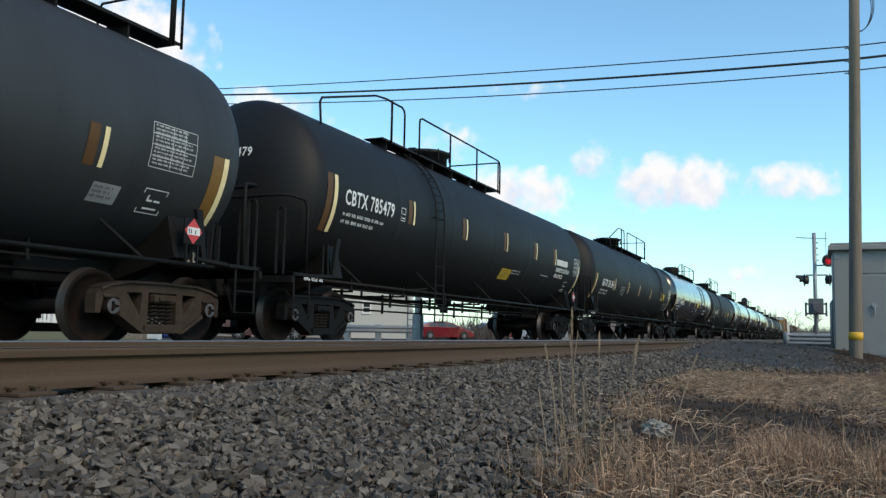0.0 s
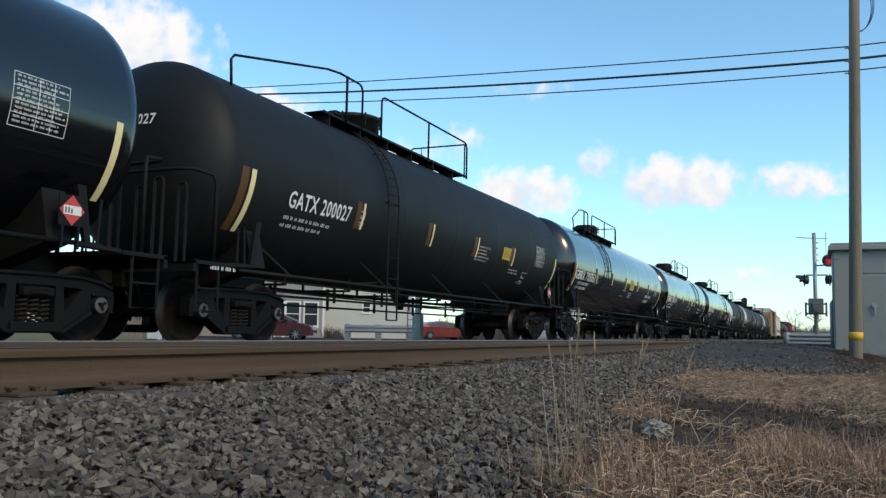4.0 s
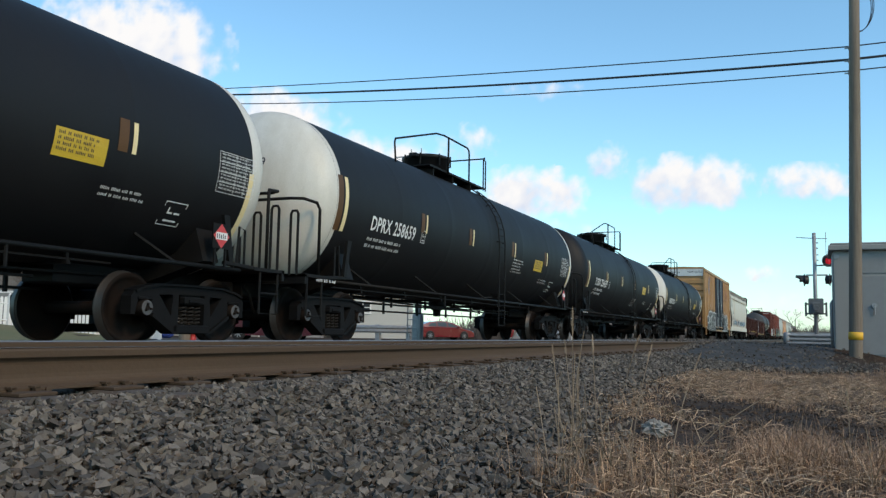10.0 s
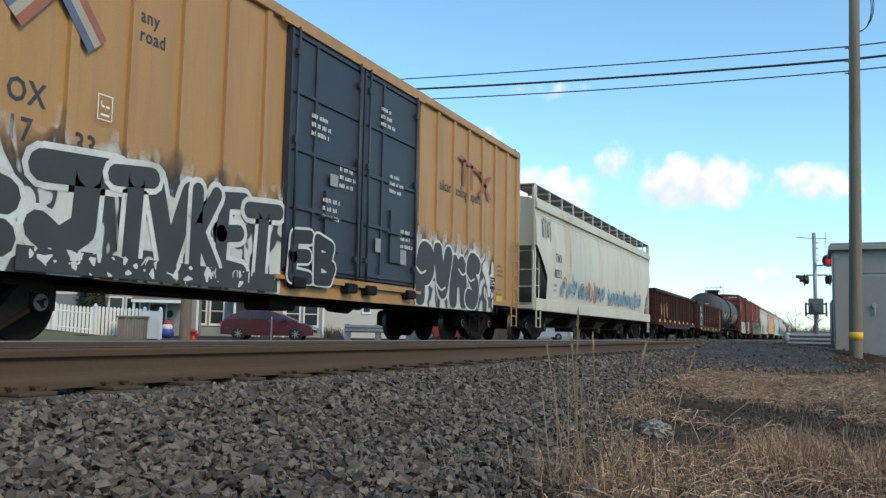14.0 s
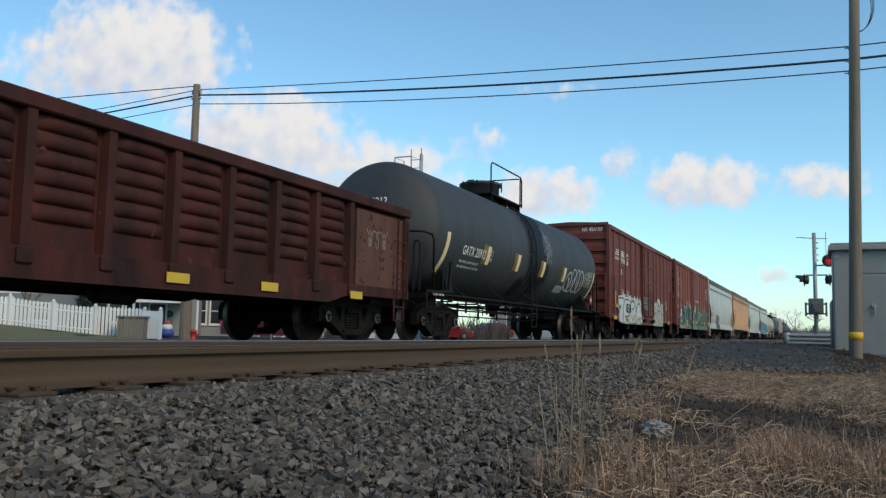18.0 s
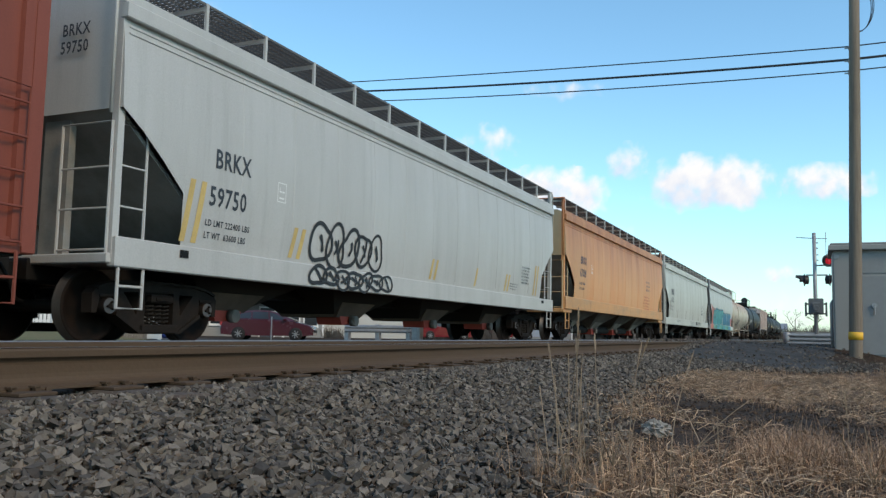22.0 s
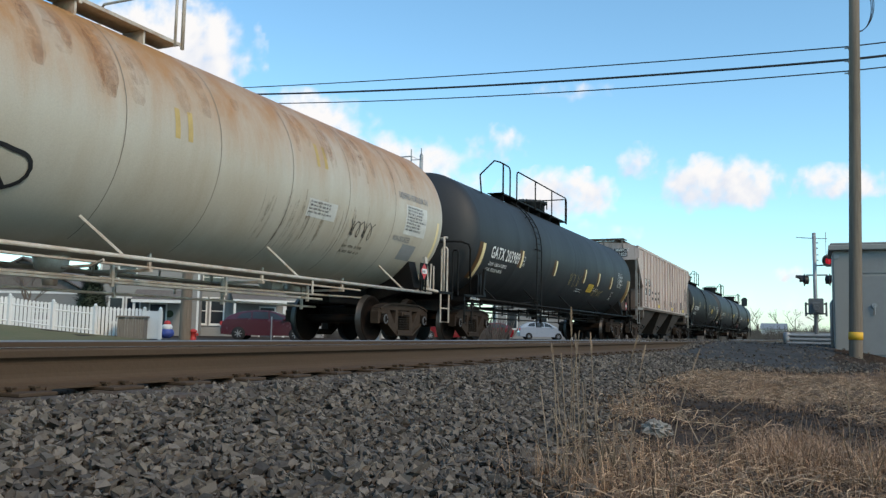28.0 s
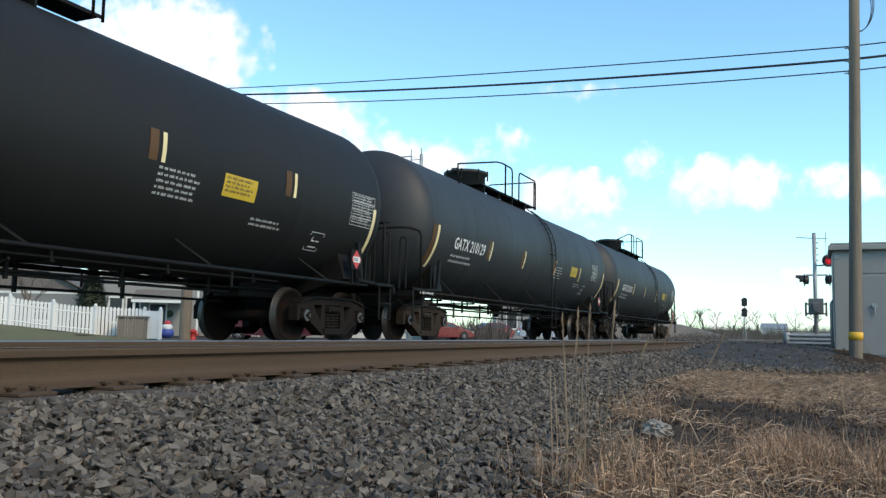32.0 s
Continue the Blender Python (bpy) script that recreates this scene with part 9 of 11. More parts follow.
part("graffiti_ground", patch(Build(), on_side(-1.576), 304.8 - m, 307.6 - m, 0.735, 1.95), MURALPALE, car)
for k, (xa, xb, top_) in enumerate(((304.8, 305.55, 1.80), (305.55, 306.75, 2.05), (306.7, 307.65, 1.82))):
    sprayed_forms(car, on_side(-1.578 - 0.012 * (k % 2)), "I", xa - m, xb - m, 0.80, top_, (xb - xa) * 0.82, MURALPALE, SPRAYWHITE, 0.05, 460 + k, crack=SPRAYBLACK)
letters(car, "JERSEY", on_side(-1.668), 301.95 - m, 1.72, 0.30, PALETEAL, 0.62, "graffiti_letters")
scrawl(car, on_side(-1.668), 302.0 - m, 302.85 - m, 1.40, 1.66, 47, PALETEAL, 4, 0.04)
panel(car, on_side(-1.625), 298.34 - m, 1.20, 0.92, 0.36, STEEL, None, 2, 8, "black stencil panel")
letters(car, "213700", on_side(-1.63), 298.52 - m, 1.40, 0.12, LETTER, 0.8)
letters(car, "72300", on_side(-1.63), 298.52 - m, 1.24, 0.12, LETTER, 0.8)
panel(car, on_side(-1.578), 296.45 - m, 1.38, 0.12, 0.62, SIGNYELLOW, None, 1, 1, "yellow reflector", "reflector")
panel(car, on_side(-1.578), 296.45 - m, 1.36, 0.48, 0.12, SIGNYELLOW, None, 1, 1, "yellow reflector", "reflector")
scrawl(car, on_side(-1.578), 296.35 - m, 297.3 - m, 2.05, 2.35, 147, SPRAYGREY, 6, 0.025)
for x in (296.0, 298.5, 300.4, 304.5, 306.35, 308.8):
    panel(car, on_side(-1.632), x - m, 0.87, 0.50, 0.13, SIGNYELLOW, None, 1, 1, "yellow reflector", "reflector")
small_print(car, on_side(-1.53), 308.7 - m, 2.0, 0.6, 4, 0.06, 48, LETTER, 2.0)
scuffs(car, on_side(-1.523), -7.4, 7.4, 1.0, 4.4, 260, 321, SCUFFDARK, 0.10, 0.03)
scuffs(car, on_side(-1.66), -1.0, 1.7, 1.1, 4.2, 160, 322, SCUFFDARK, 0.16, 0.06)
spill(car, on_side(-1.664), -0.95, 1.65, 1.15, 2.7, 324, SOOTSTAIN, 26, 0.0, (0.04, 0.18), True, "soot and grease on the door")
scuffs(car, on_side(-1.662), -1.0, 1.7, 1.1, 2.4, 70, 323, SCUFFPALE, 0.10, 0.02)
car, put, half = boxcar(312.25, 327.05, 0.95, 4.58, OXIDE2, OXIDE2, OXIDE2, 16, (-1.25, 1.70), "oxide red boxcar with green spray painting", gear_in=1.6, door_rows=16, rib_at=[-7.35] + [-5.9 + 1.1 * k for k in range(5)] + [1.95 + 1.1 * k for k in range(5)] + [7.35])
m = 319.65
letters(car, "NS 406913", on_end(-half, 0.14), 0.50, 4.30, 0.14, LETTER, 0.84)
letters(car, "NS", on_side(-1.524), 312.95 - m, 2.42, 0.27, LETTER, 0.8)
letters(car, "406", on_side(-1.524), 312.92 - m, 1.86, 0.27, LETTER, 0.95)
letters(car, "913", on_side(-1.524), 313.86 - m, 1.86, 0.27, LETTER, 0.85)
letters(car, "COAL", on_side(-1.524), 313.20 - m, 3.52, 0.14, WORNWHITE, 0.8)
letters(car, "HEAVER", on_side(-1.524), 313.18 - m, 3.26, 0.13, WORNWHITE, 0.7)
letters(car, "14", on_side(-1.524), 313.08 - m, 3.02, 0.12, WORNWHITE, 0.9)
b = Build()
spray_line(b, on_side(-1.524), [(x - m, z) for x, z in ((313.0, 4.0), (313.06, 3.5), (313.14, 3.2), (313.2, 2.9))], 0.03, 0.001, 2.5, 4.2)
spray_line(b, on_side(-1.524), [(x - m, z) for x, z in ((313.06, 4.0), (313.15, 3.5), (313.2, 3.1), (313.2, 2.9))], 0.02, 0.002, 2.5, 4.2)
spray_line(b, on_side(-1.524), rounded([(x - m, z) for x, z in ((313.0, 2.88), (313.2, 2.82), (313.35, 2.9), (313.5, 2.76), (313.55, 2.6))]), 0.025, 0.003, 2.5, 4.2)
spray_line(b, on_side(-1.524), [(x - m, z) for x, z in ((313.08, 2.86), (313.1, 2.74), (313.32, 2.74), (313.34, 2.88))], 0.025, 0.004, 2.5, 4.2)
part("drawing", b, WORNWHITE, car, "white line drawing")
b = Build()
for j, q in enumerate((0.0, 0.12)):
    spray_line(b, on_side(-1.524), rounded([(x - m + q, z + q) for x, z in ((314.2, 3.55), (314.42, 3.3), (314.28, 3.22), (314.6, 3.1), (314.42, 2.92), (314.72, 2.8), (314.56, 2.62), (314.72, 2.4))]), 0.026, 0.001 + 0.002 * j, 2.2, 3.8)
part("graffiti_outline", b, SPRAYOCHRE, car, "faded ochre tag")
for a, c, y, sd, hz in ((313.5, 314.7, -1.578, 151, (HAZEBLUE,)), (314.7, 318.3, -1.578, 51, (HAZECORAL, HAZEBLUE)), (318.5, 321.3, -1.665, 52, (HAZEWHITE, HAZECORAL, HAZEORANGE)), (321.4, 326.4, -1.578, 53, (HAZEORANGE, HAZECORAL, HAZEBLUE))):
    part("graffiti_ground", patch(Build(), on_side(y + 0.002), a - m - 0.15, c - m + 0.1, 0.735, 2.75), {151: MURALBLUE, 51: MURALGREEN, 52: MURALDOOR, 53: MURALLAST}[sd], car)
    n = max(2, int((c - a) * 0.8))
    graffiti(car, on_side(y), a - m, c - m, 0.76, {151: 1.7, 53: 2.0}.get(sd, 2.2), sd, None, DEEPGREEN, MINT, n, 0.5, 0.24, 0.022, SOFTWHITE, (), sd == 53)
for x, z, rx, rz, ink, y in ((315.92, 2.24, 0.33, 0.36, SOFTCORAL, -1.5775), (316.77, 2.26, 0.34, 0.22, SOFTCORAL, -1.5775), (315.07, 1.55, 0.45, 0.5, HAZEPLUM, -1.5775), (316.22, 0.98, 0.30, 0.23, SOFTCORAL, -1.5775), (317.55, 0.92, 0.24, 0.18, SOFTCORAL, -1.5775), (314.88, 0.98, 0.28, 0.23, HAZEORANGE, -1.5775), (315.84, 1.98, 0.06, 0.10, SPRAYWHITE, -1.588), (316.2, 1.02, 0.05, 0.10, SPRAYWHITE, -1.588), (317.47, 2.22, 0.10, 0.16, SPRAYWHITE, -1.588), (319.3, 2.0, 0.20, 0.26, HAZEWHITE, -1.672), (320.1, 1.75, 0.30, 0.3, SOFTCORAL, -1.672), (321.0, 1.9, 0.16, 0.32, SOFTOCHRE, -1.672), (321.65, 2.0, 0.20, 0.24, HAZEORANGE, -1.5775), (324.25, 2.1, 0.28, 0.2, SOFTCORAL, -1.5775), (323.1, 2.05, 0.22, 0.2, SOFTCORAL, -1.5775)):
    b = Build()
    b.add([on_side(y)(x - m + rx * math.cos(a) * (1 + 0.08 * math.sin(3 * a + x)), max(0.745, z + rz * math.sin(a))) for a in [2 * math.pi * k / 24 for k in range(24)]], [tuple(range(24))])
    part("graffiti_fill", b, ink, car)
part("stencil_patch", patch(Build(), on_side(-1.584), 313.72 - m, 314.18 - m, 1.44, 1.84), SPRAYWHITE, car)
letters(car, "201500", on_side(-1.588), 313.92 - m, 1.46, 0.085, TRUCKGREY2, 0.8)
letters(car, "69500", on_side(-1.588), 313.96 - m, 1.31, 0.085, LETTER, 0.85)
letters(car, "LD LMT", on_side(-1.524), 312.98 - m, 1.52, 0.10, LETTER, 0.8)
letters(car, "LT WT", on_side(-1.524), 313.0 - m, 1.34, 0.10, LETTER, 0.8)
stencil_box(car, on_side(-1.524), 314.83 - m, 2.14, 0.22)
letters(car, "DOOR OPENING", on_side(-1.66), 319.55 - m, 2.50, 0.09, LETTER, 0.85)
letters(car, "W 10-0 H 10-3", on_side(-1.66), 320.4 - m, 2.50, 0.09, LETTER, 0.85)
for x in (313.0, 315.4, 317.8, 319.6, 322.0, 323.6, 325.8):
    panel(car, on_side(-1.70), x - m, 1.10, 0.48, 0.15, SIGNYELLOW, None, 1, 1, "yellow reflector", "reflector")
scrawl(car, on_side(-1.578), 325.6 - m, 326.1 - m, 2.7, 3.7, 54, WORNWHITE, 4, 0.025)
small_print(car, on_side(-1.53), 325.3 - m, 2.4, 0.6, 5, 0.06, 55, LETTER, 2.0)

# round-sided hoppers
car, put, half = round_hopper(328.2, 345.8, HOPGREY, HOPGREY, "clean light grey covered hopper with black scrawl", words="BRKX", words2="59750", gate=GATERED, text_h=(2.38, 1.86), text_x=1.70, loads=("LD LMT 222400 LBS", "LT WT  63600 LBS"))
m = 337.0
bubble_tag(car, put, 332.40 - m, 334.75 - m, 1.30, 1.98, 61, SPRAYBLACK, 5, 0.06)
bubble_tag(car, on_side(-1.565), 332.35 - m, 335.1 - m, 0.93, 1.25, 62, SPRAYBLACK, 7, 0.05)
for x, n, h in ((329.32, 2, 2.15), (331.75, 2, 1.80), (336.90, 2, 1.76), (339.42, 1, 1.76), (341.50, 2, 1.76), (343.90, 2, 2.18)):
    for k in range(n):
        part("reflector_stripe", patch(Build(), put, x - m + 0.22 * k, x - m + 0.22 * k + 0.10, 1.32, h, 3, 0.12), OLDYELLOW, car)
small_print(car, put, 342.85 - m, 2.02, 0.8, 6, 0.05, 63, DARKLETTER, 1.7)
small_print(car, put, 341.95 - m, 1.52, 0.7, 3, 0.035, 163, DARKLETTER, 1.9)
panel(car, on_side(-1.565), 329.3 - m, 1.10, 0.16, 0.10, STEEL)
panel(car, on_side(-1.565), 344.6 - m, 1.12, 0.22, 0.08, STEEL)
car, put, half = round_hopper(347.2, 365.5, HOPORANGE, SILLORANGE, "faded orange covered hopper with rust streaks", words="BRKX", words2="67008", gate=GATERED, end_paint=HOPTAN, ink=BLUELETTER, outlet_paint=OUTLETPALE, bracket=HOPGREY, zt=4.16, sill=(1.05, 1.46), text_h=(2.66, 2.22), text_x=1.85, loads=("LD LMT 188300", "LT WT  65700"))
small_print(car, put, half - 4.6, 2.7, 1.1, 3, 0.09, 64, BLUELETTER, 2.0)
small_print(car, put, half - 5.0, 2.0, 1.6, 5, 0.07, 65, GATERED, 2.0)
car, put, half = round_hopper(366.6, 384.9, HOPCREAM, HOPCREAM, "off-white covered hopper with brown dashes", words="BRKX", words2="66725", text_h=(2.58, 2.14), text_x=1.85, loads=("LD LMT 216200", "LT WT 67500"))
m = 375.75
for x, h in ((367.95, 2.22), (370.75, 1.82), (373.95, 1.80), (377.1, 1.80), (380.0, 1.80), (382.75, 2.05)):
    part("reflector_stripe", patch(Build(), put, x - m, x - m + 0.09, 1.34, h, 3, 0.10), OLDBROWN, car)
part("stencil_patch", patch(Build(), put, 368.4 - m, 369.35 - m, 2.54, 2.88, 2, 0, -0.003), TRUCKGREY2, car)
scrawl(car, on_side(-1.565), 379.0 - m, 380.6 - m, 1.0, 1.22, 66, SPRAYBLACK, 5, 0.04)
small_print(car, on_side(-1.565), 370.55 - m, 1.06, 1.15, 1, 0.13, 88, DARKLETTER)
letters(car, "PLASTIC GRANULES", put, 381.2 - m, 1.75, 0.10, DARKLETTER, 0.8)
small_print(car, put, 381.2 - m, 2.3, 1.2, 6, 0.06, 67, DARKLETTER, 1.9)
small_print(car, on_side(-1.565), 375.9 - m, 1.15, 1.5, 3, 0.06, 68, DARKLETTER, 1.9)
panel(car, on_side(-1.565), 378.4 - m, 1.0, 0.45, 0.22, STEEL)
car, put, half = round_hopper(386.5, 404.2, HOPGREY, HOPGREY, "grey covered hopper with turquoise spray painting", words="UTCX", words2="48689", text_h=(2.3, 1.9), text_x=1.6, end_paint=SPRAYGREY)
b = Build()
b.add([put(x - 395.35, h, 0.003) for x, h in ((386.9, 2.75), (387.3, 2.55), (387.75, 2.05), (387.75, 1.28), (391.2, 1.28), (390.3, 1.75), (389.2, 1.80), (388.4, 2.35), (387.6, 2.70))], [(0, 1, 2, 8), (2, 3, 6, 7), (2, 7, 8), (3, 4, 5, 6)])
part("graffiti_ground", b, HAZECORAL, car)
part("graffiti_ground", patch(Build(), on_side(-1.565), -half + 0.1, -half + 3.2, 0.91, 1.25), SPRAYCORAL, car)
part("graffiti_ground", patch(Build(), put, half - 2.6, half - 1.3, 1.28, 1.95), HAZECORAL, car)
part("graffiti_ground", patch(Build(), on_side(-1.565), -half + 2.2, half - 2.3, 0.92, 1.25, e2=0.0015), SPRAYTEAL, car)
bubble_tag(car, put, -half + 1.2, -half + 3.4, 1.9, 2.5, 75, SPRAYCORAL, 4, 0.07)
sprayed_forms(car, put, "CEMENT", -half + 2.1, -half + 8.75, 1.29, 2.48, 0.46, SPRAYTEAL, SPRAYBLACK, 0.05, 72, SPRAYBLUETEAL, 0.12, MINT, 0.22)
sprayed_forms(car, put, "BRAINZ", -half + 9.0, -half + 15.1, 1.29, 2.36, 0.44, SPRAYBLUETEAL, SPRAYBLACK, 0.05, 76, SPRAYTEAL, 0.08, HAZEBLUE, 0.18)
for k in range(9):
    x = -half + 2.4 + 1.45 * k
    b = Build()
    b.add([on_side(-1.568)(x + 0.62 * math.cos(a) * (1 + 0.2 * math.sin(2 * a + k)), 1.08 + 0.15 * math.sin(a)) for a in [2 * math.pi * j / 18 for j in range(18)]], [tuple(range(18))])
    part("graffiti_fill", b, (MINT, SPRAYGREEN, SPRAYBLUETEAL)[k % 3], car)

# rear tank cars and the ribbed hopper
car, put, half, zc, X = plain_tank(405.85, 423.35, "TEIX 33699", "rust-streaked white tank car with black scrawl", 24, None, paint=TANKWHITE, dome=7.4, loops=((1.65, 4.05), (4.7, 10.1)), deck=(3.4, 10.1), ladder=4.05, stripes=(), text_x=0.95, big=0.22, text_h=-0.48, pipe=PIPEWHITE, marks=False)
SEAMGREY = surface("dark_ring_seam", (0.19, 0.165, 0.135), 0.7, amount=0.5, bump=0)
for k in range(9):
    b = patch(Build(), put, X + 1.45 + 1.74 * k, X + 1.462 + 1.74 * k, zc - 1.7, zc + 1.5, 16, 0.0, 0.002)
    part("ring_seam", b, SEAMGREY, car)
bubble_tag(car, put, X + 4.9, X + 7.2, zc - 1.20, zc - 0.55, 73, SPRAYBLACK, 4, 0.045)
scrawl(car, put, X + 13.85, X + 14.7, zc - 0.80, zc - 0.45, 78, SPRAYGREY, 4, 0.018)
spill(car, put, X + 10.5, X + 15.6, zc - 1.35, zc - 0.15, 411, SOOTVEIL, 30, 0.0, (0.02, 0.06), False, "brown drips down the shell")
spill(car, put, X + 0.5, X + 16.5, zc + 0.2, zc + 1.5, 412, ORANGEVEIL, 46, 0.0, (0.08, 0.30), True, "rust run down from the top")
for x, h, w, t, rows in ((12.42, -0.60, 0.88, 0.30, 4), (15.85, -0.50, 0.95, 0.60, 8)):
    panel(car, put, X + x, zc + h, w, t, PALEPANEL, DARKLETTER, rows, rows, "pale stencilled panel")
small_print(car, put, X + 13.9, zc - 1.0, 0.9, 2, 0.06, 79, SPRAYGREY, 1.9)
letters(car, "LIQUEFIED PETROLEUM GAS", put, X + 15.55, zc + 0.20, 0.12, TRUCKGREY2, 0.55, e2=0.004)
letters(car, "NON-ODORIZED", put, X + 15.5, zc - 0.66, 0.11, TRUCKGREY2, 0.55, e2=0.004)
panel(car, put, X + 16.0, zc - 1.05, 0.6, 0.35, PANELGREY)
for x, h in ((1.55, 0.35), (5.7, 0.30), (9.25, -0.02), (12.6, 0.25)):
    for q in (0.0, 0.24):
        part("reflector_stripe", patch(Build(), put, X + x + q, X + x + q + 0.09, zc + h, zc + h + 0.40, 4), OLDYELLOW, car)
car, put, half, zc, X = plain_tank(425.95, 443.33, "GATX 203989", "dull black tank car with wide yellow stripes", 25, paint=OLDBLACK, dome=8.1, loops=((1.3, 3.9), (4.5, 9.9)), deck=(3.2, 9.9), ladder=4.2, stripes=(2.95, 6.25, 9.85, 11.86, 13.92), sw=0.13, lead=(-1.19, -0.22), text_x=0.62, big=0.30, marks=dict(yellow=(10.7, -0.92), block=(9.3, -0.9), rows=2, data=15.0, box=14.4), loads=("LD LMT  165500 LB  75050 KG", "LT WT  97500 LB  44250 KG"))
part("reflector_stripe", patch(Build(), put, half - 1.32, half - 0.90, zc - 1.12, zc - 0.08, 8), STRIPEBROWN, car, "dull brown patch beside a yellow reflector")
scrawl(car, put, X + 8.0, X + 9.4, zc - 0.85, zc - 0.35, 91, OLDYELLOW, 3, 0.011)
scrawl(car, put, X + 11.6, X + 13.0, zc - 1.05, zc - 0.75, 92, OLDYELLOW, 4, 0.011)
car, put, half = ribbed_hopper(445.2, 461.4, HOPPINK, HOPDIRT, "dusty pinkish covered hopper with many upright ribs", 4.30)
m = 453.3
for x, w1, w2 in ((446.72, "MW", "461"), (447.6, "CX", "228")):
    for z, w in ((2.66, w1), (2.22, w2)):
        b = patch(Build(), on_side(-1.53), x - m, x - m + 0.62, z - 0.05, z + 0.28)
        part("stencil_patch", b, STENCILDARK, car)
        letters(car, w, on_side(-1.535), x - m + 0.05, z, 0.25, LETTER, 0.72)
for x, z in ((448.5, 2.3), (449.4, 2.3), (450.2, 2.35)):
    b = patch(Build(), on_side(-1.53), x - m, x - m + 0.5, z - 0.3, z - 0.18)
    patch(b, on_side(-1.53), x - m, x - m + 0.5, z, z + 0.10)
    part("faded_mark", b, STENCILDARK if x < 450 else HOPDIRT, car)
letters(car, "MWCX", on_end(-half - 0.02, 0.03), 0.52, 4.06, 0.135, LETTER, 0.95, e2=0.012)
letters(car, "461228", on_end(-half - 0.02, 0.03), 0.50, 3.87, 0.135, LETTER, 0.85, e2=0.012)
part("stencil_patch", patch(Build(), on_end(-half - 0.02, 0.03), 0.46, 1.06, 3.82, 4.20), STENCILDARK, car)
small_print(car, on_side(-1.53), 446.8 - m, 2.0, 1.2, 4, 0.07, 76, DARKLETTER, 2.0)
for x in (450.0, 454.2, 458.2):
    panel(car, on_side(-1.59), x - m, 1.66, 0.5, 0.14, SIGNYELLOW, None, 1, 1, "worn yellow reflector", "reflector")
stencil_box(car, on_side(-1.53), 458.75 - m, 1.80, 0.46, 0.85)
for x, z, w, h in ((457.75, 1.80, 0.55, 0.42), (460.05 - 0.45, 2.35, 0.28, 0.75), (454.0, 1.85, 0.6, 0.26), (455.05, 1.7, 0.3, 0.3)):
    part("dark_patch", patch(Build(), on_side(-1.53), x - m, x - m + w, z, z + h), SOOT, car)
spill(car, on_side(-1.5115), -8.0, 8.0, 2.9, 4.2, 401, RUSTVEIL, 60, 0, (0.02, 0.08), True, "rust run down from the roof edge")
spill(car, on_side(-1.5135), -8.0, 8.0, 3.85, 4.2, 402, RUSTVEIL, 90, 0, (0.04, 0.14), True, "rust along the roof edge")
spill(car, on_side(-1.5115), -6.8, 7.0, 1.60, 2.15, 403, SOOTVEIL, 70, 0, (0.04, 0.14), True, "soot rising from the sill")
scuffs(car, on_side(-1.5155), -7.0, 7.0, 1.6, 3.0, 60, 404, SOOTHAZE, 0.16, 0.05)
for x, z, h in ((455.5, 1.6, 0.5), (456.3, 1.62, 0.75), (452.0, 1.65, 0.45), (458.5, 1.62, 0.5), (450.6, 1.9, 0.6), (449.9, 1.65, 0.5), (459.3, 1.7, 0.9)):
    part("stain", patch(Build(), on_side(-1.53), x - m, x - m + 0.42, z, z + h, e2=0.002), SOOTHAZE, car)
car, put, half, zc, X = plain_tank(463.35, 477.9, "TCBX 254590", "dusty black tank car with yellow stripes", 27, ladder=6.1, dome=6.3, loops=((3.0, 7.35),), deck=(5.0, 8.5), h=(-0.27, 0.11), r=1.555, zc=2.535, lead=(-0.67, 0.28), text_h=-0.50, marks=dict(yellow=(10.15, -0.50), data=13.6), paint=DUSTBLACK, truck=TRUCKSUNDUST)
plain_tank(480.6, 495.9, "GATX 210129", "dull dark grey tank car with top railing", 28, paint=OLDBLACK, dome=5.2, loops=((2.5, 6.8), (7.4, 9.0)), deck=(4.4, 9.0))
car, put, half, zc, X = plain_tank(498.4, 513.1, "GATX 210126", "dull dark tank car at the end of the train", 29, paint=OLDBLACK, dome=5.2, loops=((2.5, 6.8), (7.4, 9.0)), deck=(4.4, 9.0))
b = Build()
b.bevel_box(half + 0.75, half + 0.95, -0.18, 0.18, 0.95, 1.45, 0.03)
b.tube([(half + 0.85, 0.05, 1.45), (half + 0.85, 0.05, 1.75)], 0.03, 8)
part("end_marker", b, SIGNYELLOW, car, "yellow marker box on the last coupler")

# ---- yard and houses beyond the tracks ----


def window(parent, x, y, z, w, h, cross=True):
    """A window in a wall that faces along -y: frame, sill, pane."""
    b = Build()
    f = 0.10
    for q in ((x - f, x, z - f, z + h + f), (x + w, x + w + f, z - f, z + h + f), (x, x + w, z + h, z + h + f), (x, x + w, z - f, z)):
        b.box(q[0], q[1], y - 0.07, y + 0.02, q[2], q[3])
    if cross:
        b.box(x, x + w, y - 0.055, y - 0.01, z + h / 2 - 0.03, z + h / 2 + 0.03)
    wn_ = part("window", b, TRIM, parent)
    b = Build()
    b.box(x, x + w, y - 0.03, y - 0.015, z, z + h)
    part("pane", b, PANE, wn_)
    b = Build()
    b.box(x - f - 0.03, x + w + f + 0.03, y - 0.12, y, z - f - 0.05, z - f)
    part("sill", b, TRIM, wn_)
    return wn_


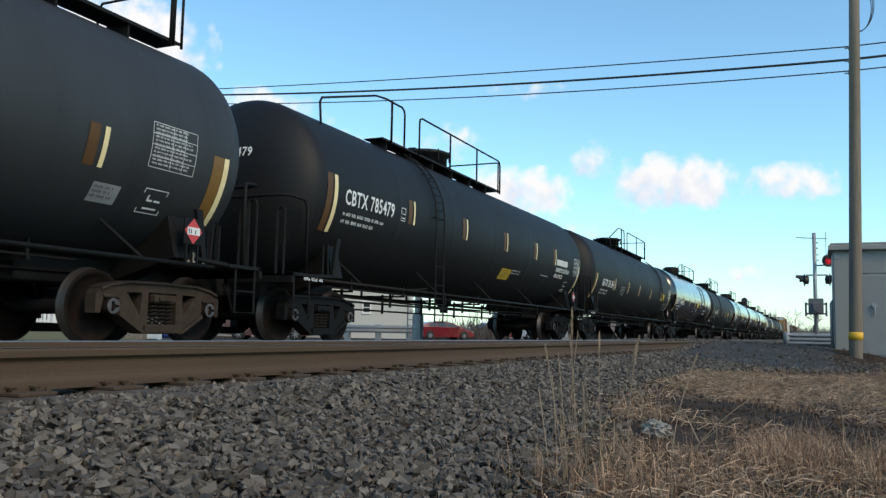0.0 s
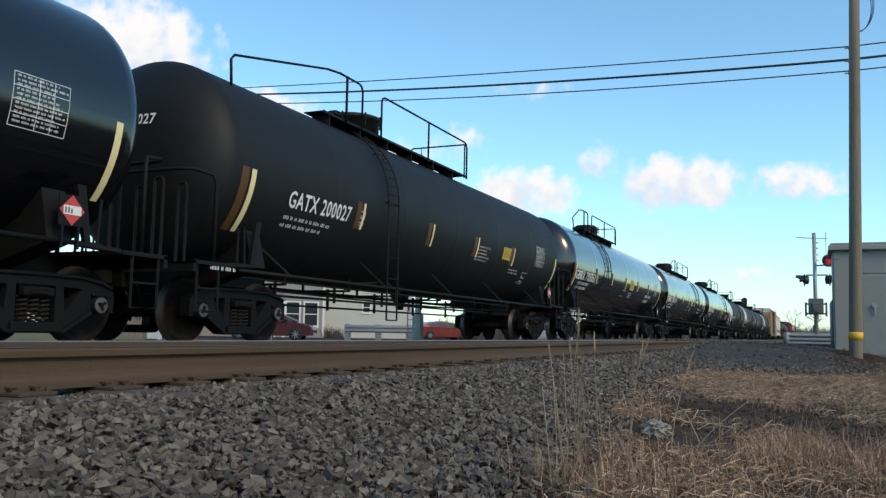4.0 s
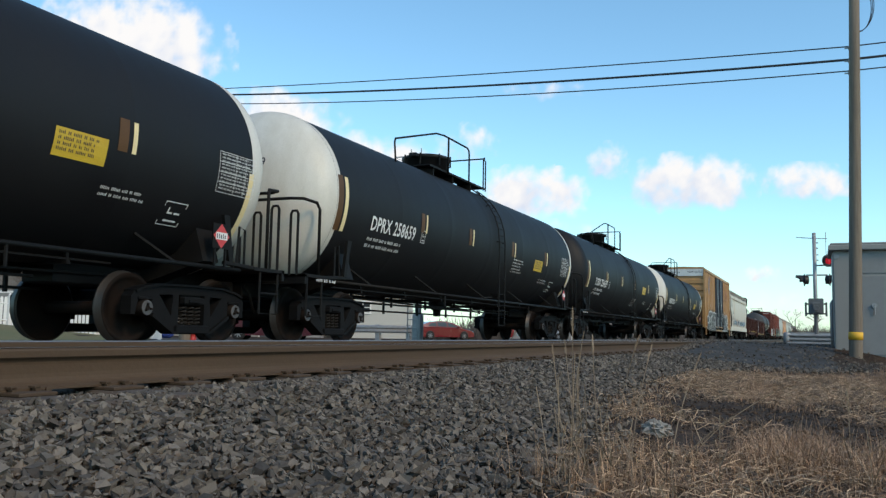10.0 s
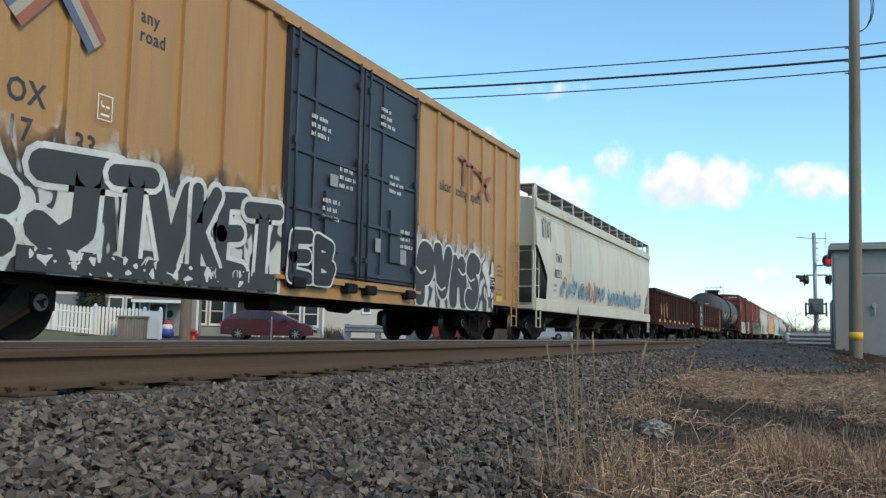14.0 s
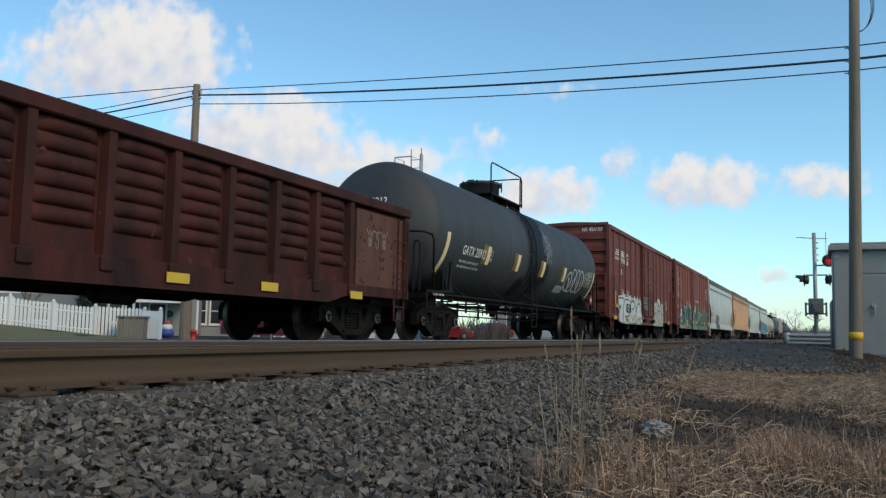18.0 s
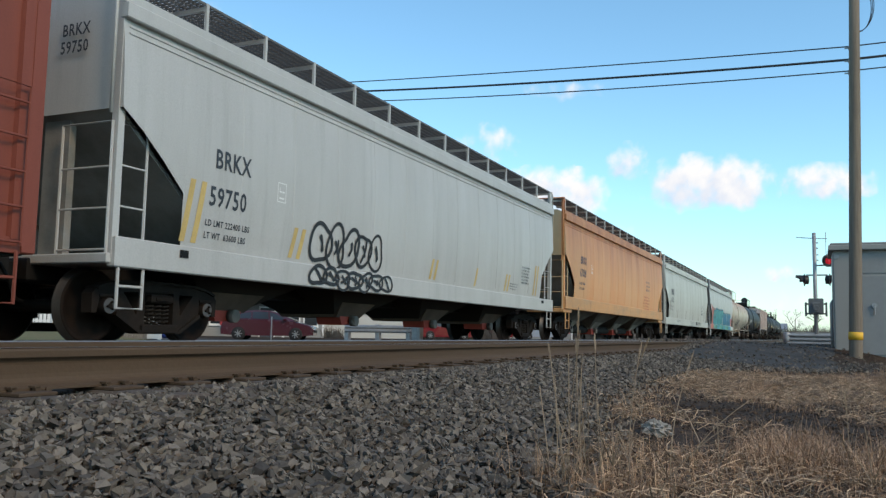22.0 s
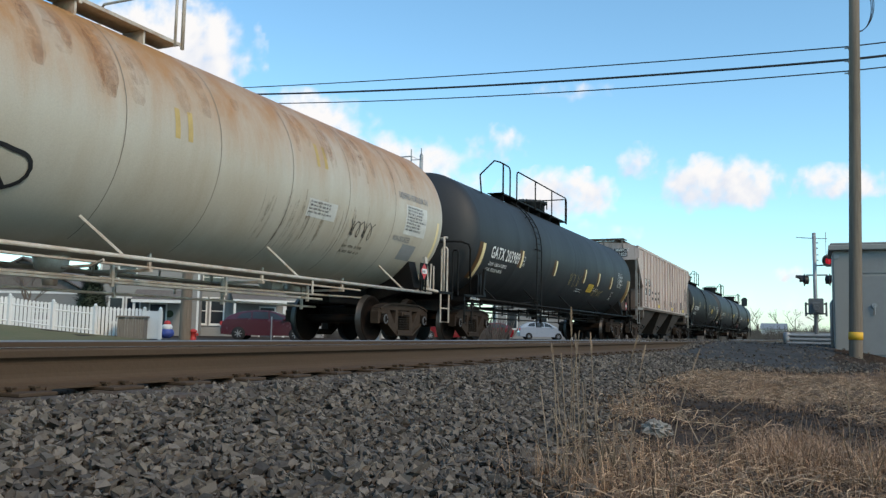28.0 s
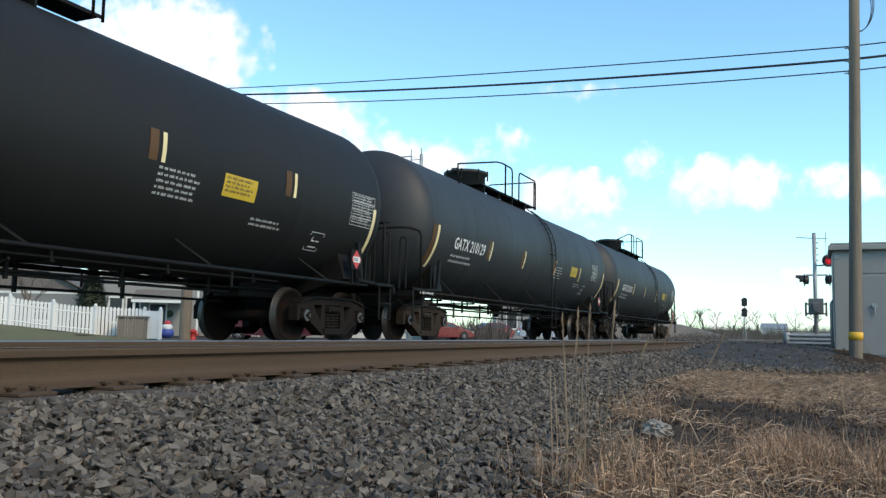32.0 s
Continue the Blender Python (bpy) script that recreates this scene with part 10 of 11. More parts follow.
def house(at, w, d, h, rise, siding, label, windows, doors=(), along=True, porch=None):
    """A house with its front along local x, facing -y."""
    ho = thing("house", at, label, "house", "houses beyond the street")
    b = Build()
    b.box(0, w, 0, d, -0.5, h)
    part("wall", b, siding, ho)
    b = Build()
    n = int(h / 0.16)
    for k in range(n):
        z = 0.05 + k * 0.16
        b.plate([(-0.004, z), (-0.022, z), (-0.004, z + 0.15)], "x", (0.0, w))
    tagged(part("clapboard", b, siding, ho), kind="stuff")
    b = Build()
    if along:
        b.plate([(-0.5, h - 0.1), (-0.5, h), (d / 2, h + rise), (d + 0.5, h), (d + 0.5, h - 0.1), (d / 2, h + rise - 0.15)], "x", (-0.4, w + 0.4))
    else:
        b.plate([(-0.4, h - 0.1), (-0.4, h), (w / 2, h + rise), (w + 0.4, h), (w + 0.4, h - 0.1), (w / 2, h + rise - 0.15)], "y", (-0.4, d + 0.4))
        b.plate([(0, h - 0.1), (w / 2, h + rise - 0.15), (w, h - 0.1)], "y", (0.0, d))
    part("roof", b, ROOFING, ho)
    b = Build()
    for x in (-0.02, w - 0.12):
        b.box(x, x + 0.14, -0.03, 0.0, -0.3, h)
    b.box(0, w, -0.05, 0.0, h - 0.22, h - 0.05)
    part("corner_trim", b, TRIM, ho)
    for q in windows:
        window(ho, q[0], 0, q[1], q[2], q[3])
    for x, mat in doors:
        b = Build()
        b.box(x - 0.1, x + 1.05, -0.05, 0, 0.0, 2.15)
        fr = part("door_frame", b, TRIM, ho)
        b = Build()
        b.bevel_box(x, x + 0.95, -0.09, -0.05, 0.02, 2.05, 0.01)
        part("door", b, mat, ho)
    if porch:
        x0, x1, z = porch
        b = Build()
        b.plate([(-1.9, z), (-1.9, z + 0.12), (0.0, z + 0.85), (0.0, z + 0.7)], "x", (x0, x1))
        part("porch_roof", b, ROOFING, ho)
        for x in (x0 + 0.15, x1 - 0.15):
            b = Build()
            b.bevel_box(x - 0.07, x + 0.07, -1.8, -1.66, -0.4, z, 0.01)
            part("porch_post", b, TRIM, ho)
        b = Build()
        b.box(x0, x1, -1.95, -1.88, z - 0.04, z + 0.14)
        part("fascia", b, TRIM, ho)
    return ho


DARKDOOR = surface("dark_front_door", (0.035, 0.04, 0.05), 0.5, bump=0.02)
house(pose(43.6, 60.0, -0.35, 0, 0, -65), 9.5, 9, 3.2, 2.6, SIDING_GREY, "grey one-storey house with gabled roof", [(1.2, 1.0, 1.0, 1.2), (5.5, 1.0, 1.4, 1.2)], along=False)
house(pose(40.2, 42.2, -0.35, 0, 0, -55), 6.2, 9, 5.6, 2.0, SIDING_TAN, "pale grey two-storey house with porch and white trim", [(0.7, 0.9, 0.75, 1.5), (1.75, 0.9, 0.75, 1.5), (1.2, 3.6, 1.0, 1.3)], [(3.2, DARKDOOR)], porch=(2.3, 5.6, 2.15))
house(pose(44.9, 39.3, -0.35, 0, 0, -46), 9.6, 9, 5.4, 2.0, SIDING_GREY, "grey two-storey house with white-framed windows", [(0.6, 0.9, 0.8, 1.7), (1.75, 0.9, 0.8, 1.7), (6.9, 0.9, 0.9, 1.6), (8.2, 0.9, 0.9, 1.6), (1.2, 3.4, 1.2, 1.3)], [(5.1, DARKDOOR)], porch=(3.0, 6.6, 2.4))
house(pose(53.2, 33.6, -0.35, 0, 0, -48), 7.0, 8, 4.6, 1.6, SIDING_WHITE, "white-sided building behind a guard rail", [(3.1, 2.0, 0.5, 0.7)])
house(pose(89.5, 33.4, -0.35, 0, 0, -66), 8.6, 8, 5.0, 2.0, SIDING_GREY, "grey-green house with two windows", [(1.2, 1.2, 1.1, 1.9), (4.4, 1.2, 1.3, 1.5)])
b = Build()
b.turned([(-0.05, 0.24), (0.05, 0.24)], "y", (0, 0, 0), 16)
solid("door_wreath", b, EVERGREEN, "round red-brown wreath on a house wall", "wreath", at=pose(42.75, 38.6, 1.1, 0, 0, -55))

# white picket fence
POSTS = [(17.0, 33.6, 0.50), (19.2, 32.4, 0.45), (21.2, 31.5, 0.36), (22.75, 30.85, 0.26), (24.1, 30.15, 0.13), (25.2, 28.95, -0.06), (26.25, 27.7, -0.20)]
fence = thing("picket_fence", pose(0, 0, 0), "white vinyl picket fence with capped posts", "fence")
pk = Build()
pk.plate([(-0.055, -0.06), (-0.055, 1.10), (-0.03, 1.16), (0.03, 1.16), (0.055, 1.10), (0.055, -0.06)], "y", (-0.012, 0.012))
PICKET = pk.mesh("picket")
pb = Build()
pb.bevel_box(-0.07, 0.07, -0.07, 0.07, -0.2, 1.20, 0.01)
pb.bevel_box(-0.09, 0.09, -0.09, 0.09, 1.20, 1.235, 0.01)
pb.turned([(1.235, 0.05), (1.27, 0.075), (1.33, 0.055), (1.36, 0.01)], "z", (0, 0, 0), 10)
POST = pb.mesh("fence_post")
for (x0, y0, z0), (x1, y1, z1) in zip(POSTS, POSTS[1:]):
    n = max(2, int(math.hypot(x1 - x0, y1 - y0) / 0.14))
    turn = math.degrees(math.atan2(y1 - y0, x1 - x0))
    for k in range(1, n):
        t = k / n
        dip = -0.025 * math.sin(math.pi * t)
        part("picket", PICKET, FENCE, fence, at=pose(x0 + (x1 - x0) * t, y0 + (y1 - y0) * t, z0 + (z1 - z0) * t + 0.05 + dip, 0, 0, turn))
    for h in (0.25, 0.92):
        b = Build()
        b.tube([(x0, y0, z0 + h), (x1, y1, z1 + h)], 0.035, 4)
        part("fence_rail", b, FENCE, fence)
for x, y, z in POSTS:
    part("fence_post", POST, FENCE, fence, at=pose(x, y, z))
for (x0, y0, z0), (x1, y1, z1) in (((26.25, 27.7, -0.2), (27.7, 26.2, -0.25)),):
    for k in range(1, 14):
        t = k / 14
        part("picket", PICKET, FENCE, fence, at=pose(x0 + (x1 - x0) * t + 0.5, y0 + (y1 - y0) * t + 0.5, z0 + (z1 - z0) * t + 0.1, 0, 0, -45))
gate = thing("gate_panel", pose(27.75, 26.0, -0.28, 0, 0, -48), "plain white fence panel", "fence panel")
b = Build()
b.bevel_box(-0.42, 0.42, -0.03, 0.03, 0.0, 1.18, 0.01)
part("board", b, FENCE, gate)
for x in (-0.32, 0.32):
    part("post", POST, FENCE, gate, at=pose(x, 0, 0))
# weathered bin store
bins = thing("bin_enclosure", pose(26.55, 26.75, -0.28, 0, 0, -64), "weathered board enclosure before the fence", "enclosure")
for k in range(10):
    b = Build()
    b.bevel_box(0.108 * k, 0.108 * k + 0.095, 0.0, 0.03, 0.0, 0.86 + 0.02 * (k % 3), 0.004)
    part("board", b, OLDWOOD, bins)
b = Build()
b.bevel_box(-0.06, 1.14, -0.08, 0.6, 0.88, 0.95, 0.01)
b.box(0.0, 0.06, 0.05, 0.6, 0, 0.88)
b.box(1.0, 1.06, 0.05, 0.6, 0, 0.88)
part("lid", b, OLDWOOD, bins)
# hydrant, sign post, inflatable figure
hy = thing("fire_hydrant", pose(26.7, 22.85, -0.32), "red fire hydrant by the pole", "fire hydrant")
b = Build()
b.turned([(0, 0.16), (0.05, 0.16), (0.06, 0.12), (0.36, 0.12), (0.37, 0.15), (0.41, 0.15), (0.46, 0.11), (0.50, 0.03)], "z", (0, 0, 0), 16)
part("barrel", b, HYDRANT, hy)
for s in (-1, 1):
    b = Build()
    b.turned([(0, 0.06), (0.14, 0.06), (0.16, 0.04)] if s > 0 else [(-0.16, 0.04), (-0.14, 0.06), (0, 0.06)], "y", (0, s * 0.08, 0.28), 10)
    part("outlet", b, HYDRANT, hy)
sp = thing("sign_post", pose(33.4, 23.9, -0.33), "bare grey metal sign post", "sign post")
b = Build()
b.plate([(-0.03, -0.02), (0.03, -0.02), (0.02, 0.02), (-0.02, 0.02)], "z", (0, 1.15))
part("post", b, GALV, sp)
inf = thing("garden_inflatable", pose(32.1, 29.1, -0.36), "blue, white and red round garden inflatable", "inflatable")
for z0, rr, mat in ((0.30, 0.34, BLUEFAB), (0.58, 0.25, TRIM), (0.78, 0.17, HYDRANT)):
    b = Build()
    b.turned([(z0 + rr * 0.8 * math.sin(math.radians(a)), rr * math.cos(math.radians(a)) + 0.01) for a in (-85, -60, -30, 0, 30, 60, 85)], "z", (0, 0, 0), 18)
    part("lobe", b, mat, inf)


def beam_rail(x0, y0, x1, y1, z):
    g_ = thing("guard_rail", pose(0, 0, 0), "grey steel guard rail on short posts", "guard rail")
    d = Vector((x1 - x0, y1 - y0, 0)).normalized()
    n = Vector((d.y, -d.x, 0))
    b = Build()
    o = [(0.0, 0.40), (0.05, 0.46), (0.05, 0.52), (0.0, 0.57), (0.05, 0.62), (0.05, 0.68), (0.0, 0.73)]
    vs, fs = [], []
    for p, h in o:
        for e in ((x0, y0), (x1, y1)):
            vs.append((e[0] + n.x * p, e[1] + n.y * p, z + h))
    for k in range(len(o) - 1):
        fs.append((2 * k, 2 * k + 1, 2 * k + 3, 2 * k + 2))
    b.add(vs, fs)
    part("rail_beam", b, GALV, g_)
    for t in (0.04, 0.5, 0.96):
        x, y = x0 + (x1 - x0) * t - n.x * 0.1, y0 + (y1 - y0) * t - n.y * 0.1
        b = Build()
        b.bevel_box(x - 0.10, x + 0.10, y - 0.10, y + 0.10, z - 0.1, z + 0.76, 0.01)
        part("post", b, GALV, g_)


beam_rail(31.3, 18.6, 32.5, 16.0, -0.25)


def wheel_mesh(r=0.33):
    b = Build()
    b.turned([(-0.10, r * 0.62), (-0.10, r * 0.9), (-0.07, r), (0.07, r), (0.10, r * 0.9), (0.10, r * 0.62)], "y", (0, 0, 0), 24)
    t = b.mesh("tyre")
    b = Build()
    b.turned([(-0.09, r * 0.60), (-0.06, r * 0.64), (0.06, r * 0.64), (0.09, r * 0.60)], "y", (0, 0, 0), 24)
    for k in range(7):
        a = 2 * math.pi * k / 7
        b.tube([(0, -0.09, 0), (math.cos(a) * r * 0.58, -0.085, math.sin(a) * r * 0.58)], 0.03, 5)
    b.turned([(-0.10, 0.05), (0, 0.06)], "y", (0, 0, 0), 10)
    return t, b.mesh("rim")


TYRE, RIM = wheel_mesh()


def parked_car(at, paint, label, length=4.5, high=1.50):
    car_ = thing("parked_car", at, label, "car", "parked cars")
    k, hh = length / 4.5, high / 1.5
    side = [(-2.22, 0.30), (-2.24, 0.62), (-2.15, 0.92), (-2.02, 1.02), (-0.9, 1.04), (0.95, 0.98), (1.55, 0.90), (2.05, 0.76), (2.22, 0.58), (2.22, 0.30), (1.72, 0.25), (-1.72, 0.25)]
    side = [(x * k, z * hh) for x, z in side]
    b = Build()
    n = len(side)
    vs = []
    for y, s in ((-0.86, 0.97), (-0.80, 1.0), (0.80, 1.0), (0.86, 0.97)):
        vs += [(x * (1.0 if s == 1.0 else 0.985), y, 0.25 * hh + (z - 0.25 * hh) * s) for x, z in side]
    fs = [tuple(range(n)), tuple(3 * n + i for i in range(n))]
    for r_ in range(3):
        for i in range(n):
            a, c = r_ * n + i, r_ * n + (i + 1) % n
            fs.append((a, c, c + n, a + n))
    b.add(vs, fs)
    body = part("body", b, paint, car_)
    roof = [(-2.10, 0.98), (-1.82, 1.22), (-1.30, 1.41), (-0.60, 1.50), (0.05, 1.48), (0.50, 1.36), (1.36, 0.97)]
    roof = [(x * k, z * hh) for x, z in roof]
    b = Build()
    m_ = len(roof)
    vs = []
    for y0, y1 in ((-0.80, -0.62), (0.80, 0.62)):
        vs += [(x, y0 + (y1 - y0) * min(1, max(0, (z / hh - 1.0) / 0.45)), z) for x, z in roof]
    b.add(vs, [tuple(range(m_)), tuple(m_ + i for i in range(m_))] + [(i, i + 1, m_ + i + 1, m_ + i) for i in range(m_ - 1)])
    part("cabin", b, paint, car_)
    for s in (-1, 1):
        for q in ([(-1.50, 1.09), (-1.28, 1.30), (-0.82, 1.40), (-0.80, 1.08)], [(-0.72, 1.08), (-0.74, 1.41), (0.00, 1.41), (0.05, 1.06)], [(0.12, 1.06), (0.08, 1.40), (0.40, 1.31), (0.98, 1.02)]):
            b = Build()
            b.add([(x * k, s * (0.815 - 0.17 * min(1, max(0, (z - 1.0) / 0.45)) + 0.004), z * hh) for x, z in q], [(0, 1, 2, 3)])
            part("side_window", b, PANE, car_)
        b = Build()
        b.bevel_box(1.95 * k, 2.2 * k, s * 0.62 - 0.18, s * 0.62 + 0.18, 0.60 * hh, 0.74 * hh, 0.03)
        part("headlight", b, CHROME, car_)
        b = Build()
        b.bevel_box(-2.26 * k, -2.1 * k, s * 0.66 - 0.16, s * 0.66 + 0.16, 0.70 * hh, 0.92 * hh, 0.03)
        part("tail_light", b, HYDRANT, car_)
        b = Build()
        b.bevel_box(0.75 * k, 0.95 * k, s * 0.95 - 0.08, s * 0.95 + 0.08, 0.98 * hh, 1.10 * hh, 0.03)
        part("mirror", b, paint, car_)
        for x in (-1.36 * k, 1.38 * k):
            w = part("wheel", TYRE, RUBBER, car_, at=pose(x, s * 0.80, 0.33, 0, 0, 0 if s < 0 else 180))
            part("rim", RIM, ALLOY, w)
    b = Build()
    b.add([(0.54 * k, -0.58, 1.345 * hh), (0.54 * k, 0.58, 1.345 * hh), (1.30 * k, 0.74, 1.0 * hh), (1.30 * k, -0.74, 1.0 * hh)], [(0, 1, 2, 3)])
    b.v = [(x + 0.012, y, z + 0.012) for x, y, z in b.v]
    part("windscreen", b, PANE, car_)
    b = Build()
    b.bevel_box(2.16 * k, 2.26 * k, -0.5, 0.5, 0.42 * hh, 0.56 * hh, 0.02)
    part("grille", b, RUBBER, car_)
    return car_


parked_car(pose(35.1, 25.2, -0.34, 0, 0, -64), CARRED, "dark red hatchback parked beyond the street", 4.6, 1.5)
parked_car(pose(55.1, 24.7, -0.32, 0, 0, -40), CARBRIGHT, "bright red car parked beyond the street", 4.4, 1.35)
parked_car(pose(65.8, 25.3, -0.32, 0, 0, 150), CARBRIGHT, "red and white car seen from behind", 4.3, 1.45)
parked_car(pose(77.3, 24.2, -0.30, 0, 0, -62), CARSILVER, "silver blue van by the grey house", 4.6, 1.75)


def bare_tree(at, high, label, seed, depth=5, spread=0.5, name="bare_tree"):
    rnd = random.Random(seed)
    tree = thing(name, at, label, "tree", "leafless trees")
    trunk, crown = Build(), Build()

    def grow(p, d, length, r, level):
        q = p + d * length
        mid = p + d * length * 0.5 + Vector((rnd.uniform(-1, 1), rnd.uniform(-1, 1), 0)) * length * 0.05
        (trunk if level < 2 else crown).tube([p, mid, q], r, 6 if level < 2 else 3, caps=False)
        if level >= depth:
            return
        for k in range(rnd.randint(2, 3 if level else 4)):
            a = Vector((rnd.uniform(-1, 1), rnd.uniform(-1, 1), rnd.uniform(-0.1, 0.8)))
            nd = (d * (1 - spread) + a.normalized() * spread).normalized()
            grow(p + d * length * rnd.uniform(0.55, 1.0), nd, length * rnd.uniform(0.55, 0.8), r * 0.58, level + 1)

    grow(Vector((0, 0, -0.1)), Vector((0, 0, 1)), high * 0.36, high * 0.018, 0)
    part("trunk", trunk, TWIG, tree)
    part("crown", crown, TWIG, tree)
    return tree


bare_tree(pose(32.0, 38.8, 0.1), 4.6, "small bare tree on the lawn", 5)
bare_tree(pose(46.2, -5.0, -0.35), 7.0, "bare tree behind the equipment cabinet", 6)
for k, (x, y, h) in enumerate(((262, 36.5, 9), (272, 33.0, 12), (268, 28.8, 11), (278, 24.5, 12), (266, 21.0, 10), (280, 17.5, 13), (292, 12.0, 12), (285, 7.0, 10), (300, 2.0, 13), (310, -8, 14), (296, 40, 13), (305, 47, 14))):
    bare_tree(pose(x, y, 0.2), h, "distant leafless tree on the skyline", 20 + k, 5, 0.55)
# conical evergreen
ev = thing("evergreen_tree", pose(35.0, 37.25, -0.3), "dark narrow evergreen beside the house", "tree")
b = Build()
b.turned([(0, 0.10), (3.4, 0.02)], "z", (0, 0, 0), 8)
part("trunk", b, TWIG, ev)
vs, fs = [], []
rnd = random.Random(3)
for k in range(5200):
    h = 3.9 * rnd.random() ** 1.3
    rr = (1.15 * (1 - (h / 4.0) ** 1.5) + 0.06) * rnd.uniform(0.55, 1.06) * (1 + 0.1 * math.sin(h * 7))
    a = rnd.uniform(0, 2 * math.pi)
    c = Vector((math.cos(a) * rr, math.sin(a) * rr, 0.1 + h))
    d = Vector((math.cos(a), math.sin(a), rnd.uniform(-0.2, 0.9))).normalized() * rnd.uniform(0.10, 0.2)
    s = d.cross(Vector((0, 0, 1))).normalized() * 0.08
    i = len(vs)
    vs += [c - s, c + s, c + d]
    fs.append((i, i + 1, i + 2))
b = Build()
b.add(vs, fs)
b.turned([(0.15, 0.5), (0.5, 0.95), (1.5, 0.85), (2.6, 0.55), (3.5, 0.18), (3.9, 0.02)], "z", (0, 0, 0), 14)
part("crown", b, EVERGREEN, ev)

# far skyline: brush, embankment, low white building
def brush(name, x0, x1, y0, y1, z, high, n, label, seed):
    rnd_ = random.Random(seed)
    vs, fs = [], []
    for k in range(n):
        x, y = rnd_.uniform(x0, x1), rnd_.uniform(y0, y1)
        top_ = high * rnd_.uniform(0.35, 1.0) * (0.7 + 0.5 * math.sin(y * 0.3 + x * 0.07) ** 2)
        for q in range(4):
            w = rnd_.uniform(0.010, 0.026) * min(high, 3.0)
            tall = top_ * rnd_.uniform(0.5, 1.0)
            dx, dy = rnd_.uniform(-0.5, 0.5) * tall, rnd_.uniform(-0.55, 0.55) * tall
            i = len(vs)
            vs += [(x, y - w, z), (x, y + w, z), (x + dx, y + dy + w * 0.2, z + tall), (x + dx, y + dy - w * 0.2, z + tall)]
            fs.append((i, i + 1, i + 2, i + 3))
    b = Build()
    b.add(vs, fs)
    return solid(name, b, BRUSH, label, "brush", kind="stuff")


brush("skyline_brush", 240, 330, -12, 60, -0.4, 4.6, 9000, "leafless brush along the skyline", 8)
brush("trackside_brush", 110, 240, 14.5, 34, -0.5, 2.0, 2600, "brown trackside brush", 9)
# unseen trees behind the camera, added to darken the tanks' lower reflections
brush("unseen_wood_edge", -70, 95, -44, -34, -0.5, 8.6, 2600, "unseen leafless wood edge, added to darken reflections in the tanks", 14)
# brown bank that runs down to the track
b = Build()
crest = [(112, 27.5, 3.0), (135, 24.5, 2.8), (150, 22.3, 2.5), (168, 19.6, 1.5), (184, 17.4, 0.45), (196, 16.4, -0.3)]
vs = []
for x, y, z in crest:
    for dy, k in ((-3.2, 0.0), (-1.9, 0.55), (-0.5, 0.95), (0.5, 1.0), (3.0, 0.6), (7.0, 0.0)):
        vs.append((x, y + dy, -0.5 + (z + 0.5) * k + 0.12 * noise.noise((x * 0.3, dy, 3.0))))
b.add(vs, [(6 * i + j, 6 * i + j + 1, 6 * i + j + 7, 6 * i + j + 6) for i in range(len(crest) - 1) for j in range(5)], True)
solid("bank", b, BRUSH, "brown bank of dead grass running down to the track", "bank", kind="structure")
brush("yard_brush", 57, 64, 22.5, 27.5, -0.5, 2.3, 260, "leafless bushes by the parked cars", 10)
brush("yard_bush", 51.2, 52.2, 31.0, 32.2, -0.45, 1.3, 120, "leafless bush before the white building", 12)
far_barn = thing("far_building", pose(258.5, 8.8, -0.2, 0, 0, 90), "low white building on the skyline", "building")
b = Build()
b.box(0, 6.6, -8, 0, 0, 3.2)
part("wall", b, TRIM, far_barn)
b = Build()
b.plate([(-8.3, 3.1), (-4, 4.6), (0.3, 3.1), (0.3, 3.3), (-4, 4.9), (-8.3, 3.3)], "x", (-0.3, 6.9))
part("roof", b, GALV, far_barn)

# ---- clouds: a drifting backdrop far behind everything ----


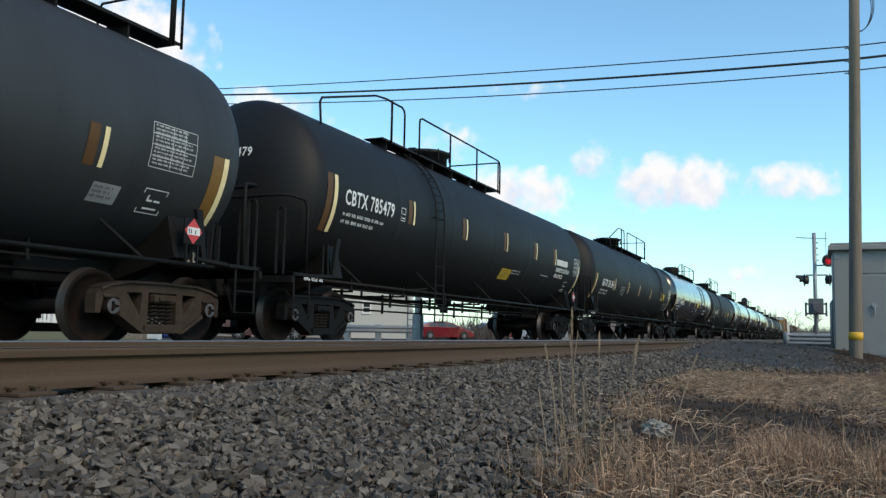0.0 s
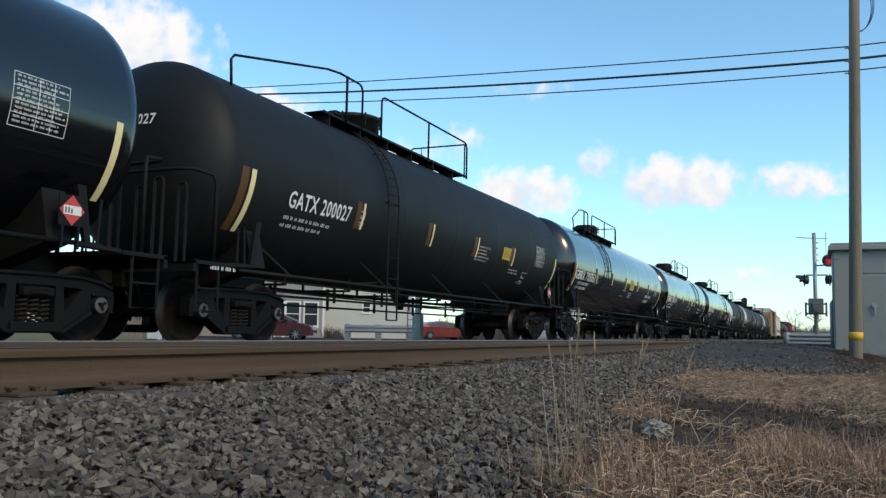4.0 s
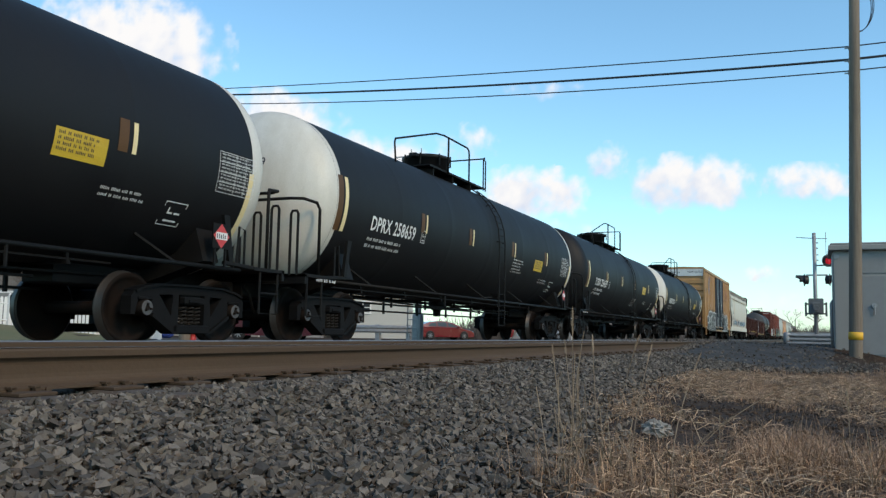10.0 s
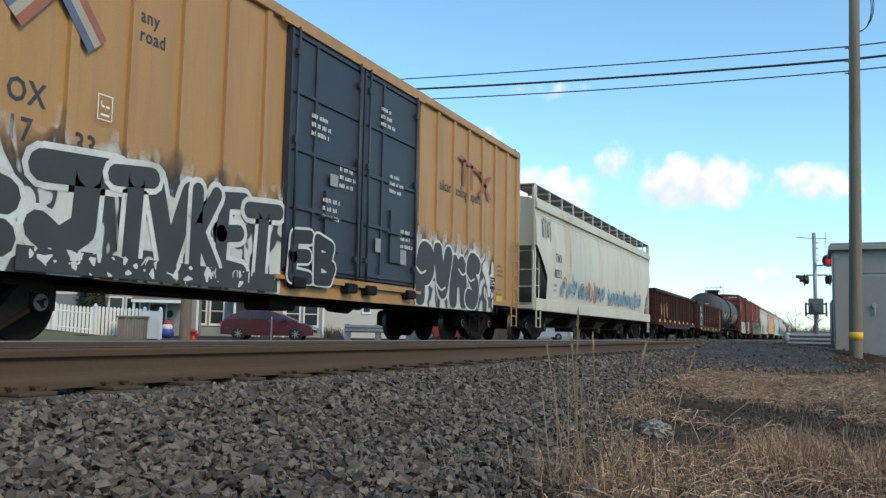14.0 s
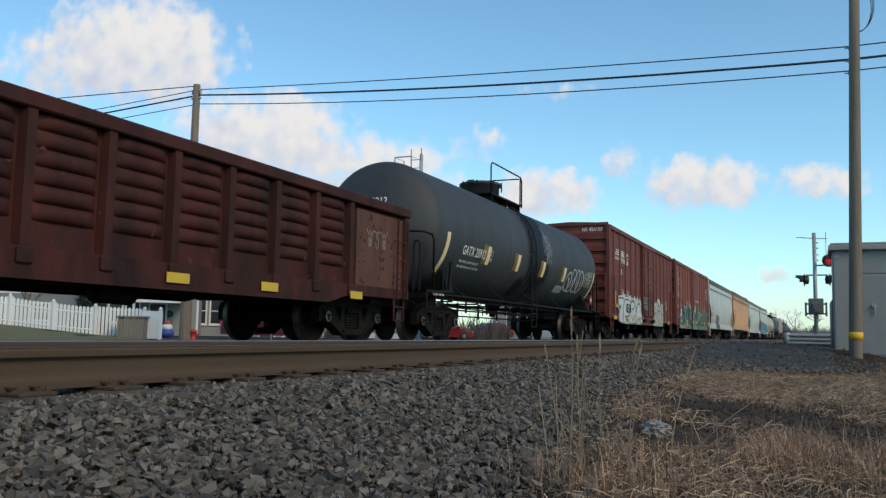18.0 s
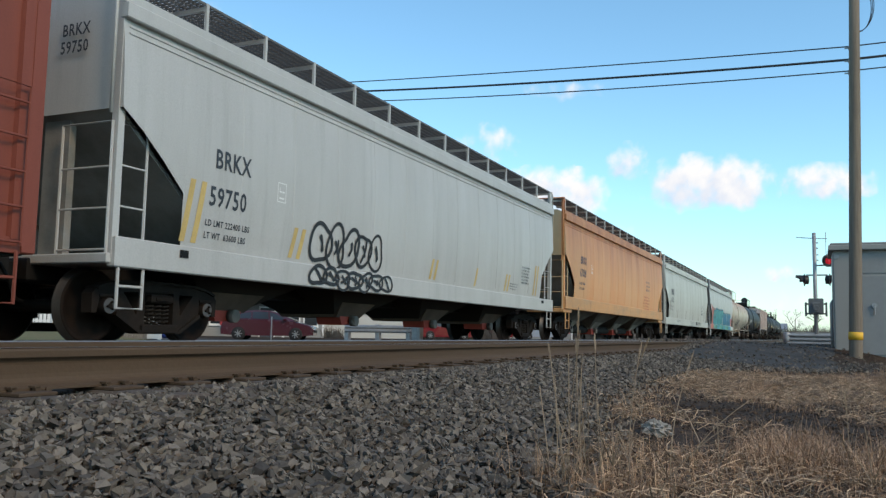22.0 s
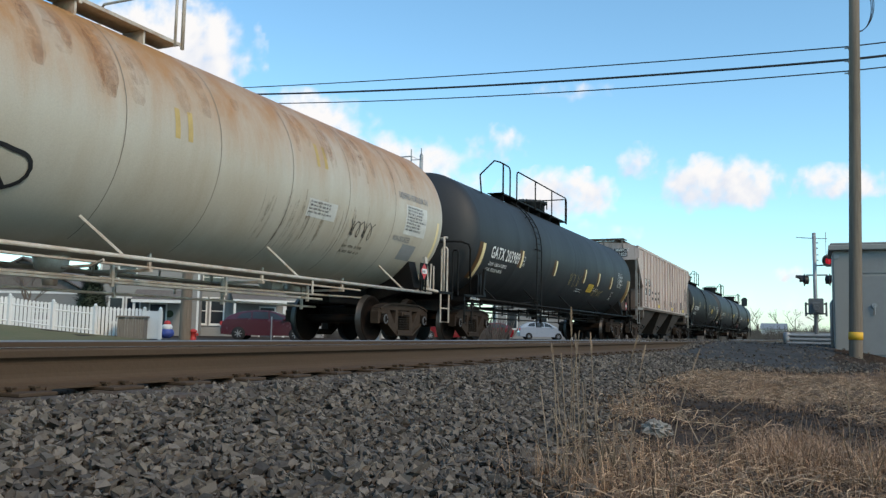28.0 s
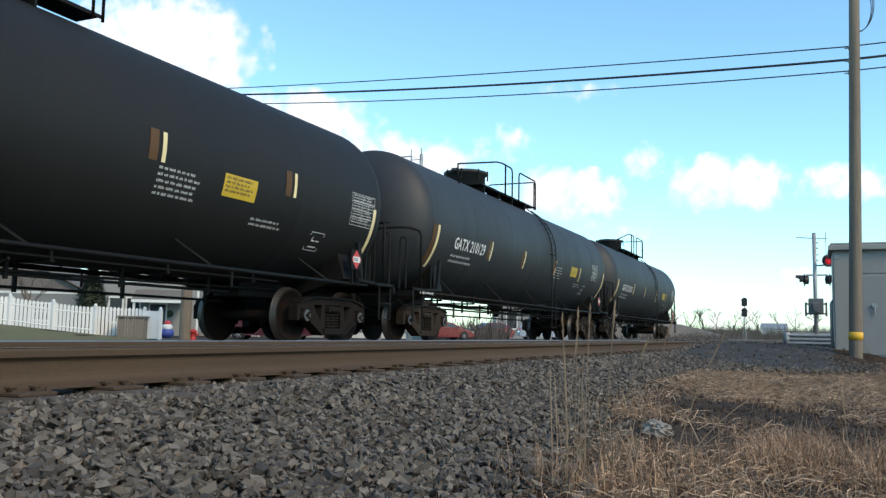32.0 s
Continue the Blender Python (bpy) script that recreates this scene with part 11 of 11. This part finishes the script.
def cloud_material():
    m = bpy.data.materials.new("sunlit_cloud")
    m.use_nodes = True
    nt = m.node_tree
    for n in list(nt.nodes):
        nt.nodes.remove(n)
    link = nt.links.new
    out = nt.nodes.new("ShaderNodeOutputMaterial")
    mix = nt.nodes.new("ShaderNodeMixShader")
    tr = nt.nodes.new("ShaderNodeBsdfTransparent")
    em = nt.nodes.new("ShaderNodeEmission")
    em.inputs["Strength"].default_value = 0.66
    den = nt.nodes.new("ShaderNodeAttribute")
    den.attribute_name = "cover"
    lit = nt.nodes.new("ShaderNodeAttribute")
    lit.attribute_name = "bright"
    tc = nt.nodes.new("ShaderNodeTexCoord")
    ns = nt.nodes.new("ShaderNodeTexNoise")
    ns.inputs["Scale"].default_value = 0.030
    ns.inputs["Detail"].default_value = 5
    link(tc.outputs["Object"], ns.inputs["Vector"])
    sub = nt.nodes.new("ShaderNodeMath")
    sub.operation = "MULTIPLY_ADD"
    sub.inputs[1].default_value = 0.5
    link(ns.outputs["Fac"], sub.inputs[0])
    link(den.outputs["Fac"], sub.inputs[2])
    mr = nt.nodes.new("ShaderNodeMapRange")
    mr.interpolation_type = "SMOOTHSTEP"
    mr.inputs["From Min"].default_value = 0.32
    mr.inputs["From Max"].default_value = 1.0
    link(sub.outputs[0], mr.inputs["Value"])
    ramp = nt.nodes.new("ShaderNodeMix")
    ramp.data_type = "RGBA"
    ramp.inputs["A"].default_value = (0.66, 0.74, 0.90, 1)
    ramp.inputs["B"].default_value = (1.0, 0.985, 0.98, 1)
    link(lit.outputs["Fac"], ramp.inputs["Factor"])
    link(ramp.outputs["Result"], em.inputs["Color"])
    link(mr.outputs[0], mix.inputs["Fac"])
    link(tr.outputs[0], mix.inputs[1])
    link(em.outputs[0], mix.inputs[2])
    link(mix.outputs[0], out.inputs["Surface"])
    return m


CLOUD = cloud_material()
DRIFT = Vector((0.408, -0.913, 0.0))
clouds = []


def cloud(x, y, z, w, h, seed, strength=1.0, ragged=0.55):
    """A flat bank of cloud seen from the tracks, with uneven density."""
    n, m_ = 72, 40
    b = Build()
    right, up = Vector((0.408, -0.913, 0.018)), Vector((-0.098, -0.024, 0.995))
    vs, den, lit = [], [], []
    for j in range(m_ + 1):
        for i in range(n + 1):
            u, v_ = i / n * 2 - 1, j / m_ * 2 - 1
            p = right * u * w * 0.65 + up * v_ * h * 0.75
            vs.append(p)
            k = noise.fractal(Vector((u * w / 75, v_ * h / 75, seed * 7.3)), 1.0, 2.0, 5)
            k2 = noise.noise(Vector((u * w / 130 + 5, v_ * h / 110, seed * 3.1)))
            fall = 1 - (abs(u) ** 2.2 + abs(v_ + 0.1) ** 2.2)
            flat = -0.8 * max(0.0, -v_ - 0.45)
            den.append(max(0.0, min(1.0, strength * (0.30 + 0.75 * fall + flat) + ragged * (k * 0.5 + k2 * 0.5) - 0.25)) if fall > 0 else 0.0)
            lit.append(max(0.0, min(1.0, 0.72 + 0.65 * v_ + 0.5 * k + 0.25 * u)))
    fs = [(j * (n + 1) + i, j * (n + 1) + i + 1, (j + 1) * (n + 1) + i + 1, (j + 1) * (n + 1) + i) for j in range(m_) for i in range(n)]
    me = bpy.data.meshes.new("cloud")
    me.from_pydata(vs, [], fs)
    me.polygons.foreach_set("use_smooth", [True] * len(fs))
    for key, vals in (("cover", den), ("bright", lit)):
        at_ = me.attributes.new(key, "FLOAT", "POINT")
        at_.data.foreach_set("value", vals)
    me.materials.append(CLOUD)
    ob = tagged(part("cloud", me, None, None, at=Matrix.Translation((x, y, z))), "soft white drifting cloud", "cloud", "clouds", "structure")
    clouds.append((ob, Vector((x, y, z))))


cloud(2664, 328, 478, 350, 150, 1, 1.0)
cloud(2464, 782, 435, 330, 140, 2, 1.0)
cloud(2548, 572, 540, 150, 100, 3, 0.75)
cloud(2812, -4, 486, 280, 100, 4, 0.9)
cloud(2455, 727, 758, 250, 60, 5, 0.45, 0.4)
cloud(1905, 1931, 850, 580, 300, 6, 1.12)
cloud(2090, 1560, 600, 520, 230, 7, 1.05)
cloud(2230, 1290, 500, 560, 190, 8, 0.9)
cloud(1730, 2150, 760, 380, 200, 13, 0.6)
cloud(2776, 149, 197, 170, 50, 9, 0.7)
cloud(2373, 955, 585, 190, 110, 10, 0.55)
cloud(2763, 208, 75, 1400, 130, 11, 0.55, 0.5)
cloud(2560, 640, 330, 260, 60, 12, 0.4, 0.5)

# ---- tall dry stalks that sway ----
stalks = []
STRAWPALE = surface("pale_dry_stem", (0.24, 0.175, 0.115), 0.8, second=(0.20, 0.145, 0.095), amount=0.6, scale=20, bump=0.05, vary=0.3)


def stalk(x, y, high, lean_x, lean_y, seed, head=True, thick=0.0016):
    rnd_ = random.Random(seed)
    st = thing("grass_stalk", pose(x, y, ground_z(x, y) - 0.01), "tall dry grass stalk with seed head" if head else "tall thin dry grass stem", "grass stalk", "tall dry stalks")
    pts = []
    for k in range(9):
        t = k / 8
        pts.append((lean_x * t ** 1.6 * high, lean_y * t ** 1.6 * high, high * t * (1 - 0.15 * (lean_x ** 2 + lean_y ** 2) * t)))
    b = Build()
    b.tube(pts, thick, 5)
    part("stem", b, STRAWPALE, st)
    if head:
        p, q = Vector(pts[-2]), Vector(pts[-1])
        d = (q - p).normalized()
        vs, fs = [], []
        for k in range(44):
            t = k / 44
            c = q + d * (t * 0.095 - 0.04)
            a = rnd_.uniform(0, 6.28)
            o = Vector((math.cos(a), math.sin(a), 0.8)).normalized() * 0.0085 * math.sin(math.pi * (0.15 + 0.8 * t))
            s = Vector((0.0015, -0.0015, 0.0))
            i = len(vs)
            vs += [c - s, c + s, c + o + d * 0.012]
            fs.append((i, i + 1, i + 2))
        b = Build()
        b.add(vs, fs)
        part("seed_head", b, STRAWPALE, st)
    for k in range(2):
        t = rnd_.uniform(0.15, 0.5)
        p = Vector(pts[int(t * 8)])
        a = rnd_.uniform(0, 6.28)
        l = rnd_.uniform(0.08, 0.2)
        d = Vector((math.cos(a) * 0.5, math.sin(a) * 0.5, 0.85))
        b = Build()
        s = Vector((-math.sin(a), math.cos(a), 0)) * 0.003
        tip = p + d * l
        b.add([p - s, p + s, p + d * l * 0.6 + s * 0.7, p + d * l * 0.6 - s * 0.7, tip - Vector((0, 0, l * 0.12))], [(0, 1, 2, 3), (3, 2, 4)])
        part("leaf", b, STRAWPALE, st)
    stalks.append((st, seed, thick > 0.0018))


for k, (x, y, h, lx, ly) in enumerate(((2.90, 0.79, 0.60, 0.02, -0.01), (3.20, 0.90, 0.58, 0.06, -0.06), (3.24, 0.86, 0.50, 0.03, -0.02), (3.55, 0.80, 0.52, 0.10, -0.22), (2.94, 0.82, 0.50, 0.03, 0.03),
                                       (3.05, 0.82, 0.44, 0.0, -0.02), (3.00, 0.77, 0.40, -0.05, 0.04), (3.12, 0.76, 0.34, 0.1, -0.12), (2.88, 0.84, 0.42, 0.0, 0.04), (3.15, 0.80, 0.38, 0.04, 0.02),
                                       (2.75, 0.50, 0.34, 0.4, -0.75), (3.6, 0.52, 0.40, 0.35, -0.75), (3.2, 0.34, 0.30, 0.0, 0.0), (3.0, 0.10, 0.16, 0.2, -0.6), (2.62, 0.42, 0.14, 0.0, -0.1),
                                       (3.5, 0.75, 0.24, 0.0, 0.06), (3.9, -0.1, 0.30, 0.0, 0.05), (4.4, -0.28, 0.34, 0.1, -0.05), (5.0, 0.95, 0.30, 0.0, 0.1), (3.35, 0.70, 0.28, 0.1, -0.1), (3.4, -0.16, 0.27, -0.1, 0.1), (4.8, -0.5, 0.3, 0, 0.1),
                                       (2.98, 0.85, 0.30, 0.05, 0.1), (3.3, 0.78, 0.31, 0.0, 0.08), (3.1, 0.70, 0.26, 0.1, 0.05), (3.7, -0.35, 0.32, 0.0, 0.1), (4.0, -0.42, 0.30, 0.1, 0.0),
                                       (2.92, 0.82, 0.58, 0.01, 0.03), (2.96, 0.77, 0.62, 0.03, -0.03), (3.00, 0.71, 0.64, 0.02, -0.05), (3.05, 0.62, 0.60, 0.06, -0.20), (3.3, 0.52, 0.56, 0.05, -0.30), (2.88, 0.86, 0.44, 0.0, 0.02), (5.2, -1.25, 0.42, 0.05, 0.02), (5.4, -1.45, 0.36, 0.0, -0.05), (4.9, -1.15, 0.36, 0.1, -0.2))):
    stalk(x, y, h, lx, ly, 100 + k, k in (0, 3, 11, 16, 17, 27, 28, 29, 30, 31, 33, 34), 0.0016 if k < 27 else 0.0021)

# ---- movement ----
SPEEDS = [(0.0, 14.56), (8.0, 14.63), (16.0, 14.64), (24.0, 14.31), (32.0, 14.35)]


def gone(t):
    """Metres that the train has gone at t seconds."""
    total = 0.0
    for (t0, v0), (t1, v1) in zip(SPEEDS, SPEEDS[1:]):
        if t <= t0:
            break
        d = min(t, t1) - t0
        total += v0 * d + (v1 - v0) / (t1 - t0) * d * d / 2
    return total


def motions():
    for car, place in train:
        walk(car, [(t, pose(place - gone(t), YC, 0)) for t in range(33)])
    # wheels roll while they are near enough to be seen turning
    for w, place, a in wheelsets:
        rows = [(0.0, pose(a, 0, 0.457))]
        turned = 0.0
        for k in range(1, 960):
            t = k / 30
            x = place - gone(t)
            if -9.0 < x < 26.0:
                step = math.degrees((gone(t) - gone(t - 1 / 30)) / 0.457)
                if turned == 0.0:
                    rows.append((t - 1 / 30, pose(a, 0, 0.457)))
                turned -= step
                rows.append((t, pose(a, 0, 0.457, 0, turned, 0)))
        rows.append((32.0, pose(a, 0, 0.457, 0, turned, 0)))
        walk(w, [r for i, r in enumerate(rows) if i == 0 or r[0] > rows[i - 1][0]])
    # clouds drift with the wind
    for ob, p in clouds:
        walk(ob, [(0.0, Matrix.Translation(p - DRIFT * 82)), (32.0, Matrix.Translation(p + DRIFT * 82))])
    # stalks sway
    for st, seed, tall in stalks:
        rnd_ = random.Random(seed)
        x, y, z = st.matrix_basis.translation
        a, f, ph = rnd_.uniform(1.5, 3.5), rnd_.uniform(0.45, 0.8), rnd_.uniform(0, 6.28)
        rows = []
        for k in range(81):
            t = 32.0 * k / 80
            gust = 0.6 + 0.4 * math.sin(t * 0.7 + 1.0)
            bow = (34 if tall else 0) * (1 - smooth_step(28.3, 30.6, t))
            rows.append((t, pose(x, y, z, a * gust * math.sin(t * f * 6.28 + ph) - 0.41 * bow, a * gust * math.cos(t * f * 5.1 + ph) * 0.7 + 0.912 * bow, 0)))
        walk(st, rows)


motions()
